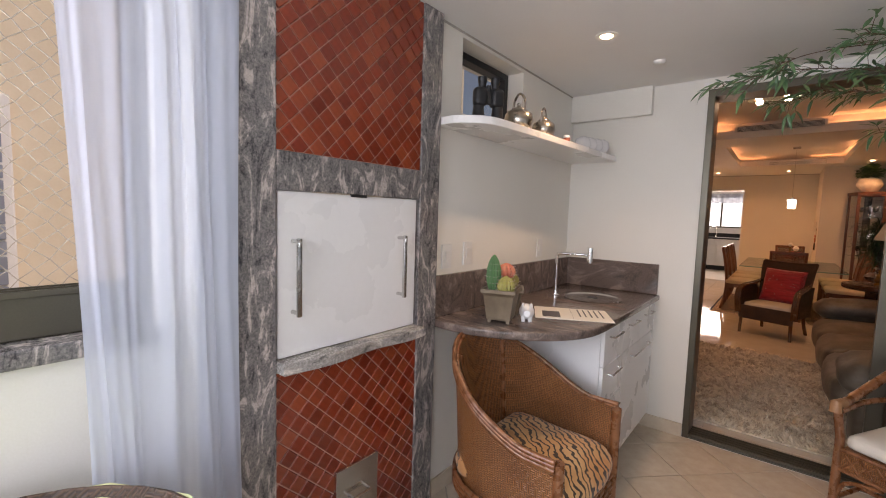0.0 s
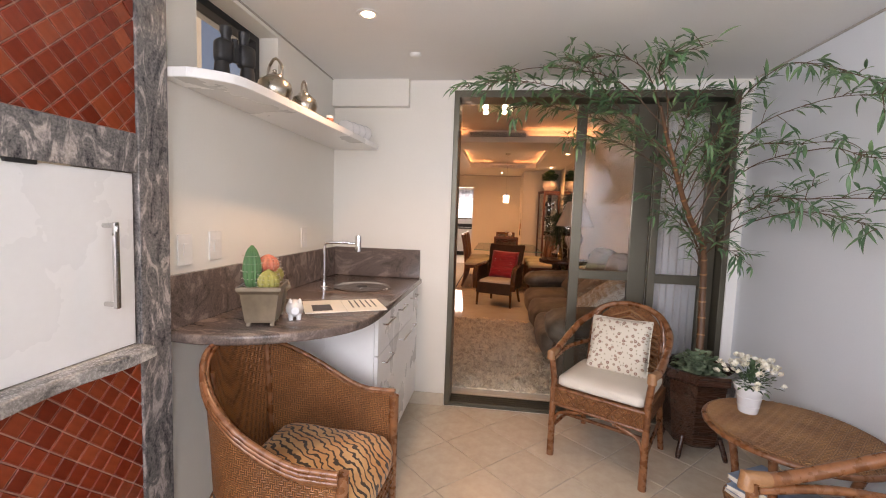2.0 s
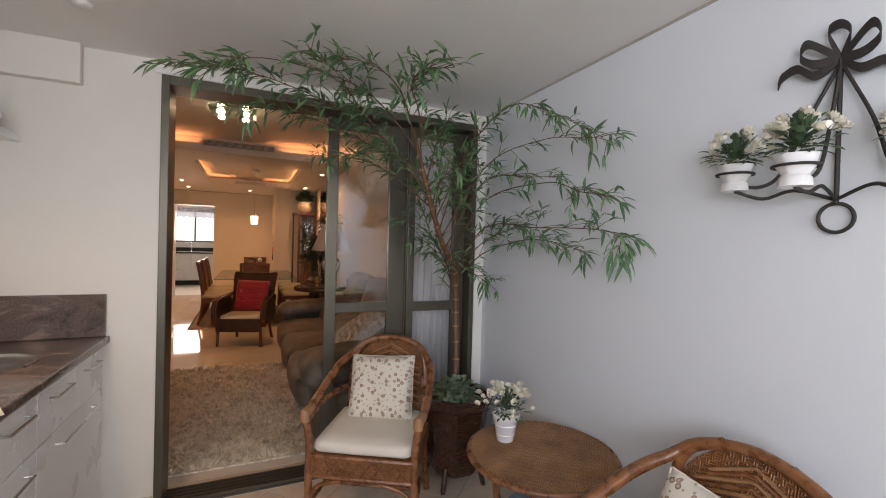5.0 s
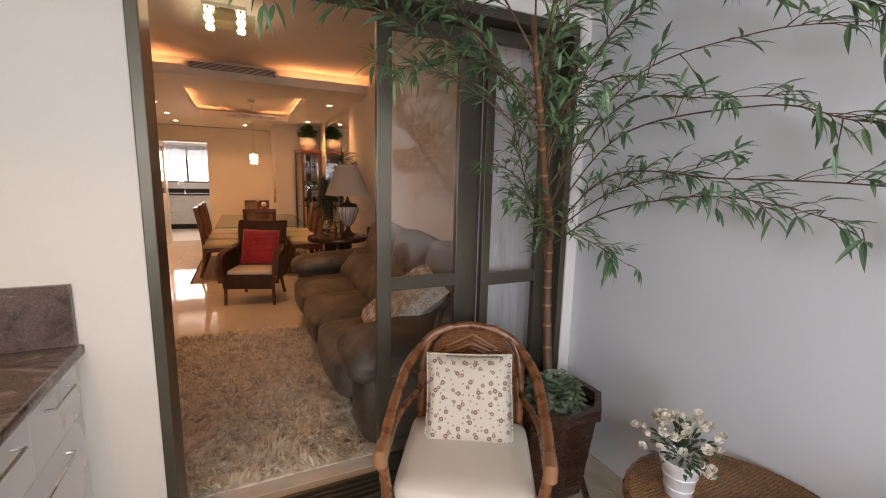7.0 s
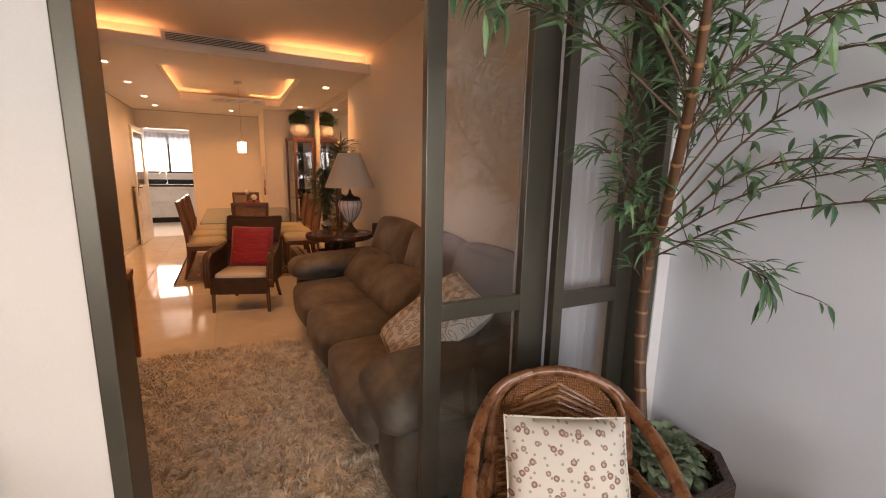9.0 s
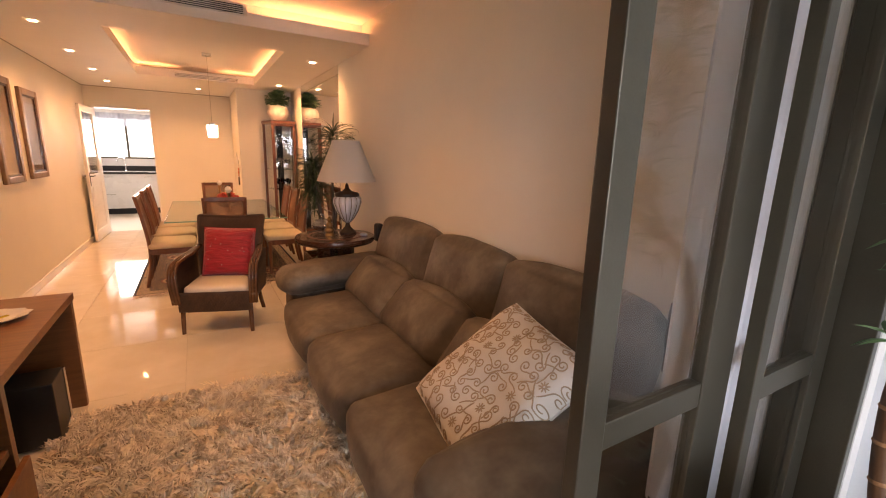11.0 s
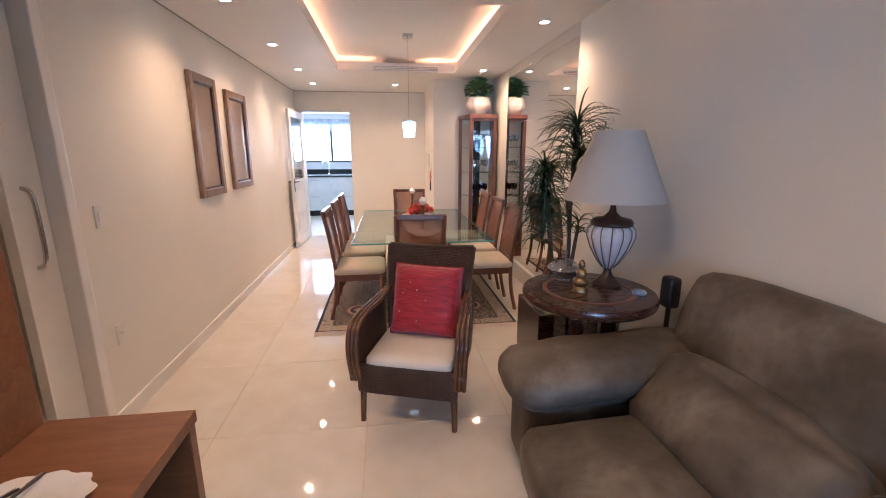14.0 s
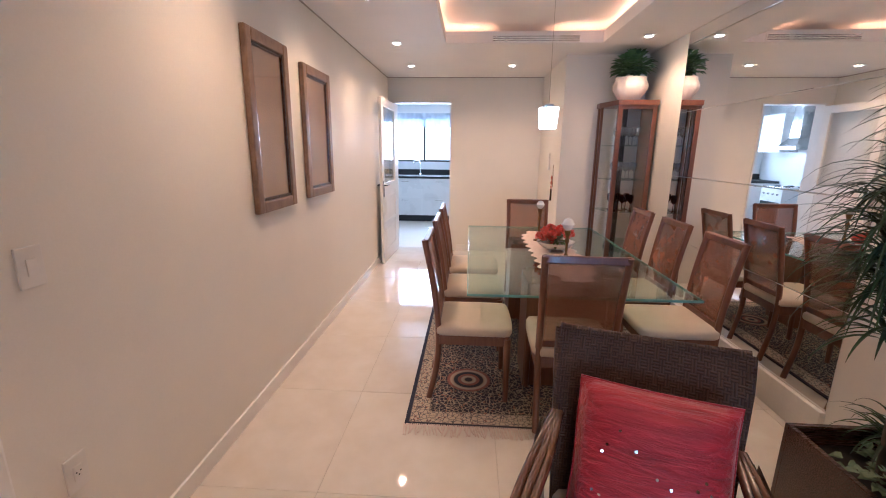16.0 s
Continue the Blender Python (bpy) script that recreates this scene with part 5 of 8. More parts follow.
LEAVES = [bamboo_leaf(l, w, d, i) for i, (l, w, d) in enumerate(((0.074, 0.015, 0.25), (0.090, 0.016, 0.4), (0.062, 0.015, 0.15), (0.082, 0.017, 0.45), (0.100, 0.016, 0.35)))]
rnd = random.Random(21)
leaf_poses, twigs = [], []
for k, (z0, pts) in enumerate(BRANCH):
    root = min(tp, key=lambda q: abs(q.z - z0))
    line = curve([root] + [Vector(p) for p in pts], 9)
    part("branch", tube(line, [0.0036 - 0.0027 * i / len(line) for i in range(len(line))], None, 6), M_BRANCH, bam)
    n = len(line)
    for i in range(3, n):
        f = i / n
        if f < 0.10 or rnd.random() > (0.46 if line[i].y < -0.25 else 0.6 if line[i].z < 1.5 else 1.0):
            continue
        d = (line[min(i + 1, n - 1)] - line[i - 1]).normalized()
        for _ in range((3 if line[i].z > 1.85 else 2) if rnd.random() < 0.75 else 1):
            side = Vector((rnd.uniform(-1, 1), rnd.uniform(-1, 1), rnd.uniform(-0.6, 0.7)))
            tw = (d * 0.7 + side * 0.7).normalized()
            L = rnd.uniform(0.03, 0.10)
            end = line[i] + tw * L
            if end.x > 0.27:
                end.x = 0.27
            twigs.append((line[i], end))
            for q in range(rnd.choice((2, 3, 3, 4))):
                ld = (tw + Vector((rnd.uniform(-0.8, 0.8), rnd.uniform(-0.8, 0.8), rnd.uniform(-0.60, 0.42)))).normalized()
                if end.x + ld.x * 0.12 > 0.28:
                    ld.x = -abs(ld.x) * 0.3
                leaf_poses.append((end - tw * L * 0.25 * q * 0.5, ld))
bm = bmesh.new()
for a, b in twigs:
    tube([a, (a + b) / 2 + Vector((0, 0, 0.004)), b], [0.0018, 0.0014, 0.0009], bm, 4)
tagged(part("twig_mass", bm, M_BRANCH, bam), kind="stuff")
rest = bmesh.new()
keep = 0
for i, (p, d) in enumerate(leaf_poses):
    q = d.to_track_quat("X", "Z").to_matrix().to_4x4()
    mt = Matrix.Translation(p) @ q @ Matrix.Rotation(rnd.uniform(-0.6, 0.6), 4, "X") @ Matrix.Diagonal((*([rnd.uniform(0.65, 1.0)] * 3), 1))
    me = LEAVES[i % 5]
    if p.y < -0.12 and keep < 300:
        keep += 1
        lf = new("leaf", me)
        lf.parent, lf.matrix_basis = bam, mt
    else:
        tmp = me.copy()
        tmp.transform(mt)
        rest.from_mesh(tmp)
        bpy.data.meshes.remove(tmp)
tagged(part("leaves", rest, M_FOLIAGE, bam), kind="stuff")

# ---- wall flower holder ----
sc = thing("wall_planter", "black wrought-iron bow wall holder with three white flower pots", "wall decoration", pose(2.044, 1.608, 1.705, 0, 0, 90))
# local x runs along the wall, y comes out of it, z up
bm = bmesh.new()
for pts in ([(0, 0.012, 0.17), (0.035, 0.02, 0.27), (0.0, 0.02, 0.29), (-0.03, 0.02, 0.25), (0, 0.012, 0.17)],
            [(0, 0.012, 0.17), (0.09, 0.03, 0.25), (0.115, 0.03, 0.21), (0.07, 0.025, 0.17), (0, 0.012, 0.17)],
            [(0, 0.012, 0.17), (-0.09, 0.03, 0.25), (-0.115, 0.03, 0.20), (-0.07, 0.025, 0.165), (0, 0.012, 0.17)],
            [(0, 0.012, 0.17), (0.07, 0.02, 0.13), (0.13, 0.02, 0.175), (0.18, 0.02, 0.16), (0.195, 0.02, 0.13)],
            [(0, 0.012, 0.17), (-0.06, 0.02, 0.115), (-0.12, 0.02, 0.12), (-0.17, 0.02, 0.095), (-0.175, 0.02, 0.075)]):
    line = curve(pts, 6)
    rows = []
    for p in [Vector((q.x * 0.72, q.y, 0.17 + (q.z - 0.17) * 0.74)) for q in line]:
        rows.append([p + Vector((0, -0.003, -0.012)), p + Vector((0, 0.003, -0.012)), p + Vector((0, 0.003, 0.012)), p + Vector((0, -0.003, 0.012))])
    rings(rows, bm)
part("bow", bm, M_IRON, sc, "black iron ribbon bow")
part("stem", tube([(0, 0.012, 0.17), (0, 0.010, -0.21)], 0.006, None, 8), M_IRON, sc)
part("ring", tube([(0.038 * math.cos(a), 0.01, -0.248 + 0.038 * math.sin(a)) for a in [2 * math.pi * i / 24 for i in range(25)]], 0.005, None, 8), M_IRON, sc)
POTS = [(-0.205, 0.10, -0.142), (0.0, 0.205, -0.162), (0.205, 0.10, -0.145)]
for k, (px, py, pz) in enumerate(POTS):
    sgn = -1 if px < 0 else 1
    part("arm", tube(curve([(0, 0.012, 0.16), (px * 0.35, py * 0.25, 0.0), (px * 0.55, py * 0.45, -0.12), (px * 0.75, py * 0.7, -0.155), (px, py, pz + 0.0)], 6), 0.005, None, 6), M_IRON, sc)
    part("brace", tube(curve([(0, 0.012, -0.20), (px * 0.4, py * 0.4, -0.17), (px * 0.7, py * 0.7, -0.19), (px, py, pz - 0.02)], 5), 0.005, None, 6), M_IRON, sc)
    part("hoop", tube([(px + 0.047 * math.cos(a), py + 0.047 * math.sin(a), pz + 0.03) for a in [2 * math.pi * i / 20 for i in range(21)]], 0.004, None, 6), M_IRON, sc)
    pt = part("pot", lathe([(0.0, 0.0), (0.036, 0.0), (0.034, 0.02), (0.028, 0.028), (0.040, 0.047), (0.044, 0.068), (0.047, 0.077), (0.040, 0.073), (0.0, 0.068)], None, 24, (px, py, pz - 0.02), 0.03, 8), M_PORCELAIN, sc, "white scalloped pot", True)
    part("foliage", leaf_spray((px, py, pz + 0.065), 0.09, 170, 40 + k, 0.034, 0.008, 0.35, 0.25), M_SPRIG, pt)
    part("blossoms", rose_clump((px, py, pz + 0.07), 0.090, 34, 50 + k, 0.0145, 0.9), M_PETAL, pt, "cream roses")

# ---- green tufted seats ----
def papasan(m, label, wide):
    c = thing("pouf", label, "pouf", m, "green tufted seats")
    part("base", lathe([(0.0, 0.0), (0.24, 0.0), (0.27, 0.03), (0.20, 0.20), (0.24, 0.38), (0.362, 0.70), (0.385, 0.728), (0.372, 0.736), (0.358, 0.72), (0.22, 0.40), (0.0, 0.34)], None, 32), M_WICKER_DARK, c, "dark wicker bowl", True)
    bm = bmesh.new()
    rows = []
    for j in range(15):
        t = j / 14
        row = []
        for i in range(48):
            a = 2 * math.pi * i / 48
            lob = 0.012 * abs(math.sin(a * 6)) * t
            r = wide * t
            z = 0.42 + 0.325 * t ** 2.2 + 0.035 * math.sin(math.pi * t) + lob - 0.012 * math.cos(t * 18) * (0.4 + 0.6 * abs(math.cos(a * 6)))
            if t > 0.93:
                z -= 0.02 * (t - 0.93) / 0.07
            row.append((max(r, 0.0005) * math.cos(a), max(r, 0.0005) * math.sin(a), z))
        rows.append(row)
    rows.append([(0.345 * math.cos(2 * math.pi * i / 48), 0.345 * math.sin(2 * math.pi * i / 48), 0.69) for i in range(48)])
    rings(rows, bm)
    part("cushion", bm, M_PILE, c, "pale green quilted satin cushion", True)


papasan(pose(-0.235, 0.465, 0.0), "dark wicker bowl seat with green tufted cushion under the window", 0.384)
papasan(pose(1.66, 0.80, 0.0), "dark wicker bowl seat with green tufted cushion beside the wall", 0.350)

# ---- shelf and what stands on it ----
sh = thing("wall_shelf", "white lacquered wall shelf with a rounded corner", "shelf")
so = [(BX0 + 0.001, 1.945)] + [(p.x, p.y) for p in curve([(BX0 + 0.10, 1.945, 0), (-0.46, 1.965, 0), (-0.385, 2.03, 0), (-0.355, 2.16, 0), (-0.33, 2.6, 0), (-0.30, 3.10, 0), (-0.285, BY1 - 0.002, 0)], 4)] + [(BX0 + 0.001, BY1 - 0.002)]
part("board", slab(so, 1.752, 1.786, None, 0.004), M_WHITE, sh)
SZ = 1.7865
binoc = thing("binoculars", "black rubber-coated binoculars standing on the shelf", "binoculars", pose(-0.47, 2.165, SZ, 0, 0, 58))
for sx in (-1, 1):
    brl = part("barrel", lathe([(0.0, 0.0), (0.034, 0.0), (0.034, 0.012), (0.029, 0.03), (0.024, 0.075), (0.0, 0.08)], None, 20, (sx * 0.048, 0, 0)), M_BLACK, binoc, "", True)
    part("body", soft_box(0.062, 0.055, 0.085, 0.018, 0.0, 5, 0.0, 0, None, pose(sx * 0.042, 0, 0.115)), M_BLACK, binoc, "black rubber armour", True)
    part("eyepiece", lathe([(0.0, 0.155), (0.018, 0.155), (0.017, 0.175), (0.021, 0.18), (0.021, 0.205), (0.014, 0.207), (0.0, 0.20)], None, 18, (sx * 0.033, 0, 0)), M_BLACK, binoc, "", True)
part("bridge", box((0, 0, 0.12), (0.05, 0.02, 0.07), 0.006), M_BLACK, binoc)
part("focus_wheel", lathe([(0.0, 0.14), (0.012, 0.14), (0.012, 0.17), (0.0, 0.17)], None, 14), M_BLACK, binoc, "", True)


def kettle(m, s, label):
    k = thing("teapot", label, "teapot", m, "pewter teapots")
    part("body", lathe([(0.0, 0.0), (0.045 * s, 0.0), (0.062 * s, 0.015 * s), (0.074 * s, 0.05 * s), (0.066 * s, 0.085 * s), (0.04 * s, 0.105 * s), (0.0, 0.11 * s)], None, 28), M_SILVER, k, "", True)
    part("lid", lathe([(0.036 * s, 0.105 * s), (0.034 * s, 0.112 * s), (0.012 * s, 0.12 * s), (0.008 * s, 0.128 * s), (0.011 * s, 0.136 * s), (0.0, 0.142 * s)], None, 20), M_SILVER, k, "", True)
    part("spout", tube(curve([(0.06 * s, 0, 0.04 * s), (0.09 * s, 0, 0.07 * s), (0.10 * s, 0, 0.105 * s), (0.112 * s, 0, 0.12 * s)], 4), [0.016 * s] * 5 + [0.011 * s] * 5 + [0.007 * s] * 3, None, 10), M_SILVER, k, "", True)
    part("handle", tube(curve([(0.055 * s, 0, 0.09 * s), (0.05 * s, 0, 0.15 * s), (0.0, 0, 0.185 * s), (-0.05 * s, 0, 0.15 * s), (-0.055 * s, 0, 0.09 * s)], 5), 0.006 * s, None, 8), M_SILVER, k, "", True)


kettle(pose(-0.44, 2.40, SZ, 0, 0, 150), 1.0, "round pewter teapot with an arched handle on the shelf")
kettle(pose(-0.41, 2.62, SZ, 0, 0, 100), 0.85, "small round pewter teapot on the shelf")
cup = thing("small_jar", "tiny white and red jar on the shelf edge", "jar", pose(-0.345, 2.78, SZ))
part("jar", lathe([(0.0, 0.0), (0.016, 0.0), (0.019, 0.012), (0.017, 0.02), (0.0, 0.02)], None, 14), M_CACTUS_RED, cup, "", True)
part("lid", lathe([(0.019, 0.02), (0.019, 0.032), (0.0, 0.034)], None, 14), M_PORCELAIN, cup, "white lid", True)
orn = thing("ornament", "white ribbed shell-like ornament on the shelf end", "ornament", pose(-0.37, 3.25, SZ))
for k in range(4):
    part("lobe", lathe([(0.0, 0.0), (0.035, 0.008), (0.052, 0.04), (0.045, 0.075), (0.02, 0.092), (0.0, 0.095)], None, 18, (0.02 * k - 0.03, 0.055 * k - 0.09, 0), 0.04, 6), M_PORCELAIN, orn, "", True)

# ---- on the counter ----
CZ = 0.8875
cp = thing("cactus_pot", "square antiqued pot planted with small cacti on the counter", "potted plant", pose(-0.335, 2.13, CZ, 0, 0, 18))
cp.scale = (0.92, 0.92, 1.12)
def square_pot(parent, m, s):
    rows = [[(a * s * r, b * s * r, z * s) for a, b in ((-1, -1), (1, -1), (1, 1), (-1, 1))] for r, z in ((0.055, 0.012), (0.058, 0.02), (0.072, 0.11), (0.084, 0.122), (0.084, 0.135), (0.074, 0.135), (0.068, 0.118), (0.001, 0.115))]
    p = part("pot", moved(rings(rows), m), M_PEWTERPOT, parent, "tapered antiqued metal pot")
    for a in (-1, 1):
        for b in (-1, 1):
            part("foot", moved(box((a * 0.045 * s, b * 0.045 * s, 0.006 * s), (0.016, 0.016, 0.012 * s), 0.002), m), M_PEWTERPOT, p)
square_pot(cp, Matrix(), 1.0)
def cactus(parent, c, r, h, mat, lobes=12, sides=48):
    prof = [(max(0.001, r * math.sin(math.pi * t) ** 0.55 if t < 0.5 else r * math.sin(math.pi * t) ** 0.6), h * t) for t in [0.03 + 0.96 * i / 12 for i in range(13)]]
    b = part("cactus", lathe(prof, None, sides, c, 0.09, lobes), mat, parent, "", True)
    bm = bmesh.new()
    for i in range(lobes):
        a = 2 * math.pi * i / lobes
        for q in range(1, 6):
            t = q / 6.5
            rr = r * math.sin(math.pi * t) ** 0.55 * 1.09
            o = Vector((c[0] + rr * math.cos(a), c[1] + rr * math.sin(a), c[2] + h * t))
            for da in (-0.5, 0, 0.5):
                dd = Vector((math.cos(a + da), math.sin(a + da), 0.3)) * 0.009
                tube([o, o + dd], [0.0007, 0.0002], bm, 3)
    part("spines", bm, M_DOILY, b)
cactus(cp, (-0.040, -0.012, 0.105), 0.034, 0.165, M_CACTUS, 14)
cactus(cp, (0.028, -0.034, 0.105), 0.040, 0.085, M_CACTUS_YELLOW, 14)
cactus(cp, (0.012, 0.036, 0.105), 0.022, 0.08, M_CACTUS)
cactus(cp, (0.012, 0.036, 0.165), 0.042, 0.070, M_CACTUS_RED, 14)
part("gravel", rose_clump((0, 0, 0.10), 0.05, 30, 77, 0.010, 0.2), M_PORCELAIN, cp, "pale pebbles")
cp2 = thing("cactus_pot", "small square antiqued pot with a round cactus behind the larger one", "potted plant", pose(-0.40, 2.29, CZ, 0, 0, 30))
square_pot(cp2, Matrix(), 0.95)
cactus(cp2, (0.0, 0.0, 0.11), 0.052, 0.105, M_CACTUS_YELLOW, 14)
pig = thing("piggy_bank", "small white ceramic pig beside the cactus pot", "figurine", pose(-0.255, 2.225, CZ, 0, 0, -60))
part("body", moved(lathe([(0.001, -0.045), (0.022, -0.038), (0.034, -0.015), (0.034, 0.015), (0.022, 0.036), (0.016, 0.042), (0.015, 0.052), (0.001, 0.053)], None, 20), pose(0, 0, 0.043, 0, 90, 0)), M_PORCELAIN, pig, "", True)
for a in (-0.02, 0.02):
    for b in (-0.015, 0.015):
        part("leg", lathe([(0.009, 0.0), (0.011, 0.025)], None, 10, (a, b, 0)), M_PORCELAIN, pig, "", True)
for b in (-0.018, 0.018):
    part("ear", moved(lathe([(0.009, 0), (0.006, 0.012), (0.001, 0.018)], None, 8), pose(0.025, b, 0.070)), M_PORCELAIN, pig, "", True)
mag = thing("magazine", "open printed leaflet lying on the granite counter", "magazine", pose(-0.15, 2.50, CZ, 0, 0, -62))
mag.scale = (1.2, 1.2, 1)
part("page", box((0, 0.075, 0.002), (0.21, 0.148, 0.003), 0.0008), M_PAPER, mag)
part("page", box((0, -0.075, 0.0025), (0.21, 0.148, 0.004), 0.0008), M_PAPER, mag)
part("picture", box((0.03, -0.085, 0.0052), (0.10, 0.07, 0.0008)), M_INK, mag, "dark printed picture")
for i in range(5):
    part("text_bar", box((-0.02, 0.03 + 0.022 * i, 0.0041), (0.13, 0.006, 0.0006)), M_INK, mag)


def wall_plate(m, label, name="wall_socket", rocker=True):
    w = thing(name, label, "socket" if name == "wall_socket" else "switch", m)
    part("plate", box((0, 0.004, 0), (0.072, 0.008, 0.115), 0.003), M_PLASTIC, w)
    part("rocker" if rocker else "inset", box((0, 0.0085, 0), (0.028, 0.006, 0.048), 0.002), M_PLASTIC, w)
    if not rocker:
        for a in ((-0.007, 0.004), (0.007, 0.004), (0, -0.007)):
            part("hole", box((a[0], 0.0118, a[1]), (0.004, 0.001, 0.004)), M_BLACK, w)


for y, z in ((2.05, 1.165), (2.22, 1.17), (3.02, 1.165)):
    wall_plate(pose(BX0, y, z, 0, 0, -90), "white plastic wall socket over the backsplash")

# downlight and sensor in the balcony ceiling
def downlight(x, y, z, square=False, label="small recessed ceiling downlight, lit", group="dining downlights"):
    d = thing("downlight", label, "ceiling light", pose(x, y, z), group)
    if square:
        part("frame", box((0, 0, -0.003), (0.095, 0.095, 0.006), 0.002), M_TRIM, d)
        part("bulb", box((0, 0, -0.0065), (0.055, 0.055, 0.003), 0.001), M_BULB, d, "glowing warm lamp")
    else:
        part("frame", lathe([(0.0, -0.002), (0.05, -0.002), (0.052, -0.006), (0.040, -0.009), (0.032, -0.004), (0.0, -0.003)], None, 24), M_TRIM, d, "", True)
        part("bulb", lathe([(0.0, -0.0045), (0.028, -0.0045), (0.026, -0.007), (0.0, -0.008)], None, 18), M_BULB, d, "glowing warm lamp", True)


downlight(-0.075, 2.54, BZ, False, "round recessed balcony downlight, lit", "balcony downlights")
sensor = thing("ceiling_sensor", "small round white fitting on the balcony ceiling", "fitting", pose(0.05, 3.02, BZ))
part("body", lathe([(0.0, -0.016), (0.02, -0.016), (0.03, -0.010), (0.032, 0.0), (0.0, 0.0)], None, 20), M_TRIM, sensor, "", True)

# ---- high window ----
hw = thing("high_window", "dark-framed tilted high window over the shelf", "window", kind="structure")
hw.name = "window_1"
for a, b in (((2.131, 1.846), (2.165, 2.189)), ((2.685, 1.846), (2.719, 2.189)), ((2.165, 1.846), (2.685, 1.872)), ((2.165, 2.155), (2.685, 2.189))):
    part("window_frame", span((-0.765, a[0], a[1]), (-0.70, b[0], b[1]), 0.003), M_BLACK, hw)
part("pane", span((-0.742, 2.165, 1.872), (-0.738, 2.685, 2.155)), M_GLASS, hw).visible_shadow = False

# ---- balcony window, net and curtain ----
wf = thing("balcony_window", "bronze aluminium balcony window with a granite sill", "window", kind="structure")
wf.name = "window_2"
part("window_sill", span((-0.915, -1.1, 0.985), (-0.668, 0.905, 1.03), 0.006), M_GRANITE, wf, "speckled grey granite sill")
part("window_frame", span((-0.86, -1.1, 1.031), (-0.75, 0.90, 1.135), 0.004), M_ALU, wf)
for k in range(3):
    part("guide", span((-0.745 - 0.035 * k, -1.1, 1.135), (-0.74 - 0.035 * k, 0.90, 1.15)), M_ALU, wf)
part("window_frame", span((-0.86, -1.1, 2.07), (-0.75, 0.90, 2.12), 0.004), M_ALU, wf)
part("window_frame", span((-0.86, 0.865, 1.135), (-0.75, 0.90, 2.07), 0.004), M_ALU, wf)
part("window_frame", span((-0.83, -0.32, 1.135), (-0.78, -0.25, 2.07), 0.004), M_ALU, wf)
net = thing("safety_net", "knotted white cord safety net outside the balcony window", "net")
bm = bmesh.new()
s = 0.05
for k in range(-20, 60):
    for sg in (1, -1):
        pts = []
        for i in range(22):
            z = 1.06 + 0.05 * i
            y = -1.1 + s * k + sg * s * i + (0.006 if i % 2 else -0.006)
            if -1.12 <= y <= 0.92 and z < 2.12:
                pts.append((-0.885 + 0.006 * math.sin(y * 9 + z * 7), y, z))
        if len(pts) > 1:
            tube(pts, 0.0016, bm, 4)
tagged(part("cords", bm, M_NET, net), kind="stuff")
cur = thing("curtain", "white sheer curtain hanging gathered beside the window", "curtain", pose(-0.578, 0.868, 0.02))
bm = bmesh.new()
rows = []
for k in range(15):
    z = 2.18 * k / 14
    row = []
    for i in range(72):
        t = i / 71
        fall = 1 - z / 2.18
        sp = 0.375 + 0.015 * fall
        y = (t - 0.5) * sp + 0.010 * math.sin(z * 2 + t * 9) + 0.045 * fall * (0.9 - t)
        x = (0.013 + 0.006 * fall) * math.sin(t * 27 + 0.6 * math.sin(z * 1.3)) + 0.010 * math.sin(t * 13 + z) + 0.006 * math.sin(t * 61 + 2 * z) + 0.02 * fall
        row.append((x, y, z))
    rows.append(row)
part("cloth", rings(rows, bm, False, False), M_SHEER, cur, "", True)
rail = thing("curtain_rail", "slim white curtain rail under the balcony ceiling", "curtain rail", pose(-0.60, 0.0, BZ - 0.012))
part("rail", span((-0.03, -1.2, -0.008), (0.0, 0.96, 0.012), 0.002), M_TRIM, rail)

# the neighbouring house outside the balcony window
nb = thing("neighbour_building", "cream rendered building with a grey shuttered window", "building", pose(-3.4, 0.9, -1.0))
part("wall", span((-0.3, -5.0, -4.0), (0.0, 5.0, 7.0)), M_FACADE, nb)
for wy, wz in ((-0.55, 1.55), (-2.9, 1.55), (-0.55, 4.4), (1.75, 1.55)):
    w = part("window", span((0.0, wy - 0.55, wz), (0.05, wy + 0.55, wz + 1.5), 0.01), M_TRIM, nb)
    part("window_sill", span((0.0, wy - 0.7, wz - 0.10), (0.14, wy + 0.7, wz - 0.01), 0.01), M_GRANITE, w)
    for i in range(14):
        part("slat", box((0.058, wy, wz + 0.10 + 0.1 * i), (0.02, 1.0, 0.085), 0.004), M_SHUTTER, w)
gr = tagged(part("ground", span((-60, -60, -6.2), (60, 60, -6.0)), M_GROUT), "pale paved ground far below the balcony", "ground", kind="structure")

# sheer curtain inside the room behind the fixed door leaves
ic = thing("curtain", "white sheer curtain behind the closed door leaves", "curtain", pose(1.72, LY0 + 0.045, 0.02))
rows = []
for k in range(12):
    z = 2.16 * k / 11
    rows.append([(-0.235 + 0.47 * i / 80, 0.018 * math.sin(i * 0.75 + 0.4 * math.sin(z * 1.5)) + 0.008 * math.sin(i * 0.31 + z), z) for i in range(81)])
part("cloth", rings(rows, None, False, False), M_LINED, ic, "", True)
from mathutils import bvhtree

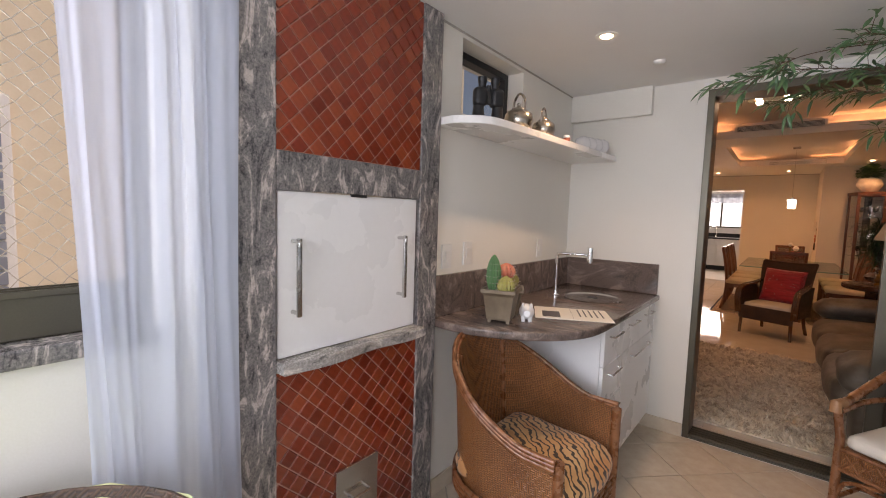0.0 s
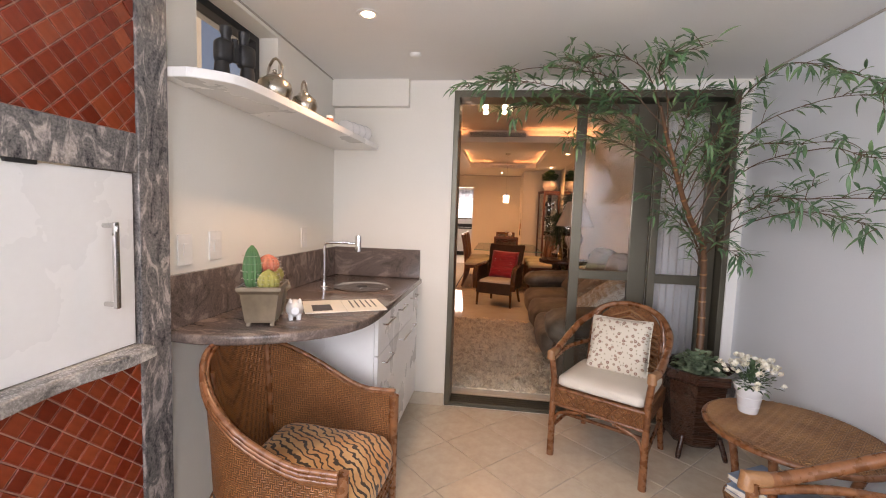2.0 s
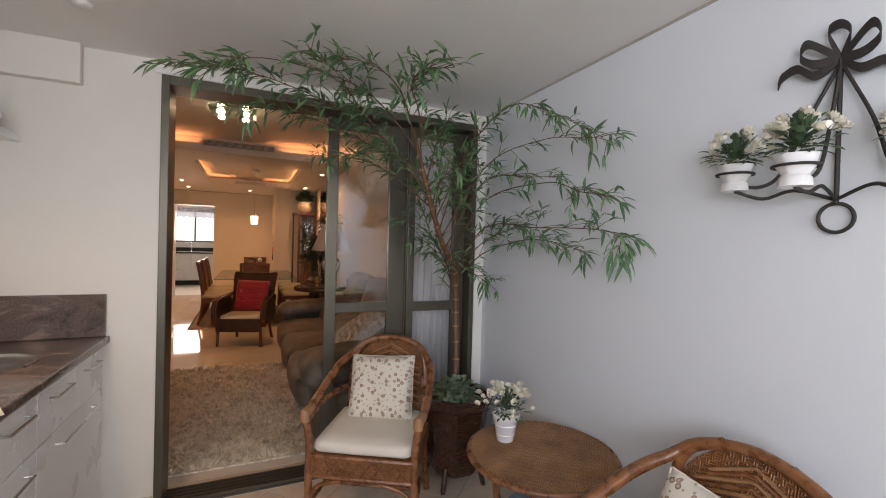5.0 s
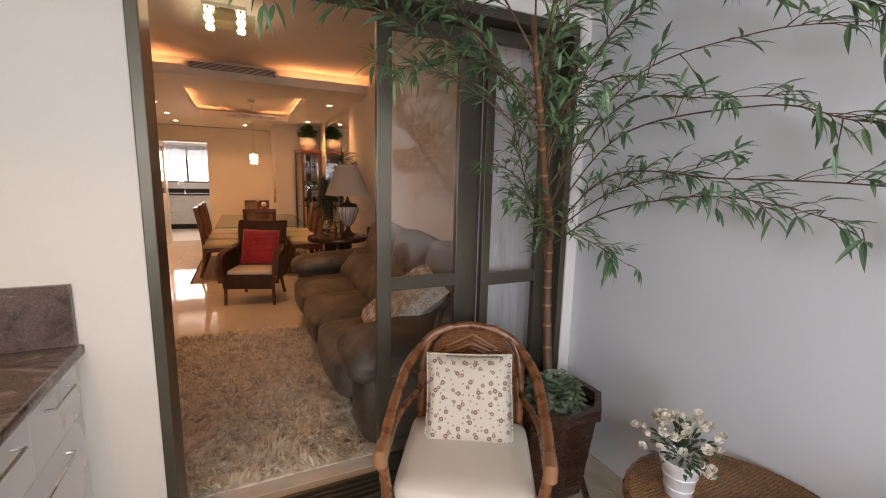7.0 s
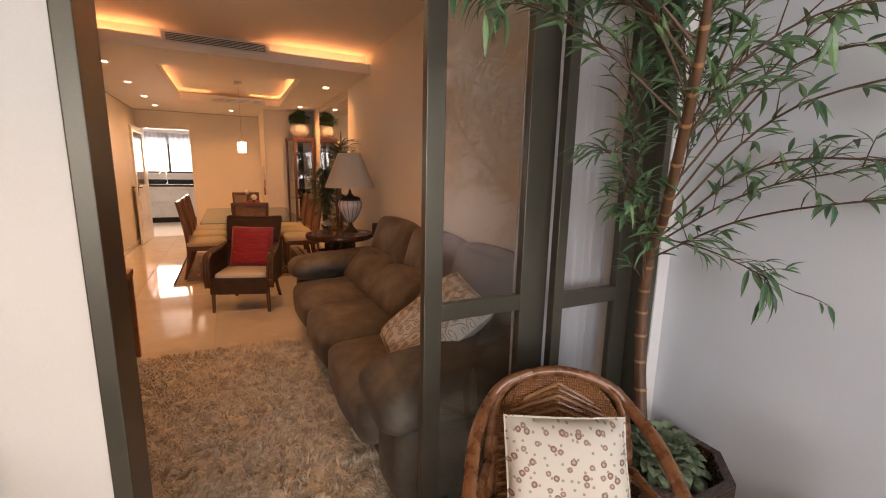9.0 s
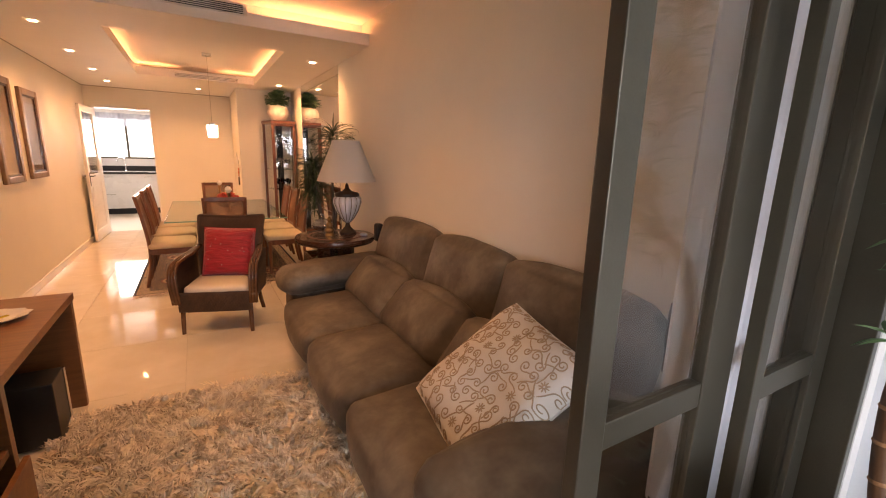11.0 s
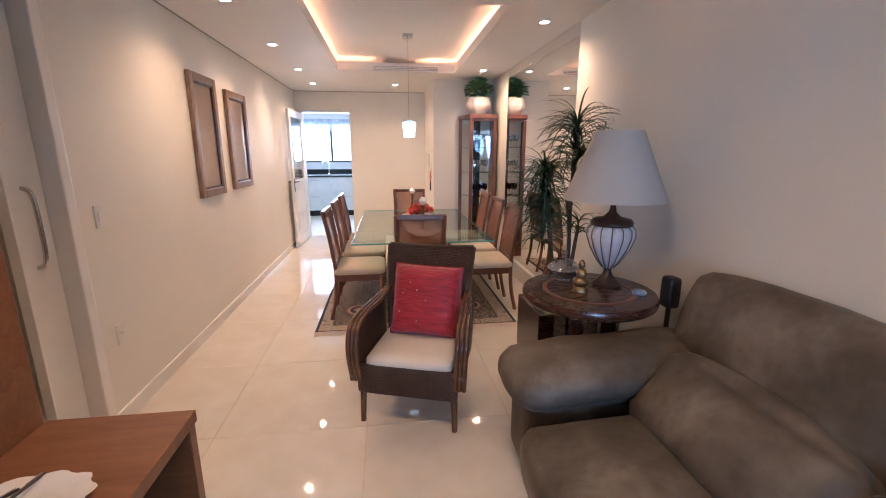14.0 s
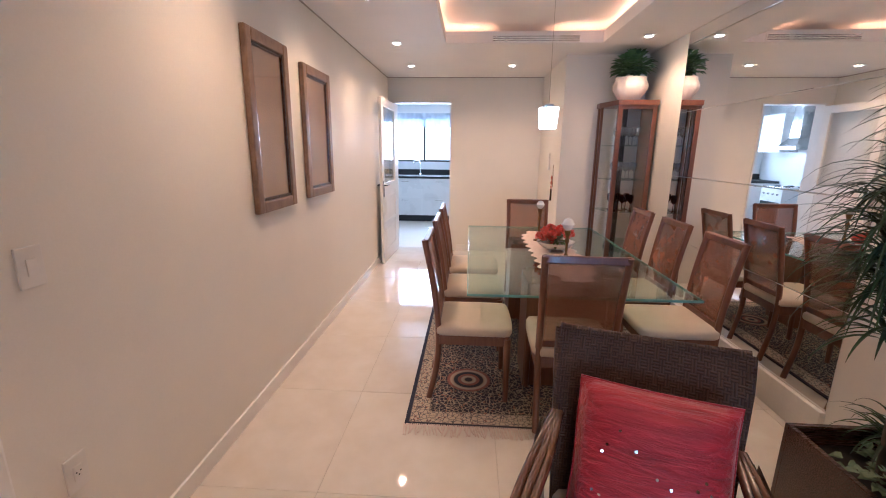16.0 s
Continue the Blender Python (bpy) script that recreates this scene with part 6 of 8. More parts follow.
# ---- living room ----
def sofa(m):
    """Three-seat sofa with double back cushions. Local x runs out from the wall, y along it."""
    s = thing("sofa", "long brown velvet three-seat sofa against the wall", "sofa", m)
    part("base", soft_box(0.78, 2.50, 0.24, 0.04, 0.0, 9, 0.004, 1, None, pose(0.50, 0, 0.17)), M_VELVET, s, "", True)
    for sx in (0.16, 0.82):
        for y in (-1.15, 1.15):
            part("foot", lathe([(0.02, 0.0), (0.028, 0.05), (0.03, 0.06)], None, 12, (sx, y, 0)), M_DARKWOOD, s, "", True)
    for k, (y, wy) in enumerate(((-0.680, 0.74), (0.05, 0.73), (0.79, 0.76))):
        part("seat_cushion", soft_box(0.76, wy, 0.23, 0.056, 0.040, 14, 0.008, 2 + k, None, pose(0.61, y, 0.318, 0, 1.5, 0)), M_VELVET, s, "", True)
        part("lower_back_cushion", soft_box(0.17, wy - 0.01, 0.34, 0.052, 0.050, 14, 0.008, 6 + k, None, pose(0.392, y - 0.02, 0.532, 0, -40, 0)), M_VELVET, s, "", True)
        uy, uw = ((-0.83, 0.90), (0.008, 0.785), (0.80, 0.83))[k]
        part("upper_back_cushion", soft_box(0.14, uw - 0.01, 0.44, 0.046, 0.044, 14, 0.008, 9 + k, None, pose(0.118, uy, 0.738, 0, -16, 0)), M_VELVET, s, "", True)
    for sg in (-1, 1):
        arm = part("arm", soft_box(0.86, 0.33, 0.42, 0.08, 0.008, 9, 0.006, 13 + sg, None, pose(0.49, sg * 1.275, 0.25)), M_VELVET, s, "", True)
        part("arm_pad", soft_box(0.92, 0.42, 0.19, 0.092, 0.020, 12, 0.016, 15 + sg, None, pose(0.53, sg * 1.26, 0.530, sg * -5, 4, 0)), M_VELVET, arm, "rounded padded arm top", True)
    return s


def leaning(c, along, up):
    """A pose whose x runs along one edge and whose y climbs the slope."""
    x = Vector(along).normalized()
    y = Vector(up) - x * Vector(up).dot(x)
    y.normalize()
    z = x.cross(y)
    return Matrix.Translation(c) @ Matrix((x, y, z)).transposed().to_4x4()


sofa(pose(1.95, 5.215, 0, 0, 0, 180))
sp = square_pillow("throw_pillow", "pale linen throw pillow with beige scroll embroidery on the sofa", M_SCROLL, leaning((1.41, 4.315, 0.635), (-0.10, -0.60, -0.05), (0.423, -0.05, 0.333)), 0.575, 0.15, 4)

def on_puff(u, v, size, thick, lift=0.001):
    """A point on the pillow's upper face, by a ray straight down on its cover."""
    hit = PILLOW_TREE.ray_cast(Vector((u, v, 1.0)), Vector((0, 0, -1)))
    return (hit[0] + Vector((0, 0, lift))) if hit[0] else None


cover = [c for c in sp.children if c.name.startswith("cover")][0]
PILLOW_TREE = bvhtree.BVHTree.FromPolygons([v.co for v in cover.data.vertices], [tuple(q.vertices) for q in cover.data.polygons])
rnd = random.Random(17)
bm = bmesh.new()
for gi in range(11):
    for gj in range(11):
        cx, cy = -0.265 + 0.053 * gi + rnd.uniform(-0.011, 0.011), -0.265 + 0.053 * gj + rnd.uniform(-0.011, 0.011)
        a0, turn = rnd.uniform(0, 6.28), rnd.choice((-1, 1))
        lines = []
        if (gi * 5 + gj * 3) % 11 == 0:
            for k in range(9):
                a = a0 + k * 0.698
                lines.append([(cx + r * math.cos(a), cy + r * math.sin(a)) for r in (0.004, 0.012, 0.020)])
        else:
            R = rnd.uniform(0.016, 0.023)
            lines.append([(cx + R * (1 - 0.78 * t) * math.cos(a0 + turn * 8.5 * t), cy + R * (1 - 0.78 * t) * math.sin(a0 + turn * 8.5 * t)) for t in [i / 22 for i in range(23)]])
            sx, sy = lines[0][0]
            tx, ty = turn * math.sin(a0), -turn * math.cos(a0)
            lines.append([(sx + tx * q + math.cos(a0) * 6.0 * q * q, sy + ty * q + math.sin(a0) * 6.0 * q * q) for q in (0.0, 0.012, 0.024, 0.036, 0.050)])
        for ln in lines:
            run = [p for p in [on_puff(u, v, 0.57, 0.15) for u, v in ln if abs(u) < 0.285 and abs(v) < 0.285] if p]
            if len(run) > 2:
                tube(run, [0.0027] * (len(run) - 1) + [0.0018], bm, 5)
tagged(part("embroidery", bm, M_THREAD, sp, "beige scroll embroidery"), kind="stuff")

# shaggy rug
RX0, RX1, RY0, RY1 = -0.27, 1.10, 3.80, 5.93
rug = thing("shaggy_rug", "thick cream and grey shaggy rug on the tiles", "rug")
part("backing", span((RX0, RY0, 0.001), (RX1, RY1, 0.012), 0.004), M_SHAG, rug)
rs = np.random.RandomState(3)
N = 17000
base = np.stack([rs.uniform(RX0 + 0.005, RX1 - 0.005, N), rs.uniform(RY0 + 0.005, RY1 - 0.005, N), np.full(N, 0.010)], 1)
tuft = np.stack([rs.uniform(RX0 + 0.02, RX1 - 0.02, 2300), rs.uniform(RY0 + 0.02, RY1 - 0.02, 2300), np.full(2300, 0.010)], 1)
member = rs.randint(0, 2300, N)
half = N * 3 // 4
base[:half, :2] = tuft[member[:half], :2] + rs.normal(0, 0.010, (half, 2))
base[:, 0], base[:, 1] = np.clip(base[:, 0], RX0 + 0.005, RX1 - 0.005), np.clip(base[:, 1], RY0 + 0.005, RY1 - 0.005)
lean = rs.normal(0, 0.012, (N, 2)) + rs.normal(0, 0.020, (2300, 2))[member]
field = np.stack([np.sin(base[:, 0] * 11 + 2 * np.sin(base[:, 1] * 7)), np.cos(base[:, 1] * 10 + 2 * np.sin(base[:, 0] * 8))], 1) * 0.016
lean = lean + field
hgt = rs.uniform(0.012, 0.030, N)
hgt[:half] = rs.uniform(0.026, 0.056, 2300)[member[:half]] + rs.uniform(-0.008, 0.006, half)
ang = rs.uniform(0, 2 * np.pi, N)
verts = np.zeros((N, 7, 3))
for k in range(3):
    a = ang + k * 2 * np.pi / 3
    off = np.stack([np.cos(a), np.sin(a), np.zeros(N)], 1)
    verts[:, k] = base + off * 0.0062
    verts[:, 3 + k] = base + np.concatenate([lean * 0.55, (hgt * 0.75)[:, None]], 1) + off * 0.0055
verts[:, 6] = base + np.concatenate([lean * 1.35, hgt[:, None] * 0.95], 1)
faces = []
for q in range(N):
    o = 7 * q
    for k in range(3):
        j = (k + 1) % 3
        faces.append((o + k, o + j, o + 3 + j, o + 3 + k))
        faces.append((o + 3 + k, o + 3 + j, o + 6))
me = bpy.data.meshes.new("tufted_top")
me.from_pydata(verts.reshape(-1, 3).tolist(), [], faces)
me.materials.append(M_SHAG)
pile = new("tufted_top", me)
pile.parent = rug
tagged(pile, kind="stuff")

# television console with a tall wooden back panel
con = thing("tv_console", "brown wooden television console with open shelves", "console", pose(-0.17, 6.12, 0))
part("top", span((-0.428, -1.75, 0.635), (0.0, 0.0, 0.675), 0.003), M_CONSOLE, con)
part("side", span((-0.425, -0.045, 0.0), (-0.006, -0.005, 0.634), 0.003), M_CONSOLE, con)
part("side", span((-0.425, -1.745, 0.0), (-0.006, -1.705, 0.634), 0.003), M_CONSOLE, con)
part("divider", span((-0.425, -0.92, 0.03), (-0.05, -0.88, 0.634), 0.002), M_CONSOLE, con)
part("shelf", span((-0.425, -1.70, 0.30), (-0.06, -0.92, 0.33), 0.002), M_CONSOLE, con)
part("drawer", span((-0.02, -1.70, 0.04), (0.0, -0.93, 0.29), 0.003), M_CONSOLE, con)
part("back", span((-0.428, -1.75, 0.02), (-0.412, 0.0, 0.634)), M_DARKWOOD, con)
pan = thing("wall_panel", "tall wooden television panel behind the console", "panel", pose(-0.60, 6.13, 0))
part("panel", span((-0.035, -2.35, 0.0), (0.0, -0.02, 2.35), 0.004), M_CONSOLE, pan)
part("side", span((-0.40, -0.05, 0.0), (-0.035, -0.02, 2.35), 0.004), M_CONSOLE, pan)
sw = thing("subwoofer", "black subwoofer box with a silver edge under the console", "speaker", pose(-0.36, 5.80, 0.0))
part("box", box((0, 0, 0.175), (0.30, 0.20, 0.33), 0.006), M_BLACK, sw)
part("trim", box((0.152, 0.09, 0.175), (0.012, 0.022, 0.33), 0.004), M_STEEL, sw, "silver edge strip")
for a in (-0.12, 0.12):
    for b in (-0.08, 0.08):
        part("foot", lathe([(0.014, 0), (0.014, 0.012)], None, 10, (a, b, 0)), M_BLACK, sw)
pl = thing("plate", "white scalloped plate holding pens and small things on the console", "plate", pose(-0.42, 5.72, 0.6755, 0, 0, 20))
bm = bmesh.new()
rows = []
for r, z in ((0.0005, 0.004), (0.07, 0.004), (0.085, 0.010), (0.115, 0.022), (0.117, 0.025), (0.085, 0.015), (0.07, 0.0), (0.0005, 0.0)):
    rows.append([(1.5 * r * (1 + (0.04 * math.cos(12 * a) if r > 0.1 else 0)) * math.cos(a), r * (1 + (0.04 * math.cos(12 * a) if r > 0.1 else 0)) * math.sin(a), z) for a in [2 * math.pi * i / 60 for i in range(60)]])
part("dish", rings(rows[::-1], bm), M_PORCELAIN, pl, "", True)
M_YELLOW = mottled("yellow_plastic", (0.65, 0.50, 0.03), (0.72, 0.56, 0.06), 8, 0.35)
for k, (x, y, a, mt) in enumerate(((0.03, -0.03, 25, M_YELLOW), (-0.04, 0.03, 40, M_BLACK), (-0.06, 0.0, 15, M_BLUEPAPER), (0.02, 0.04, 60, M_INK))):
    pen = thing("pen", "small pen lying in the scalloped plate", "pen", pose(-0.42, 5.72, 0.694, 0, 0, 20) @ pose(x, y, 0.004 * k, 0, 0, a), "pens in the plate")
    part("barrel", moved(lathe([(0.001, -0.075), (0.004, -0.062), (0.0045, 0.06), (0.003, 0.075)], None, 8), pose(0, 0, 0, 0, 90, 0)), mt, pen)
    part("clip", box((0.05, 0, 0.006), (0.04, 0.002, 0.0015)), M_STEEL, pen)

# ceiling lamp with four spots
cl = thing("ceiling_lamp", "square glass ceiling lamp with four lit spots", "ceiling light", pose(0.46, 5.72, LZ))
part("base", box((0, 0, -0.016), (0.30, 0.30, 0.03), 0.004), M_STEEL, cl)
part("plate", box((0, 0, -0.075), (0.42, 0.42, 0.008), 0.002), M_TABLEGLASS, cl, "clear glass plate").visible_shadow = False
for a in (-1, 1):
    for b in (-1, 1):
        part("post", tube([(a * 0.11, b * 0.11, -0.03), (a * 0.11, b * 0.11, -0.09)], 0.008, None, 8), M_STEEL, cl)
        part("bulb", lathe([(0.0, -0.125), (0.026, -0.122), (0.032, -0.10), (0.02, -0.085), (0.0, -0.085)], None, 16, (a * 0.11, b * 0.11, 0)), M_BULB, cl, "lit spot bulb", True)

# round end table and what stands on it
et = thing("end_table", "round dark-stained wooden end table with an inlaid top", "table", pose(1.52, 6.885, 0))
part("tabletop", lathe([(0.0, 0.70), (0.335, 0.70), (0.347, 0.71), (0.350, 0.735), (0.342, 0.752), (0.0, 0.755)], None, 48), M_DARKWOOD, et, "", True)
part("inlay", rings([[(r * math.cos(a), r * math.sin(a), z) for a in [2 * math.pi * i / 48 for i in range(48)]] for r, z in ((0.218, 0.7546), (0.220, 0.7556), (0.240, 0.7556), (0.242, 0.7540))], None, True, False), M_MIDWOOD, et, "lighter inlaid ring", True)
for k in range(4):
    a = math.pi / 4 + k * math.pi / 2
    part("leg", box((0.13 * math.cos(a), 0.13 * math.sin(a), 0.375), (0.075, 0.075, 0.65), 0.006, None, Matrix.Rotation(a, 3, "Z")), M_DARKWOOD, et)
part("foot_plate", lathe([(0.0, 0.0), (0.23, 0.0), (0.235, 0.02), (0.21, 0.045), (0.0, 0.05)], None, 36), M_DARKWOOD, et, "", True)
tl = thing("table_lamp", "table lamp with ribbed glass body and pale cone shade", "lamp", pose(1.655, 6.945, 0.7555))
part("foot", lathe([(0.0, 0.0), (0.078, 0.0), (0.078, 0.012), (0.055, 0.03), (0.028, 0.06), (0.018, 0.085), (0.024, 0.10), (0.0, 0.10)], None, 28), M_BRONZE, tl, "dark bronze foot", True)
part("body", lathe([(0.0, 0.098), (0.028, 0.10), (0.06, 0.14), (0.10, 0.21), (0.125, 0.28), (0.122, 0.32), (0.10, 0.345), (0.0, 0.345)], None, 96, (0, 0, 0), 0.03, 14), M_BEAD, tl, "white ribbed glass", True)
for k in range(14):
    a = 2 * math.pi * (k + 0.5) / 14
    part("rib", tube([(r * math.cos(a), r * math.sin(a), z) for r, z in ((0.03, 0.102), (0.062, 0.14), (0.102, 0.21), (0.127, 0.28), (0.124, 0.32), (0.10, 0.345))], 0.0032, None, 6), M_PEWTERPOT, tl, "dark beaded rib", True)
part("cap", lathe([(0.108, 0.338), (0.112, 0.352), (0.10, 0.372), (0.045, 0.385), (0.02, 0.41), (0.012, 0.45), (0.0, 0.45)], None, 28), M_BRONZE, tl, "dark bronze cap", True)
part("stem", tube([(0, 0, 0.44), (0, 0, 0.80)], 0.006, None, 8), M_BRONZE, tl)
bm = bmesh.new()
rows = [[(r * math.cos(a), r * math.sin(a), z) for a in [2 * math.pi * i / 48 for i in range(48)]] for r, z in ((0.262, 0.475), (0.118, 0.830), (0.115, 0.830), (0.259, 0.475))]
rings(rows, bm, True, False)
part("shade", bm, M_SHADE, tl, "off-white linen cone shade", True)
for k in range(3):
    a = 2 * math.pi * k / 3
    part("spoke", tube([(0, 0, 0.79), (0.116 * math.cos(a), 0.116 * math.sin(a), 0.82)], 0.003, None, 5), M_BRONZE, tl)
cb = thing("crystal_bowl", "cut-crystal lidded bowl on the end table", "bowl", pose(1.46, 7.08, 0.7555))
part("bowl", lathe([(0.0, 0.0), (0.045, 0.0), (0.04, 0.01), (0.075, 0.03), (0.095, 0.065), (0.09, 0.065), (0.07, 0.034), (0.0, 0.016)], None, 48, (0, 0, 0), 0.05, 16), M_CRYSTAL, cb, "", True)
part("lid", lathe([(0.096, 0.066), (0.085, 0.085), (0.05, 0.115), (0.014, 0.128), (0.012, 0.14), (0.022, 0.155), (0.014, 0.172), (0.0, 0.175)], None, 48, (0, 0, 0), 0.05, 16), M_CRYSTAL, cb, "", True)
fg = thing("figurine", "small aged brass seated figurine on the end table", "figurine", pose(1.465, 6.865, 0.7555, 0, 0, 20))
part("figurine", lathe([(0.0, 0.0), (0.042, 0.0), (0.040, 0.02), (0.030, 0.028), (0.045, 0.045), (0.044, 0.06), (0.026, 0.075), (0.030, 0.095), (0.024, 0.115), (0.012, 0.122), (0.019, 0.138), (0.017, 0.155), (0.006, 0.168), (0.0, 0.172)], None, 20, (0, 0, 0), 0.08, 4), M_BRASS, fg, "", True)
gd = thing("gadget", "small pale blue plastic puck on the end table", "device", pose(1.75, 6.78, 0.7555))
part("puck", lathe([(0.0, 0.0), (0.035, 0.0), (0.037, 0.008), (0.028, 0.018), (0.0, 0.02)], None, 20), M_BLUEPAPER, gd, "", True)


def stand_speaker(x, y, label):
    sp = thing("speaker", label, "speaker", pose(x, y, 0), "stand speakers")
    part("foot_plate", lathe([(0.0, 0.0), (0.10, 0.0), (0.10, 0.012), (0.02, 0.022), (0.0, 0.022)], None, 24), M_BLACK, sp, "", True)
    part("pole", tube([(0, 0, 0.02), (0, 0, 0.72)], 0.012, None, 10), M_BLACK, sp)
    part("cabinet", soft_box(0.07, 0.08, 0.16, 0.018, 0.0, 5, 0.0, 0, None, pose(0, 0, 0.79)), M_BLACK, sp, "black satellite speaker", True)


stand_speaker(1.86, 6.69, "black satellite speaker on a pole behind the sofa arm")
ws = thing("speaker", "black satellite speaker on a wall bracket behind the sofa arm", "speaker", pose(1.969, 3.93, 0.865))
part("bracket", span((-0.03, -0.02, -0.03), (0.0, 0.02, 0.03), 0.003), M_BLACK, ws)
part("cabinet", soft_box(0.075, 0.085, 0.27, 0.018, 0.0, 5, 0.0, 0, None, pose(-0.066, 0, 0.0)), M_BLACK, ws, "black satellite speaker", True)

# ---- dark wicker armchair with a red pillow; it faces -y ----
def wicker_armchair(m):
    c = thing("wicker_armchair", "dark brown wicker armchair with round pole arms", "chair", m)
    w, d = 0.265, 0.26
    for sx in (-1, 1):
        part("front_leg", tube([(sx * w * 1.03, -d + 0.01, 0), (sx * w * 1.0, -d + 0.02, 0.28)], [0.016, 0.021], None, 10), M_POLE_DARK, c, "", True)
        part("back_leg", tube(curve([(sx * w * 0.92, d + 0.09, 0), (sx * w * 0.86, d + 0.03, 0.16), (sx * w * 0.84, d, 0.32)], 4), 0.019, None, 10), M_POLE_DARK, c, "", True)
        for k in range(3):
            o = 0.024 * (k - 1)
            arm = curve([(sx * (w + 0.035 + o), -d - 0.005, 0.26), (sx * (w + 0.045 + o), -d - 0.025, 0.44), (sx * (w + 0.045 + o), -d + 0.02, 0.565), (sx * (w + 0.035 + o), -d + 0.16, 0.605), (sx * (w + 0.02 + o), 0.06, 0.615), (sx * (w + o * 0.4), d, 0.645)], 6)
            part("arm_pole", tube(arm, 0.0135, None, 8), M_POLE_DARK, c, "polished rattan pole", True)
        rows = []
        for k in range(7):
            t = k / 6
            rows.append([(sx * (w + 0.02 + 0.02 * t), -d + 0.0 + (2 * d) * j / 8, 0.26 + (0.335 + (0.03 if j > 5 else 0)) * t * (0.90 if j == 0 else 1)) for j in range(9)])
        bm = rings(rows, None, False, False)
        rings([[(x + sx * 0.012, y, z) for x, y, z in r] for r in rows], bm, False, False)
        part("side_panel", bm, M_WICKER_DARK, c, "", True)
    part("front_apron", soft_box(2 * w + 0.05, 0.035, 0.17, 0.012, 0.0, 5, 0.0, 0, None, pose(0, -d, 0.275)), M_WICKER_DARK, c, "", True)
    part("seat", span((-w, -d + 0.018, 0.29), (w, d, 0.325), 0.006), M_WICKER_DARK, c)
    rows = []
    for k in range(13):
        t = k / 12
        half = 0.245 + 0.042 * t
        curl = 0.03 * max(0, t - 0.85) / 0.15
        rows.append([(half * (2 * j / 12 - 1), d - 0.02 + 0.12 * t + curl - 0.05 * (2 * j / 12 - 1) ** 2 * (1 - t * 0.5), 0.30 + 0.60 * t - 0.015 * (1 - (2 * j / 12 - 1) ** 2) * t) for j in range(13)])
    bm = rings(rows, None, False, False)
    rings([[(x, y + 0.028, z) for x, y, z in r] for r in rows], bm, False, False)
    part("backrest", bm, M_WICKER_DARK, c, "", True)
    top = [Vector(p) + Vector((0, 0.014, 0)) for p in rows[-1]]
    part("top_roll", tube(top, 0.019, None, 8), M_WICKER_DARK, c, "", True)
    for j in (0, -1):
        part("edge_roll", tube([Vector(r[j]) + Vector((0, 0.014, 0)) for r in rows], 0.017, None, 8), M_WICKER_DARK, c, "", True)
    part("seat_cushion", soft_box(0.50, 0.49, 0.075, 0.034, 0.006, 9, 0.003, 2, None, pose(0, -0.015, 0.365)), M_CREAM, c, "cream seat cushion", True)


MA = pose(0.612, 7.125, 0, 0, 0, -18.5) @ Matrix.Diagonal((0.955, 0.97, 0.985, 1))
wicker_armchair(MA)
rp = square_pillow("throw_pillow", "red gathered satin throw pillow with sequins on the armchair", M_RED, MA @ pose(0.02, 0.150, 0.604, 72, 2, 1), 0.44, 0.17, 2)
rnd = random.Random(8)
for k in range(16):
    sq = part("sequin", lathe([(0.0, 0.0), (0.0045, 0.0), (0.0045, 0.001), (0.0, 0.001)], None, 8), M_CHROME, rp)
    u, v = rnd.uniform(-0.16, 0.16), rnd.uniform(-0.16, 0.16)
    e = max(0.0, (1 - (u / 0.205) ** 4) * (1 - (v / 0.205) ** 4)) ** 0.42
    sq.matrix_basis = pose(u, v, 0.085 * e + 0.004, rnd.uniform(-25, 25), rnd.uniform(-25, 25), 0)

# planter with dracaena
pb = thing("planter", "square dark wooden planter box holding a tall dracaena", "planter", pose(1.63, 7.52, 0))
for a, b in (((-0.22, -0.22), (0.22, -0.20)), ((-0.22, 0.20), (0.22, 0.22)), ((-0.22, -0.20), (-0.20, 0.20)), ((0.20, -0.20), (0.22, 0.20))):
    part("side_board", span((a[0], a[1], 0.05), (b[0], b[1], 0.44), 0.002), M_DARKWOOD, pb)
part("soil", span((-0.20, -0.20, 0.05), (0.20, 0.20, 0.36)), M_BLACK, pb, "dark soil")
for a in (-0.17, 0.17):
    for b in (-0.17, 0.17):
        part("caster", box((a, b, 0.025), (0.04, 0.04, 0.05), 0.008), M_BLACK, pb)
part("moss", leaf_spray((0, 0, 0.33), 0.17, 260, 6, 0.05, 0.022, 0.6, -0.2), M_MOSS, pb, "green moss and stones")
dr = thing("dracaena", "tall dracaena with drooping strap leaves in the planter", "plant", pose(1.63, 7.52, 0.36))


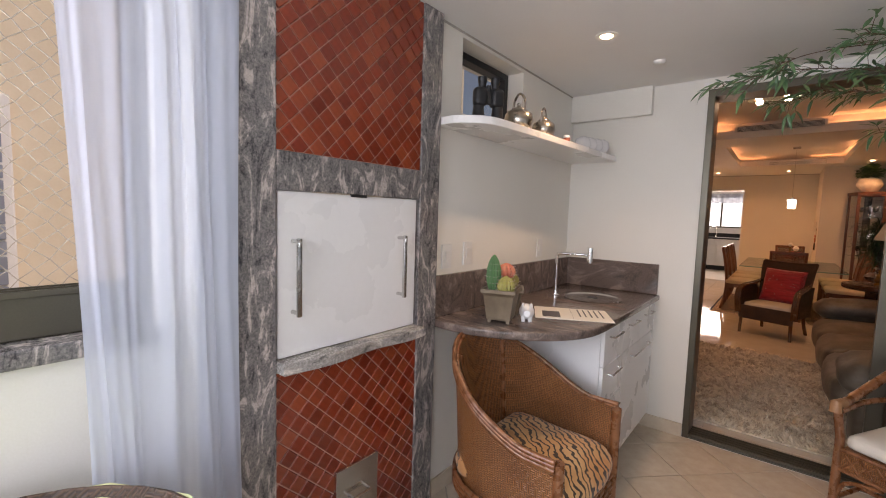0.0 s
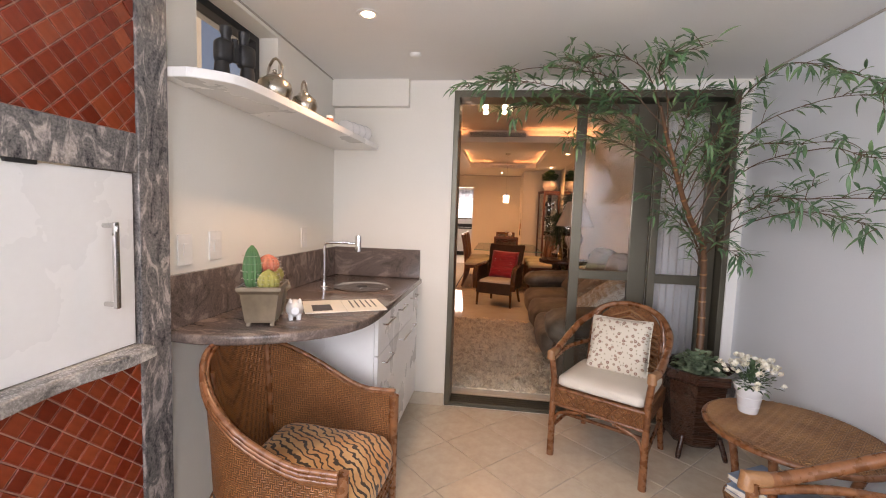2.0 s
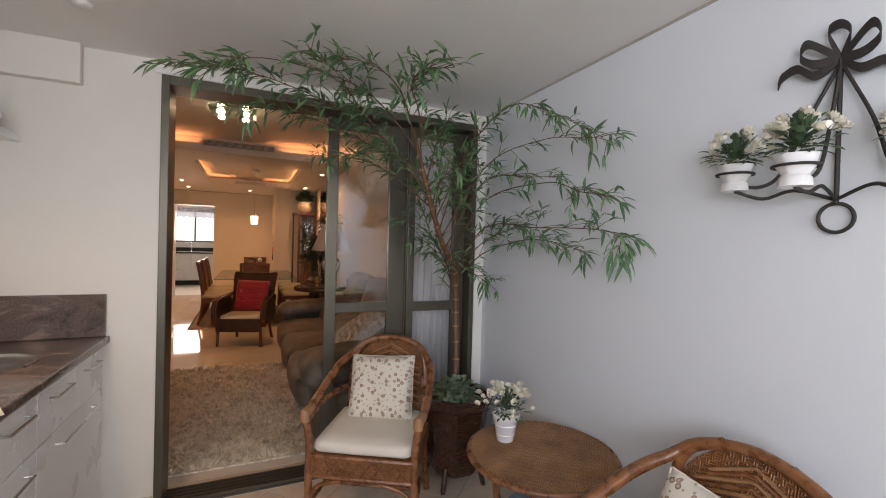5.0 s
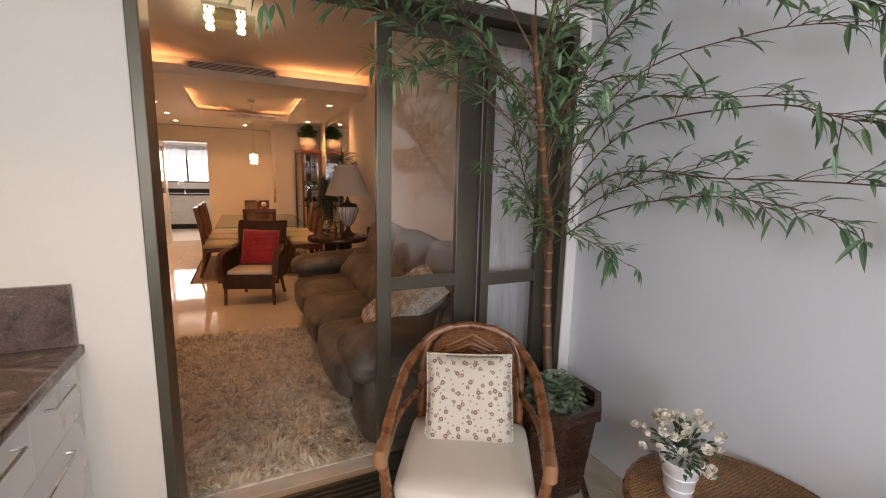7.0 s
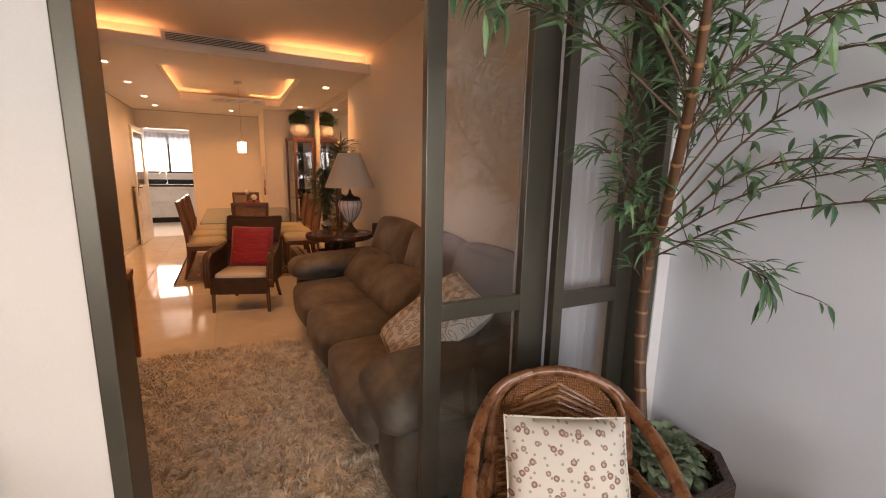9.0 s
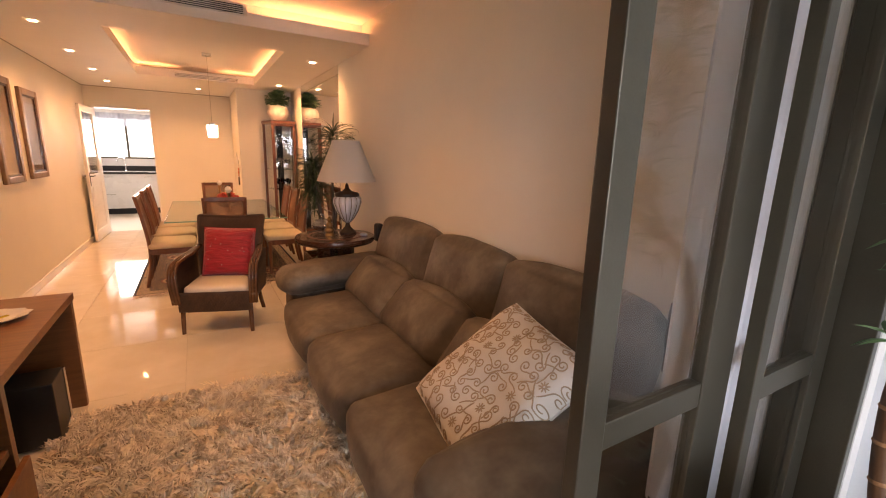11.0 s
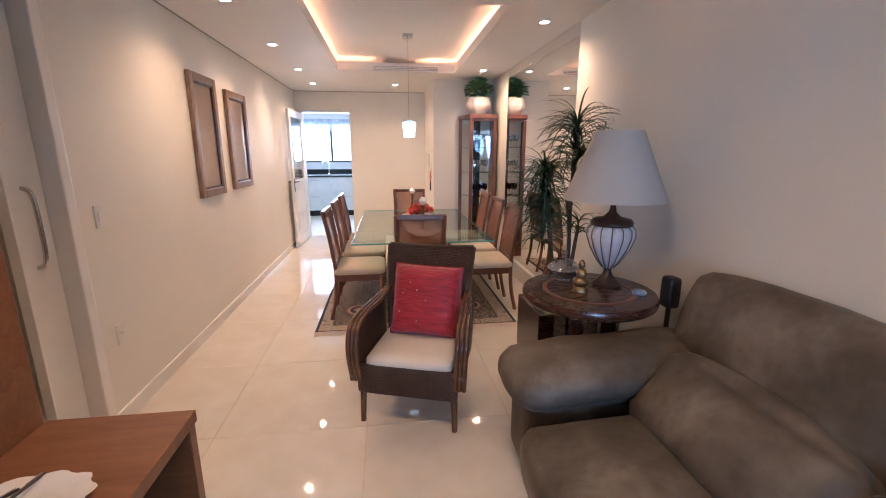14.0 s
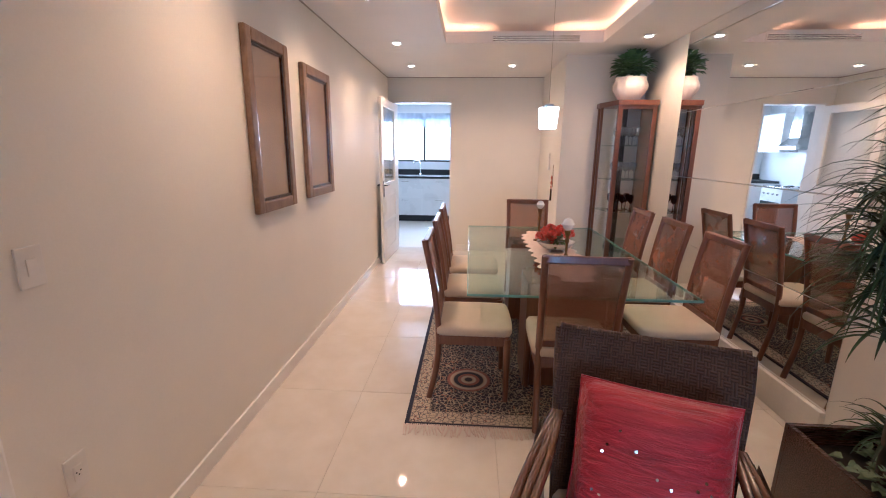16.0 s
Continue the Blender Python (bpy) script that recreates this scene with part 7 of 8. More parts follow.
def strap_head(c, count, length, seed, bm, depth):
    """A rosette of long strap leaves that arch over and hang."""
    rn = random.Random(seed)
    for _ in range(count):
        a, e = rn.uniform(0, 2 * math.pi), rn.uniform(0.15, 1.35)
        L, W = length * rn.uniform(0.7, 1.15), rn.uniform(0.0045, 0.0075)
        bend = rn.uniform(1.1, 2.1) + 0.3 * e
        p = Vector(c) + Vector((0, 0, rn.uniform(-depth, 0.04)))
        h, s = Vector((math.cos(a), math.sin(a), 0)), Vector((-math.sin(a), math.cos(a), 0))
        row = []
        for i in range(9):
            t = i / 8
            w = W * min(1.0, 0.45 + 3.0 * t) * (1 - t ** 2.5) + 0.0004
            if p.x > 0.315:
                p.x = 0.315
            row.append((bm.verts.new(p + s * w), bm.verts.new(p + Vector((0, 0, -w * 0.5))), bm.verts.new(p - s * w)))
            q = max(e - bend * t, -1.5)
            p = p + (h * math.cos(q) + Vector((0, 0, math.sin(q)))) * (L / 8)
        for u, v in zip(row, row[1:]):
            bm.faces.new((u[0], v[0], v[1], u[1])), bm.faces.new((u[1], v[1], v[2], u[2]))


for k, (pts, cnt, ln, depth) in enumerate((
        ([(-0.03, 0.02, 0), (-0.05, 0.03, 0.35), (-0.09, 0.05, 0.74), (-0.12, 0.08, 0.98)], 300, 0.31, 0.32),
        ([(0.04, 0.0, 0), (0.06, 0.02, 0.40), (0.07, 0.06, 0.85), (0.10, 0.10, 1.28)], 210, 0.36, 0.30),
        ([(-0.05, -0.03, 0), (-0.07, -0.02, 0.30), (-0.10, 0.0, 0.62), (-0.13, 0.02, 0.74)], 100, 0.25, 0.22),
        ([(0.03, -0.03, 0), (0.05, -0.04, 0.30), (0.07, -0.05, 0.52), (0.08, -0.06, 0.64)], 30, 0.19, 0.06),
        ([(0.02, 0.05, 0), (0.04, 0.07, 0.06), (0.05, 0.08, 0.12)], 40, 0.20, 0.05))):
    line = curve(pts, 6)
    part("stem", tube(line, [0.014 - 0.004 * i / len(line) + (0.0015 if i % 2 else 0) for i in range(len(line))], None, 10), M_STEM, dr, "grey-brown ringed stem", True)
    bm = bmesh.new()
    strap_head(pts[-1], cnt, ln, 30 + k, bm, depth)
    part("leaf_crown", bm, M_DRACAENA, dr, "arching dark green strap leaves")

# ---- sliding door to the corridor, pictures, plates on the wall ----
sd = thing("corridor_door", "white sliding door to the corridor, part open", "door", kind="structure")
sd.name = "door_2"
part("casing", span((LX0 - 0.14, 6.985, 0), (LX0 + 0.024, 7.05, 2.19), 0.008), M_TRIM, sd)
part("casing", span((LX0 - 0.16, 5.93, 0), (LX0 + 0.022, 6.0, 2.19), 0.004), M_TRIM, sd)
part("casing", span((LX0 - 0.16, 6.0, 2.12), (LX0 + 0.022, 6.985, 2.19), 0.004), M_TRIM, sd)
leaf = part("leaf", span((LX0 - 0.10, 6.78, 0.01), (LX0 - 0.055, 6.975, 2.115), 0.004), M_TRIM, sd)
part("handle", tube(curve([(LX0 - 0.062, 6.86, 1.33), (LX0 - 0.02, 6.86, 1.30), (LX0 - 0.012, 6.86, 1.15), (LX0 - 0.02, 6.86, 1.0), (LX0 - 0.062, 6.86, 0.97)], 5), 0.010, None, 10), M_STEEL, leaf, "curved steel pull handle", True)


def picture(y0, y1, z0, z1):
    p = thing("framed_picture", "brown print in a wide bronzed wooden frame on the wall", "picture", pose(LX0, (y0 + y1) / 2, (z0 + z1) / 2), "framed pictures")
    w, h, f = (y1 - y0) / 2, (z1 - z0) / 2, 0.065
    for a, b in (((-w, -h), (-w + f, h)), ((w - f, -h), (w, h)), ((-w + f, -h), (w - f, -h + f)), ((-w + f, h - f), (w - f, h))):
        part("frame", span((0.002, a[0], a[1]), (0.036, b[0], b[1]), 0.010), M_BRONZEWOOD, p)
    g = f
    for a, b in (((-w + g, -h + g), (-w + g + 0.018, h - g)), ((w - g - 0.018, -h + g), (w - g, h - g)), ((-w + g, -h + g), (w - g, -h + g + 0.018)), ((-w + g, h - g - 0.018), (w - g, h - g))):
        part("slip", span((0.004, a[0], a[1]), (0.026, b[0], b[1]), 0.003), M_DARKWOOD, p)
    part("print", span((0.003, -w + g, -h + g), (0.014, w - g, h - g)), M_LINENPIC, p, "faded brown print")
    part("pane", span((0.0155, -w + g + 0.018, -h + g + 0.018), (0.0175, w - g - 0.018, h - g - 0.018)), M_GLASS, p, "clear glass").visible_shadow = False


picture(8.445, 8.965, 1.11, 2.088)
picture(9.20, 9.765, 1.12, 2.048)
wall_plate(pose(LX0, 7.222, 1.15, 0, 0, -90), "white rocker light switch on the wall", "light_switch")
wall_plate(pose(LX0, 7.226, 0.496, 0, 0, -90), "white wall socket above the baseboard", "wall_socket", False)
wall_plate(pose(LX1, 6.85, 0.38, 0, 0, 90), "white wall socket behind the end table", "wall_socket", False)
# ---- dining area ----
for sx, sy in DINING_SPOTS:
    downlight(sx, sy, DZ, True)
M_SHADELIT = glowing("lit_pendant_glass", (1.0, 0.86, 0.66), 6.0)
pn = thing("pendant_lamp", "small square white glass pendant lamp, lit, over the table", "pendant lamp", pose(0.70, 9.42, 0))
part("canopy", box((0, 0, 2.605), (0.10, 0.10, 0.028), 0.003), M_STEEL, pn, "steel canopy")
part("cable", tube([(0, 0, 2.60), (0, 0, 1.80)], 0.002, None, 6), M_STEEL, pn)
part("holder", box((0, 0, 1.785), (0.06, 0.06, 0.03), 0.004), M_STEEL, pn)
rows = [[(a * r, b * r, z) for a, b in ((-1, -1), (1, -1), (1, 1), (-1, 1))] for r, z in ((0.052, 1.63), (0.062, 1.775), (0.058, 1.775), (0.048, 1.63))]
part("shade", rings(rows, None, True, False), M_SHADELIT, pn, "glowing white glass")

dt = thing("dining_table", "rectangular glass dining table on dark wooden pedestals", "table", pose(0.755, 9.38, 0))
part("tabletop", span((-0.605, -1.05, 0.716), (0.605, 1.05, 0.730), 0.003), M_TABLEGLASS, dt, "clear greenish glass")
for a, b in (((-0.609, -1.054), (0.609, -1.0505)), ((-0.609, 1.0505), (0.609, 1.054)), ((-0.609, -1.0505), (-0.6055, 1.0505)), ((0.6055, -1.0505), (0.609, 1.0505))):
    part("polished_edge", span((a[0], a[1], 0.7165), (b[0], b[1], 0.7295)), M_GLASSEDGE, dt, "green glass edge")
for y in (-0.55, 0.55):
    p = part("pedestal", span((-0.24, y - 0.16, 0.0), (0.24, y + 0.16, 0.69), 0.006), M_MIDWOOD, dt)
    for a in (-0.2, 0.2):
        for b in (-0.12, 0.12):
            part("spacer", lathe([(0.02, 0.69), (0.02, 0.7155), (0.0, 0.7155)], None, 14, (a, y + b, 0)), M_STEEL, p)
rn = thing("table_runner", "pale crocheted runner with a scalloped edge on the glass table", "table runner", pose(0.79, 9.38, 0.7305))
outl = []
for i in range(60):
    y = -0.80 + 1.6 * i / 59
    outl.append((0.17 + 0.018 * math.sin(i * 1.1) - 0.10 * max(0, abs(y) - 0.55) / 0.25, y))
for i in range(60):
    y = 0.80 - 1.6 * i / 59
    outl.append((-0.17 - 0.018 * math.sin(i * 1.1) + 0.10 * max(0, abs(y) - 0.55) / 0.25, y))
part("cloth", slab(outl, 0.0, 0.003), M_DOILY, rn)


def dining_chair(m):
    """High-backed chair with a cane back and padded seat. It faces +y."""
    c = thing("dining_chair", "brown wooden dining chair with cane back and beige seat", "chair", m, "chairs round the dining table")
    for sx in (-1, 1):
        part("front_leg", tube([(sx * 0.195, 0.20, 0.0), (sx * 0.195, 0.195, 0.41)], [0.016, 0.024], None, 8), M_MIDWOOD, c)
        part("back_post", tube(curve([(sx * 0.185, -0.26, 0.0), (sx * 0.185, -0.215, 0.22), (sx * 0.188, -0.205, 0.45), (sx * 0.19, -0.235, 0.72), (sx * 0.195, -0.285, 0.985)], 5), 0.0185, None, 8), M_MIDWOOD, c, "", True)
        part("side_rail", span((sx * 0.195 - 0.011, -0.20, 0.365), (sx * 0.195 + 0.011, 0.20, 0.425), 0.003), M_MIDWOOD, c)
    part("front_rail", span((-0.19, 0.185, 0.365), (0.19, 0.207, 0.425), 0.003), M_MIDWOOD, c)
    part("back_rail", span((-0.185, -0.215, 0.365), (0.185, -0.193, 0.425), 0.003), M_MIDWOOD, c)
    part("top_rail", box((0, -0.281, 0.968), (0.40, 0.030, 0.040), 0.006, None, Matrix.Rotation(radians(-10), 3, "X")), M_MIDWOOD, c)
    part("lower_back_rail", box((0, -0.205, 0.50), (0.37, 0.022, 0.035), 0.004), M_MIDWOOD, c)
    pts = [(-0.204, 0.515), (-0.212, 0.62), (-0.232, 0.74), (-0.258, 0.86), (-0.277, 0.95)]
    bm = rings([[(x, y, z) for x in (-0.176, -0.088, 0, 0.088, 0.178)] for y, z in pts], None, False, False)
    rings([[(x, y - 0.010, z) for x in (-0.176, -0.088, 0, 0.088, 0.178)] for y, z in pts], bm, False, False)
    part("cane_back", bm, M_CANE, c, "woven cane panel", True)
    part("seat", soft_box(0.43, 0.44, 0.075, 0.030, 0.010, 8, 0.002, 0, None, pose(0, 0.0, 0.452)), M_CHAIRSEAT, c, "padded beige seat", True)
    return c


first = dining_chair(pose(0.19, 8.67, 0, 0, 0, -90))
for y in (9.33, 9.95):
    copy_thing(first, pose(0.19, y, 0, 0, 0, -90))
for y, a in ((8.73, 90), (9.34, 91), (9.95, 89)):
    copy_thing(first, pose(1.38, y, 0, 0, 0, a))
copy_thing(first, pose(0.722, 8.45, 0, 0, 0, -2))
copy_thing(first, pose(0.745, 10.30, 0, 0, 0, 180))

pr = thing("persian_rug", "dark blue and cream patterned wool rug with fringes", "rug", pose(0.69, 9.32, 0))
part("weave", span((-0.87, -1.10, 0.001), (0.87, 1.10, 0.009), 0.002), M_PERSIAN, pr)
bm = bmesh.new()
rnd = random.Random(5)
for sg in (-1, 1):
    for i in range(170):
        x = -0.87 + 1.74 * i / 169
        tube([(x, sg * 1.10, 0.006), (x + rnd.uniform(-0.008, 0.008), sg * 1.13, 0.006), (x + rnd.uniform(-0.016, 0.016), sg * rnd.uniform(1.165, 1.195), 0.003)], [0.005, 0.005, 0.003], bm, 4)
tagged(part("fringe", bm, M_DOILY, pr), kind="stuff")


def candlestick(x, y, h, r):
    c = thing("candle_holder", "turned brass candle holder with a white ball candle on the table", "candle holder", pose(x, y, 0.7335), "candle holders")
    part("stand", lathe([(0.0, 0.0), (0.045, 0.0), (0.042, 0.008), (0.014, 0.02), (0.009, 0.05), (0.016, 0.065), (0.008, 0.08), (0.008, h * 0.6), (0.016, h * 0.7), (0.008, h * 0.78), (0.022, h * 0.97), (0.022, h), (0.0, h)], None, 18), M_BRASS, c, "", True)
    part("ball_candle", lathe([(0.001, h), (r * 0.6, h + r * 0.2), (r, h + r), (r * 0.6, h + r * 1.8), (0.001, h + 2 * r)], None, 18), M_PORCELAIN, c, "white ball candle", True)


candlestick(0.74, 9.75, 0.27, 0.034)
candlestick(0.80, 8.98, 0.23, 0.042)
fb = thing("flower_bowl", "white footed bowl with coral flowers on the runner", "centrepiece", pose(0.81, 9.38, 0.7335))
part("bowl", lathe([(0.0, 0.018), (0.05, 0.015), (0.10, 0.03), (0.135, 0.065), (0.14, 0.075), (0.128, 0.072), (0.09, 0.045), (0.0, 0.04)], None, 32, (0, 0, 0), 0.03, 8), M_PORCELAIN, fb, "", True)
for k in range(4):
    a = math.pi / 4 + k * math.pi / 2
    part("foot", tube([(0.06 * math.cos(a), 0.06 * math.sin(a), 0.022), (0.075 * math.cos(a), 0.075 * math.sin(a), 0.0)], [0.010, 0.007], None, 8), M_PORCELAIN, fb)
part("foliage", leaf_spray((0, 0, 0.07), 0.11, 110, 70, 0.055, 0.014, 0.3, 0.1), M_FOLIAGE, fb)
part("blossoms", rose_clump((0, 0, 0.085), 0.125, 44, 71, 0.036), M_REDFLOWER, fb, "coral red blossoms")

# china cabinet in the corner
cc = thing("china_cabinet", "tall walnut display cabinet with glass doors and glassware", "cabinet", pose(0, 0, 0))
CX0, CX1, CX2, CYB, CYF, CH = 1.49, 1.575, 1.945, 11.01, 10.60, 1.965
foot = [(CX0, CYB), (CX0, 10.92), (CX1, CYF), (CX2, CYF), (CX2, CYB)]
part("plinth", slab(foot, 0.0, 0.10), M_MIDWOOD, cc)
part("base", slab(foot, 0.10, 0.14), M_MIDWOOD, cc)
part("crown", slab([(CX0 - 0.012, CYB), (CX0 - 0.012, 10.915), (CX1 - 0.008, CYF - 0.014), (CX2 + 0.004, CYF - 0.014), (CX2 + 0.004, CYB)], CH - 0.05, CH, None, 0.006), M_MIDWOOD, cc)
for x, y, sx, sy in ((CX0 + 0.015, CYB - 0.02, 0.028, 0.036), (CX0 + 0.014, 10.90, 0.026, 0.026), (CX1 + 0.020, CYF + 0.016, 0.044, 0.03), (CX2 - 0.022, CYF + 0.016, 0.044, 0.03)):
    part("stile", box((x, y, (0.14 + CH - 0.05) / 2), (sx, sy, CH - 0.19), 0.003), M_MIDWOOD, cc)
part("back", span((CX0 + 0.03, CYB - 0.012, 0.14), (CX2, CYB, CH - 0.05)), M_WALL, cc, "pale back panel")
part("back_strip", span((1.70, CYB - 0.020, 0.14), (1.80, CYB - 0.013, CH - 0.05)), M_BLACK, cc, "dark centre strip")
part("side_panel", span((CX2 - 0.008, CYF + 0.03, 0.14), (CX2, CYB - 0.012, CH - 0.05)), M_MIDWOOD, cc)
gd = part("door", span((CX1 + 0.042, CYF + 0.006, 0.14), (CX2 - 0.044, CYF + 0.026, 0.175), 0.002), M_MIDWOOD, cc, "glazed door")
part("rail", span((CX1 + 0.042, CYF + 0.006, CH - 0.085), (CX2 - 0.044, CYF + 0.026, CH - 0.05), 0.002), M_MIDWOOD, gd)
part("pane", span((CX1 + 0.042, CYF + 0.014, 0.175), (CX2 - 0.044, CYF + 0.018, CH - 0.085)), M_GLASS, gd).visible_shadow = False
side = bmesh.new()
rings([[(CX0 + 0.012, 10.89, z), (CX1 + 0.008, CYF + 0.03, z), (CX1 + 0.011, CYF + 0.031, z), (CX0 + 0.015, 10.891, z)] for z in (0.14, CH - 0.05)], side)
part("side_pane", side, M_GLASS, cc).visible_shadow = False
for k, z in enumerate((0.52, 0.86, 1.19, 1.53)):
    part("shelf", slab([(CX0 + 0.035, CYB - 0.022), (CX0 + 0.035, 10.91), (CX1 + 0.03, CYF + 0.04), (CX2 - 0.012, CYF + 0.04), (CX2 - 0.012, CYB - 0.022)], z, z + 0.008), M_TABLEGLASS, cc, "glass shelf").visible_shadow = False
M_REDGLASS = glass("ruby_glass", (0.45, 0.03, 0.05), 0.0, 1.5)


def wine_glass(x, y, z, mat, h=0.17, label="clear stemmed wine glass on a cabinet shelf"):
    g = thing("wine_glass", label, "glass", pose(x, y, z), "glasses in the china cabinet")
    part("foot", lathe([(0.0, 0.0), (0.028, 0.0), (0.026, 0.003), (0.004, 0.008), (0.0035, h * 0.45), (0.0, h * 0.45)], None, 14), mat, g, "", True)
    part("cup", lathe([(0.004, h * 0.45), (0.026, h * 0.58), (0.031, h * 0.78), (0.026, h), (0.024, h), (0.029, h * 0.78), (0.024, h * 0.60), (0.001, h * 0.47)], None, 16), mat, g, "", True)


for k, z in enumerate((0.8685, 1.1985, 1.5385)):
    for i in range(3):
        for j in range(2):
            wine_glass(1.66 + 0.085 * i, 10.73 + 0.14 * j, z, M_REDGLASS if k == 0 else M_CRYSTAL, 0.17 + 0.01 * (k == 2), "ruby red stemmed glass on a cabinet shelf" if k == 0 else "clear stemmed wine glass on a cabinet shelf")


def fern_pot(m):
    f = thing("potted_fern", "round white glazed pot with a leafy green plant on the cabinet", "plant", m)
    part("pot", lathe([(0.0, 0.0), (0.055, 0.0), (0.075, 0.015), (0.115, 0.07), (0.118, 0.10), (0.10, 0.135), (0.105, 0.148), (0.095, 0.148), (0.09, 0.12), (0.0, 0.11)], None, 48, (0, 0, 0), 0.025, 12), M_GLAZE, f, "mottled white glazed pot", True)
    part("foliage", leaf_spray((0, 0, 0.18), 0.135, 620, 90, 0.055, 0.021, 0.35, 0.35), M_FOLIAGE, f, "dense small green leaves")
    f.scale = (1.42, 1.42, 1.5)
    return f


fp = fern_pot(pose(1.72, 10.78, CH + 0.0005))

# mirror in strips on the wall
mr = thing("wall_mirror", "large wall mirror made of wide horizontal strips", "mirror", kind="")
zs = [0.20, 0.73, 1.27, 1.81, 2.35, DZ - 0.004]
for z0, z1 in zip(zs, zs[1:]):
    part("panel", span((LX1 - 0.006, 8.20, z0 + 0.0015), (LX1 - 0.001, 10.18, z1 - 0.0015), 0.0025), M_MIRROR, mr, "clear mirror strip")
tagged(part("trim", span((LX1 - 0.03, 8.20, 0.085), (LX1, 10.18, 0.196), 0.003), M_TRIM), "white painted ledge under the mirror", "trim", kind="structure")

# kitchen doorway and its open leaf
kd = thing("kitchen_door", "white panelled kitchen door with a glass upper half, open", "door", kind="structure")
kd.name = "door_3"
part("casing", span((-0.952, LY1 - 0.012, 0), (-0.93, LY1 + 0.15, 2.138), 0.002), M_TRIM, kd)
part("casing", span((-0.15, LY1 - 0.012, 0), (-0.128, LY1 + 0.15, 2.138), 0.002), M_TRIM, kd)
part("casing", span((-0.93, LY1 - 0.012, 2.118), (-0.15, LY1 + 0.15, 2.138), 0.002), M_TRIM, kd)
lf = new("leaf")
lf.parent = kd
lf.matrix_basis = pose(-0.945, LY1 - 0.015, 0.008, 0, 0, -91.5)
lf.scale = (1.1, 1, 1)
th = 0.036
leaf_bits = (((0.0, 0.0), (0.10, 2.09)), ((0.72, 0.0), (0.82, 2.09)), ((0.10, 0.0), (0.72, 0.16)), ((0.10, 0.92), (0.72, 1.04)), ((0.10, 1.99), (0.72, 2.09)))
for a, b in leaf_bits:
    part("rail", span((a[0], -th / 2, a[1]), (b[0], th / 2, b[1]), 0.003), M_TRIM, lf)
for z0, z1 in ((0.16, 0.50), (0.54, 0.92)):
    part("panel", span((0.10, -0.010, z0), (0.72, 0.010, z1)), M_TRIM, lf)
    part("moulding", span((0.17, -0.016, z0 + 0.06), (0.65, 0.016, z1 - 0.06), 0.008), M_TRIM, lf)
part("rail", span((0.10, -th / 2, 0.50), (0.72, th / 2, 0.54), 0.003), M_TRIM, lf)
part("pane", span((0.10, -0.003, 1.04), (0.72, 0.003, 1.99)), M_GLASS, lf, "clear glass").visible_shadow = False
for sg in (-1, 1):
    part("handle", tube([(0.77, sg * 0.018, 1.02), (0.77, sg * 0.06, 1.02), (0.66, sg * 0.062, 1.02)], 0.008, None, 8), M_BLACK, lf, "dark lever handle")
    part("lock_plate", box((0.77, sg * 0.020, 0.97), (0.036, 0.004, 0.20), 0.002), M_BLACK, lf)
tas = thing("tassel", "dark red hanging tassel on the corner pier", "ornament", pose(1.124, 11.30, 1.06))
part("cord", tube([(0, 0, 0.0), (-0.006, 0, 0.22), (0, 0, 0.26)], 0.003, None, 6), M_BRASS, tas)
part("beads", lathe([(0.001, -0.02), (0.012, 0.0), (0.003, 0.02), (0.014, 0.05), (0.003, 0.08), (0.012, 0.11), (0.001, 0.14)], None, 12, (-0.016, 0, 0)), M_CACTUS_RED, tas, "", True)
part("fringe", tube([(-0.016, 0, -0.02), (-0.016, 0, -0.16)], [0.010, 0.013], None, 10), M_DARKWOOD, tas)
# entrance panel in the side of the pier
ep = thing("wall_plate", "white intercom plate on the side of the pier", "intercom", pose(1.13, 11.62, 1.35))
part("plate", box((-0.010, 0, 0), (0.02, 0.09, 0.20), 0.004), M_PLASTIC, ep)
part("grille", box((-0.0215, 0, 0.05), (0.003, 0.05, 0.05), 0.001), M_TRIM, ep)

# ---- kitchen ----
kb = thing("kitchen_unit", "white kitchen base unit with drawers on a black plinth", "cabinet", pose(0, 0, 0))
part("body", span((-2.29, 15.02, 0.13), (0.60, 15.61, 0.90)), M_WHITE, kb)
part("plinth", span((-2.29, 15.06, 0.0), (0.60, 15.61, 0.13)), M_BLACK, kb, "black plinth")
for i in range(4):
    x0 = -2.28 + 0.72 * i
    for z0, z1 in ((0.135, 0.51), (0.515, 0.895)):
        d = part("drawer", span((x0 + 0.002, 15.0, z0), (x0 + 0.716, 15.019, z1), 0.002), M_WHITE, kb)
        part("handle", tube([(x0 + 0.28, 15.0, z1 - 0.06), (x0 + 0.28, 14.975, z1 - 0.06), (x0 + 0.44, 14.975, z1 - 0.06), (x0 + 0.44, 15.0, z1 - 0.06)], 0.004, None, 6), M_STEEL, d)
kt = thing("kitchen_worktop", "black granite kitchen worktop with an upstand", "countertop")
part("top", span((-2.29, 14.98, 0.901), (0.60, 15.60, 0.945), 0.004), M_BLACK, kt)
part("upstand", span((-2.29, 15.595, 0.945), (0.60, 15.615, 1.06), 0.002), M_BLACK, kt)
kx = thing("kitchen_tap", "chrome swan-neck kitchen tap", "tap", pose(-0.93, 15.45, 0.946))
part("base", lathe([(0.026, 0.0), (0.026, 0.02), (0.014, 0.03)], None, 14), M_CHROME, kx, "", True)
part("neck", tube(curve([(0, 0, 0.02), (0, 0, 0.24), (-0.05, -0.02, 0.31), (-0.12, -0.04, 0.29), (-0.14, -0.05, 0.22)], 5), 0.011, None, 10), M_CHROME, kx, "", True)
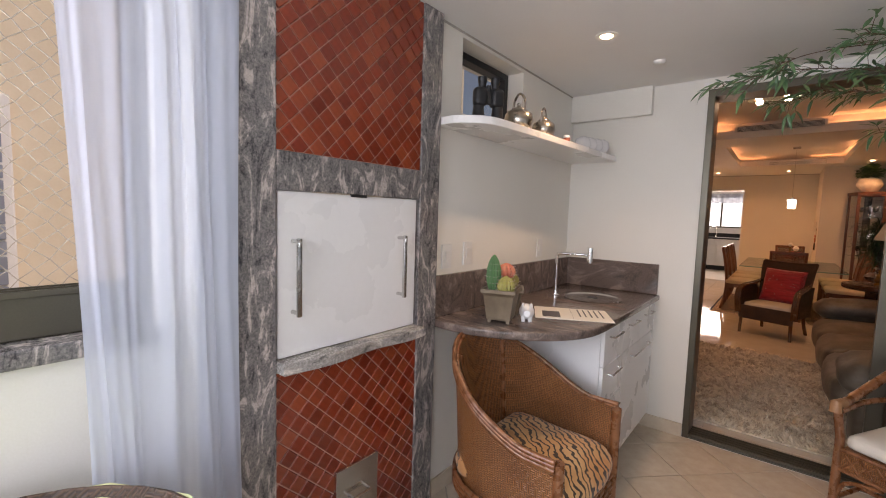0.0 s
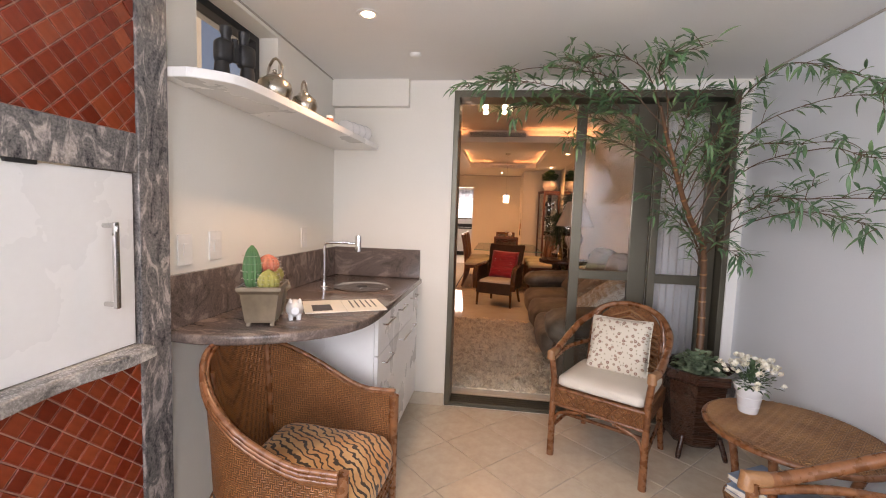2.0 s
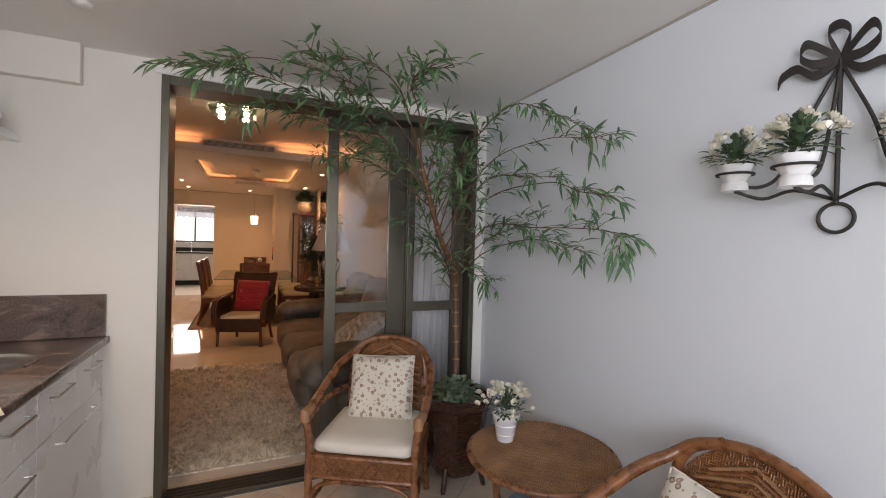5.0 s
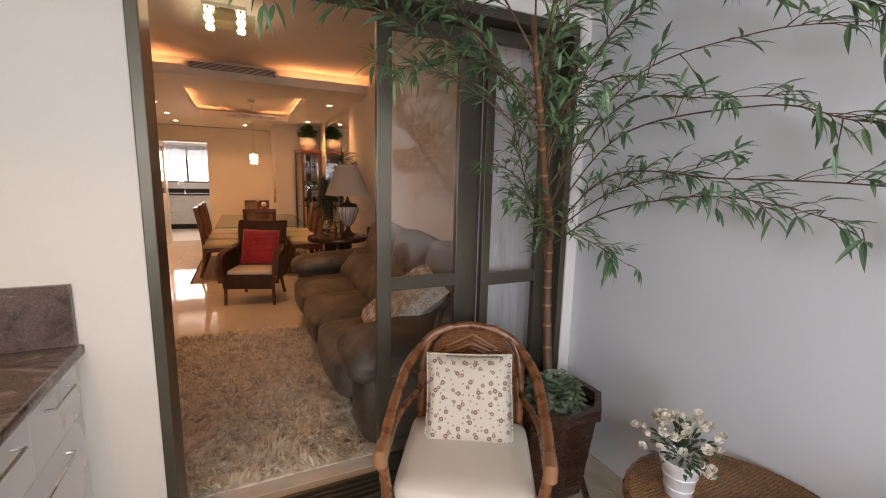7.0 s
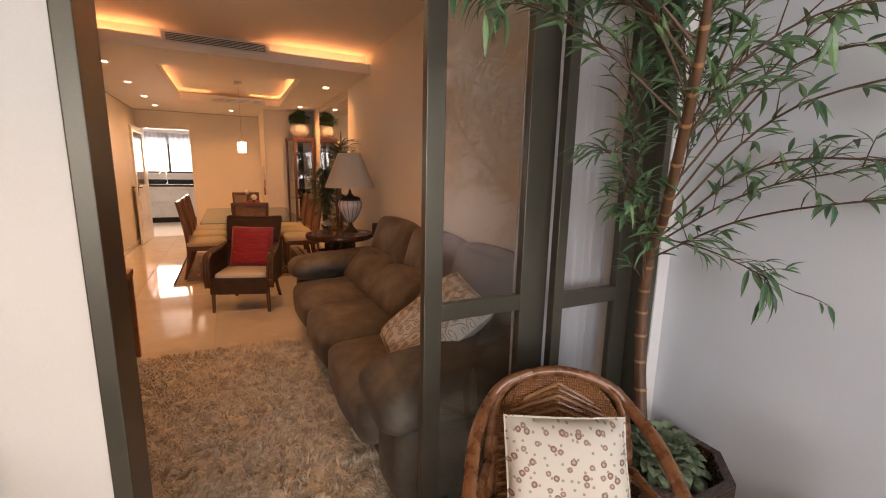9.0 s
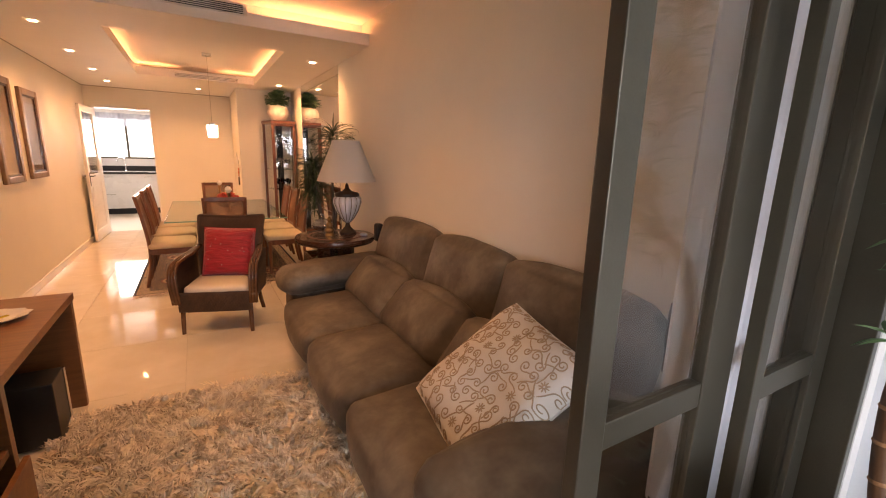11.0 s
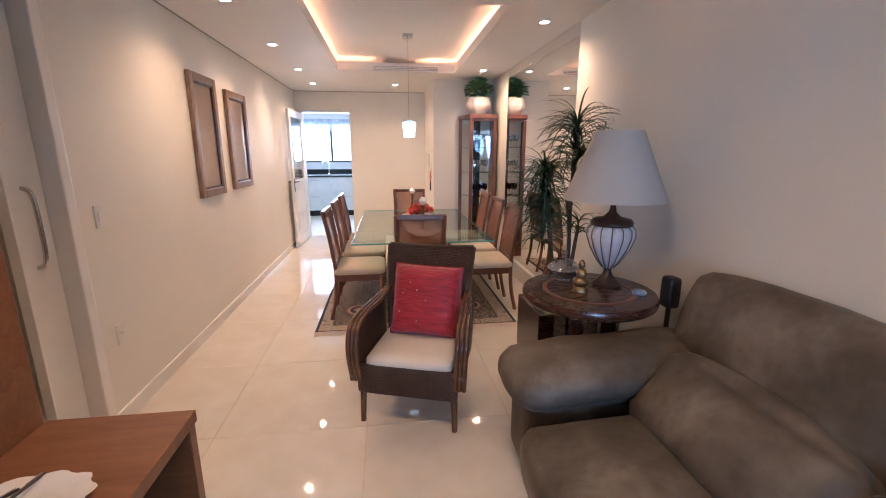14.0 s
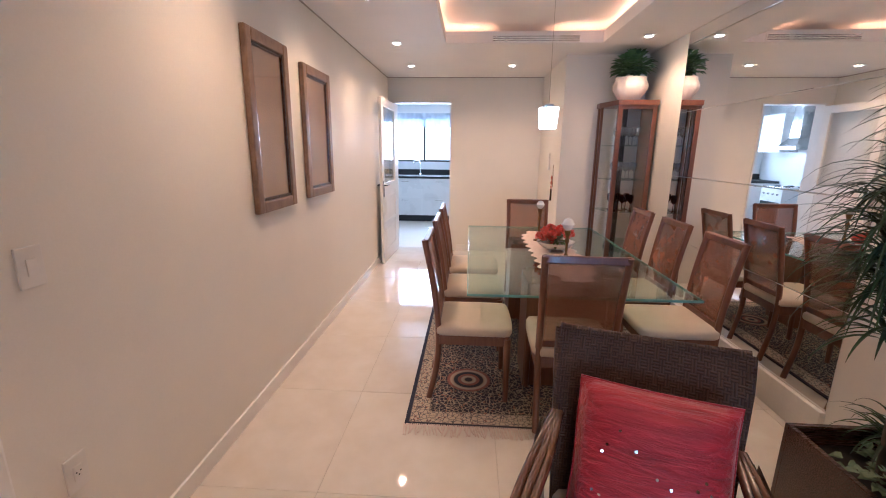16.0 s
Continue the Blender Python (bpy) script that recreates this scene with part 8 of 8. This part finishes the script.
kw = thing("kitchen_window", "wide kitchen window with dark mullion, bright outside", "window", kind="structure")
kw.name = "window_3"
for a, b in (((-1.75, 1.225), (0.10, 1.265)), ((-1.75, 2.12), (0.10, 2.16)), ((-1.75, 1.265), (-1.71, 2.12)), ((0.06, 1.265), (0.10, 2.12)), ((-0.885, 1.265), (-0.84, 2.12))):
    part("window_frame", span((a[0], 15.66, a[1]), (b[0], 15.70, b[1]), 0.003), M_ALU, kw)
part("pane", span((-1.71, 15.678, 1.265), (0.06, 15.682, 2.12)), M_GLASS, kw).visible_shadow = False
tagged(part("backdrop", span((-4.0, 16.6, 0.2), (3.0, 16.62, 3.6)), M_SKYGLOW), "bright overcast sky outside the kitchen window", "backdrop", kind="structure")
vl = thing("valance", "white sheer valance across the top of the kitchen window", "curtain", pose(-0.82, 15.60, 1.96))
rows = [[(-0.98 + 1.96 * i / 90, 0.012 * math.sin(i * 1.3), z + (0.012 * math.sin(i * 0.8) if z < 0.01 else 0)) for i in range(91)] for z in (0.0, 0.1, 0.2, 0.28)]
part("cloth", rings(rows, None, False, False), M_SHEER, vl, "", True)
st = thing("stove", "white gas cooker with glass oven door", "stove", pose(-2.0, 14.30, 0))
part("body", box((0, 0, 0.44), (0.58, 0.56, 0.86), 0.008), M_WHITE, st)
part("oven_door", box((0.295, 0, 0.40), (0.02, 0.48, 0.44), 0.006), M_BLACK, st, "dark glass oven door")
part("hob", box((0, 0, 0.88), (0.56, 0.54, 0.02), 0.004), M_STEEL, st)
for i in range(4):
    part("knob", moved(lathe([(0.018, 0), (0.016, 0.022), (0.0, 0.022)], None, 12), pose(0.29, -0.18 + 0.12 * i, 0.76, 0, 90, 0)), M_STEEL, st)
    part("burner", lathe([(0.05, 0.89), (0.045, 0.905), (0.0, 0.905)], None, 14, (-0.12 + 0.24 * (i % 2), -0.12 + 0.24 * (i // 2), 0)), M_BLACK, st)
for y0, y1 in ((12.75, 13.35), (13.35, 13.95), (14.65, 15.25)):
    uc = thing("wall_cabinet", "white kitchen wall cabinet with steel handle", "cabinet", pose(-2.29, (y0 + y1) / 2, 1.5), "kitchen wall cabinets")
    part("body", box((0.16, 0, 0.35), (0.32, y1 - y0 - 0.004, 0.70), 0.003), M_WHITE, uc)
    d = part("door", box((0.329, 0, 0.35), (0.018, y1 - y0 - 0.010, 0.69), 0.003), M_WHITE, uc)
    part("handle", tube([(0.338, 0.2, 0.06), (0.36, 0.2, 0.06), (0.36, 0.2, 0.22), (0.338, 0.2, 0.22)], 0.004, None, 6), M_STEEL, d)
hd = thing("cooker_hood", "steel cooker hood over the stove", "hood", pose(-2.05, 14.30, 1.55))
part("canopy", rings([[(a * r, b * r, z) for a, b in ((-1, -1), (1, -1), (1, 1), (-1, 1))] for r, z in ((0.24, 0.0), (0.24, 0.05), (0.12, 0.20), (0.11, 0.85))]), M_STEEL, hd)
# ---- pieces of the floors ----
def clipped_tile(name, cx, cy, half, turn, bounds, mat, parent, cache):
    """One floor tile; those on the border are cut to it."""
    x0, x1, y0, y1 = bounds
    r = half * (math.sqrt(2) if turn else 1)
    if cx + r <= x0 + 0.01 or cx - r >= x1 - 0.01 or cy + r <= y0 + 0.01 or cy - r >= y1 - 0.01:
        return
    inside = cx - r >= x0 and cx + r <= x1 and cy - r >= y0 and cy + r <= y1
    if inside and cache:
        ob = new(name, cache[0])
    else:
        bm = bmesh.new()
        bmesh.ops.create_cube(bm, size=1.0, matrix=Matrix.Rotation(radians(45 if turn else 0), 4, "Z") @ Matrix.Diagonal((2 * half, 2 * half, 0.006, 1)))
        top = [e for e in bm.edges if all(v.co.z > 0 for v in e.verts)]
        bmesh.ops.bevel(bm, geom=top, offset=0.0012, segments=1, affect="EDGES")
        if not inside:
            for co, no in (((x0 - cx, 0, 0), (-1, 0, 0)), ((x1 - cx, 0, 0), (1, 0, 0)), ((0, y0 - cy, 0), (0, -1, 0)), ((0, y1 - cy, 0), (0, 1, 0))):
                g = bmesh.ops.bisect_plane(bm, geom=list(bm.verts) + list(bm.edges) + list(bm.faces), plane_co=co, plane_no=no, clear_outer=True)
                cut = [e for e in g["geom_cut"] if isinstance(e, bmesh.types.BMEdge)]
                if cut:
                    bmesh.ops.contextual_create(bm, geom=cut)
        if not bm.faces:
            bm.free()
            return
        me = bpy.data.meshes.new(name)
        bm.to_mesh(me)
        bm.free()
        me.materials.append(mat)
        if inside:
            cache.append(me)
        ob = new(name, me)
    ob.location = (cx, cy, -0.0025 + random.uniform(-0.0003, 0.0003))
    ob.parent = parent
    return ob


floor_b, floor_l = bpy.data.objects["floor_balcony"], bpy.data.objects["floor_living"]
cache_b, step = [], 0.226
for i in range(-14, 15):
    for j in range(-20, 10):
        if (i + j) % 2 == 0:
            clipped_tile("tile", 0.527 + step * i, 2.785 + 0.226 + step * j, 0.1575, True, (-0.7, BX1, BY0, BY1), M_FLOOR_B, floor_b, cache_b)
cache_l = []
for i in range(5):
    for j in range(12):
        clipped_tile("tile", LX0 + 0.15 + 0.8 * i, LY0 + 0.45 + 0.8 * j, 0.399, False, (LX0, LX1, LY0, LY1 + 0.13), M_FLOOR_L, floor_l, cache_l)
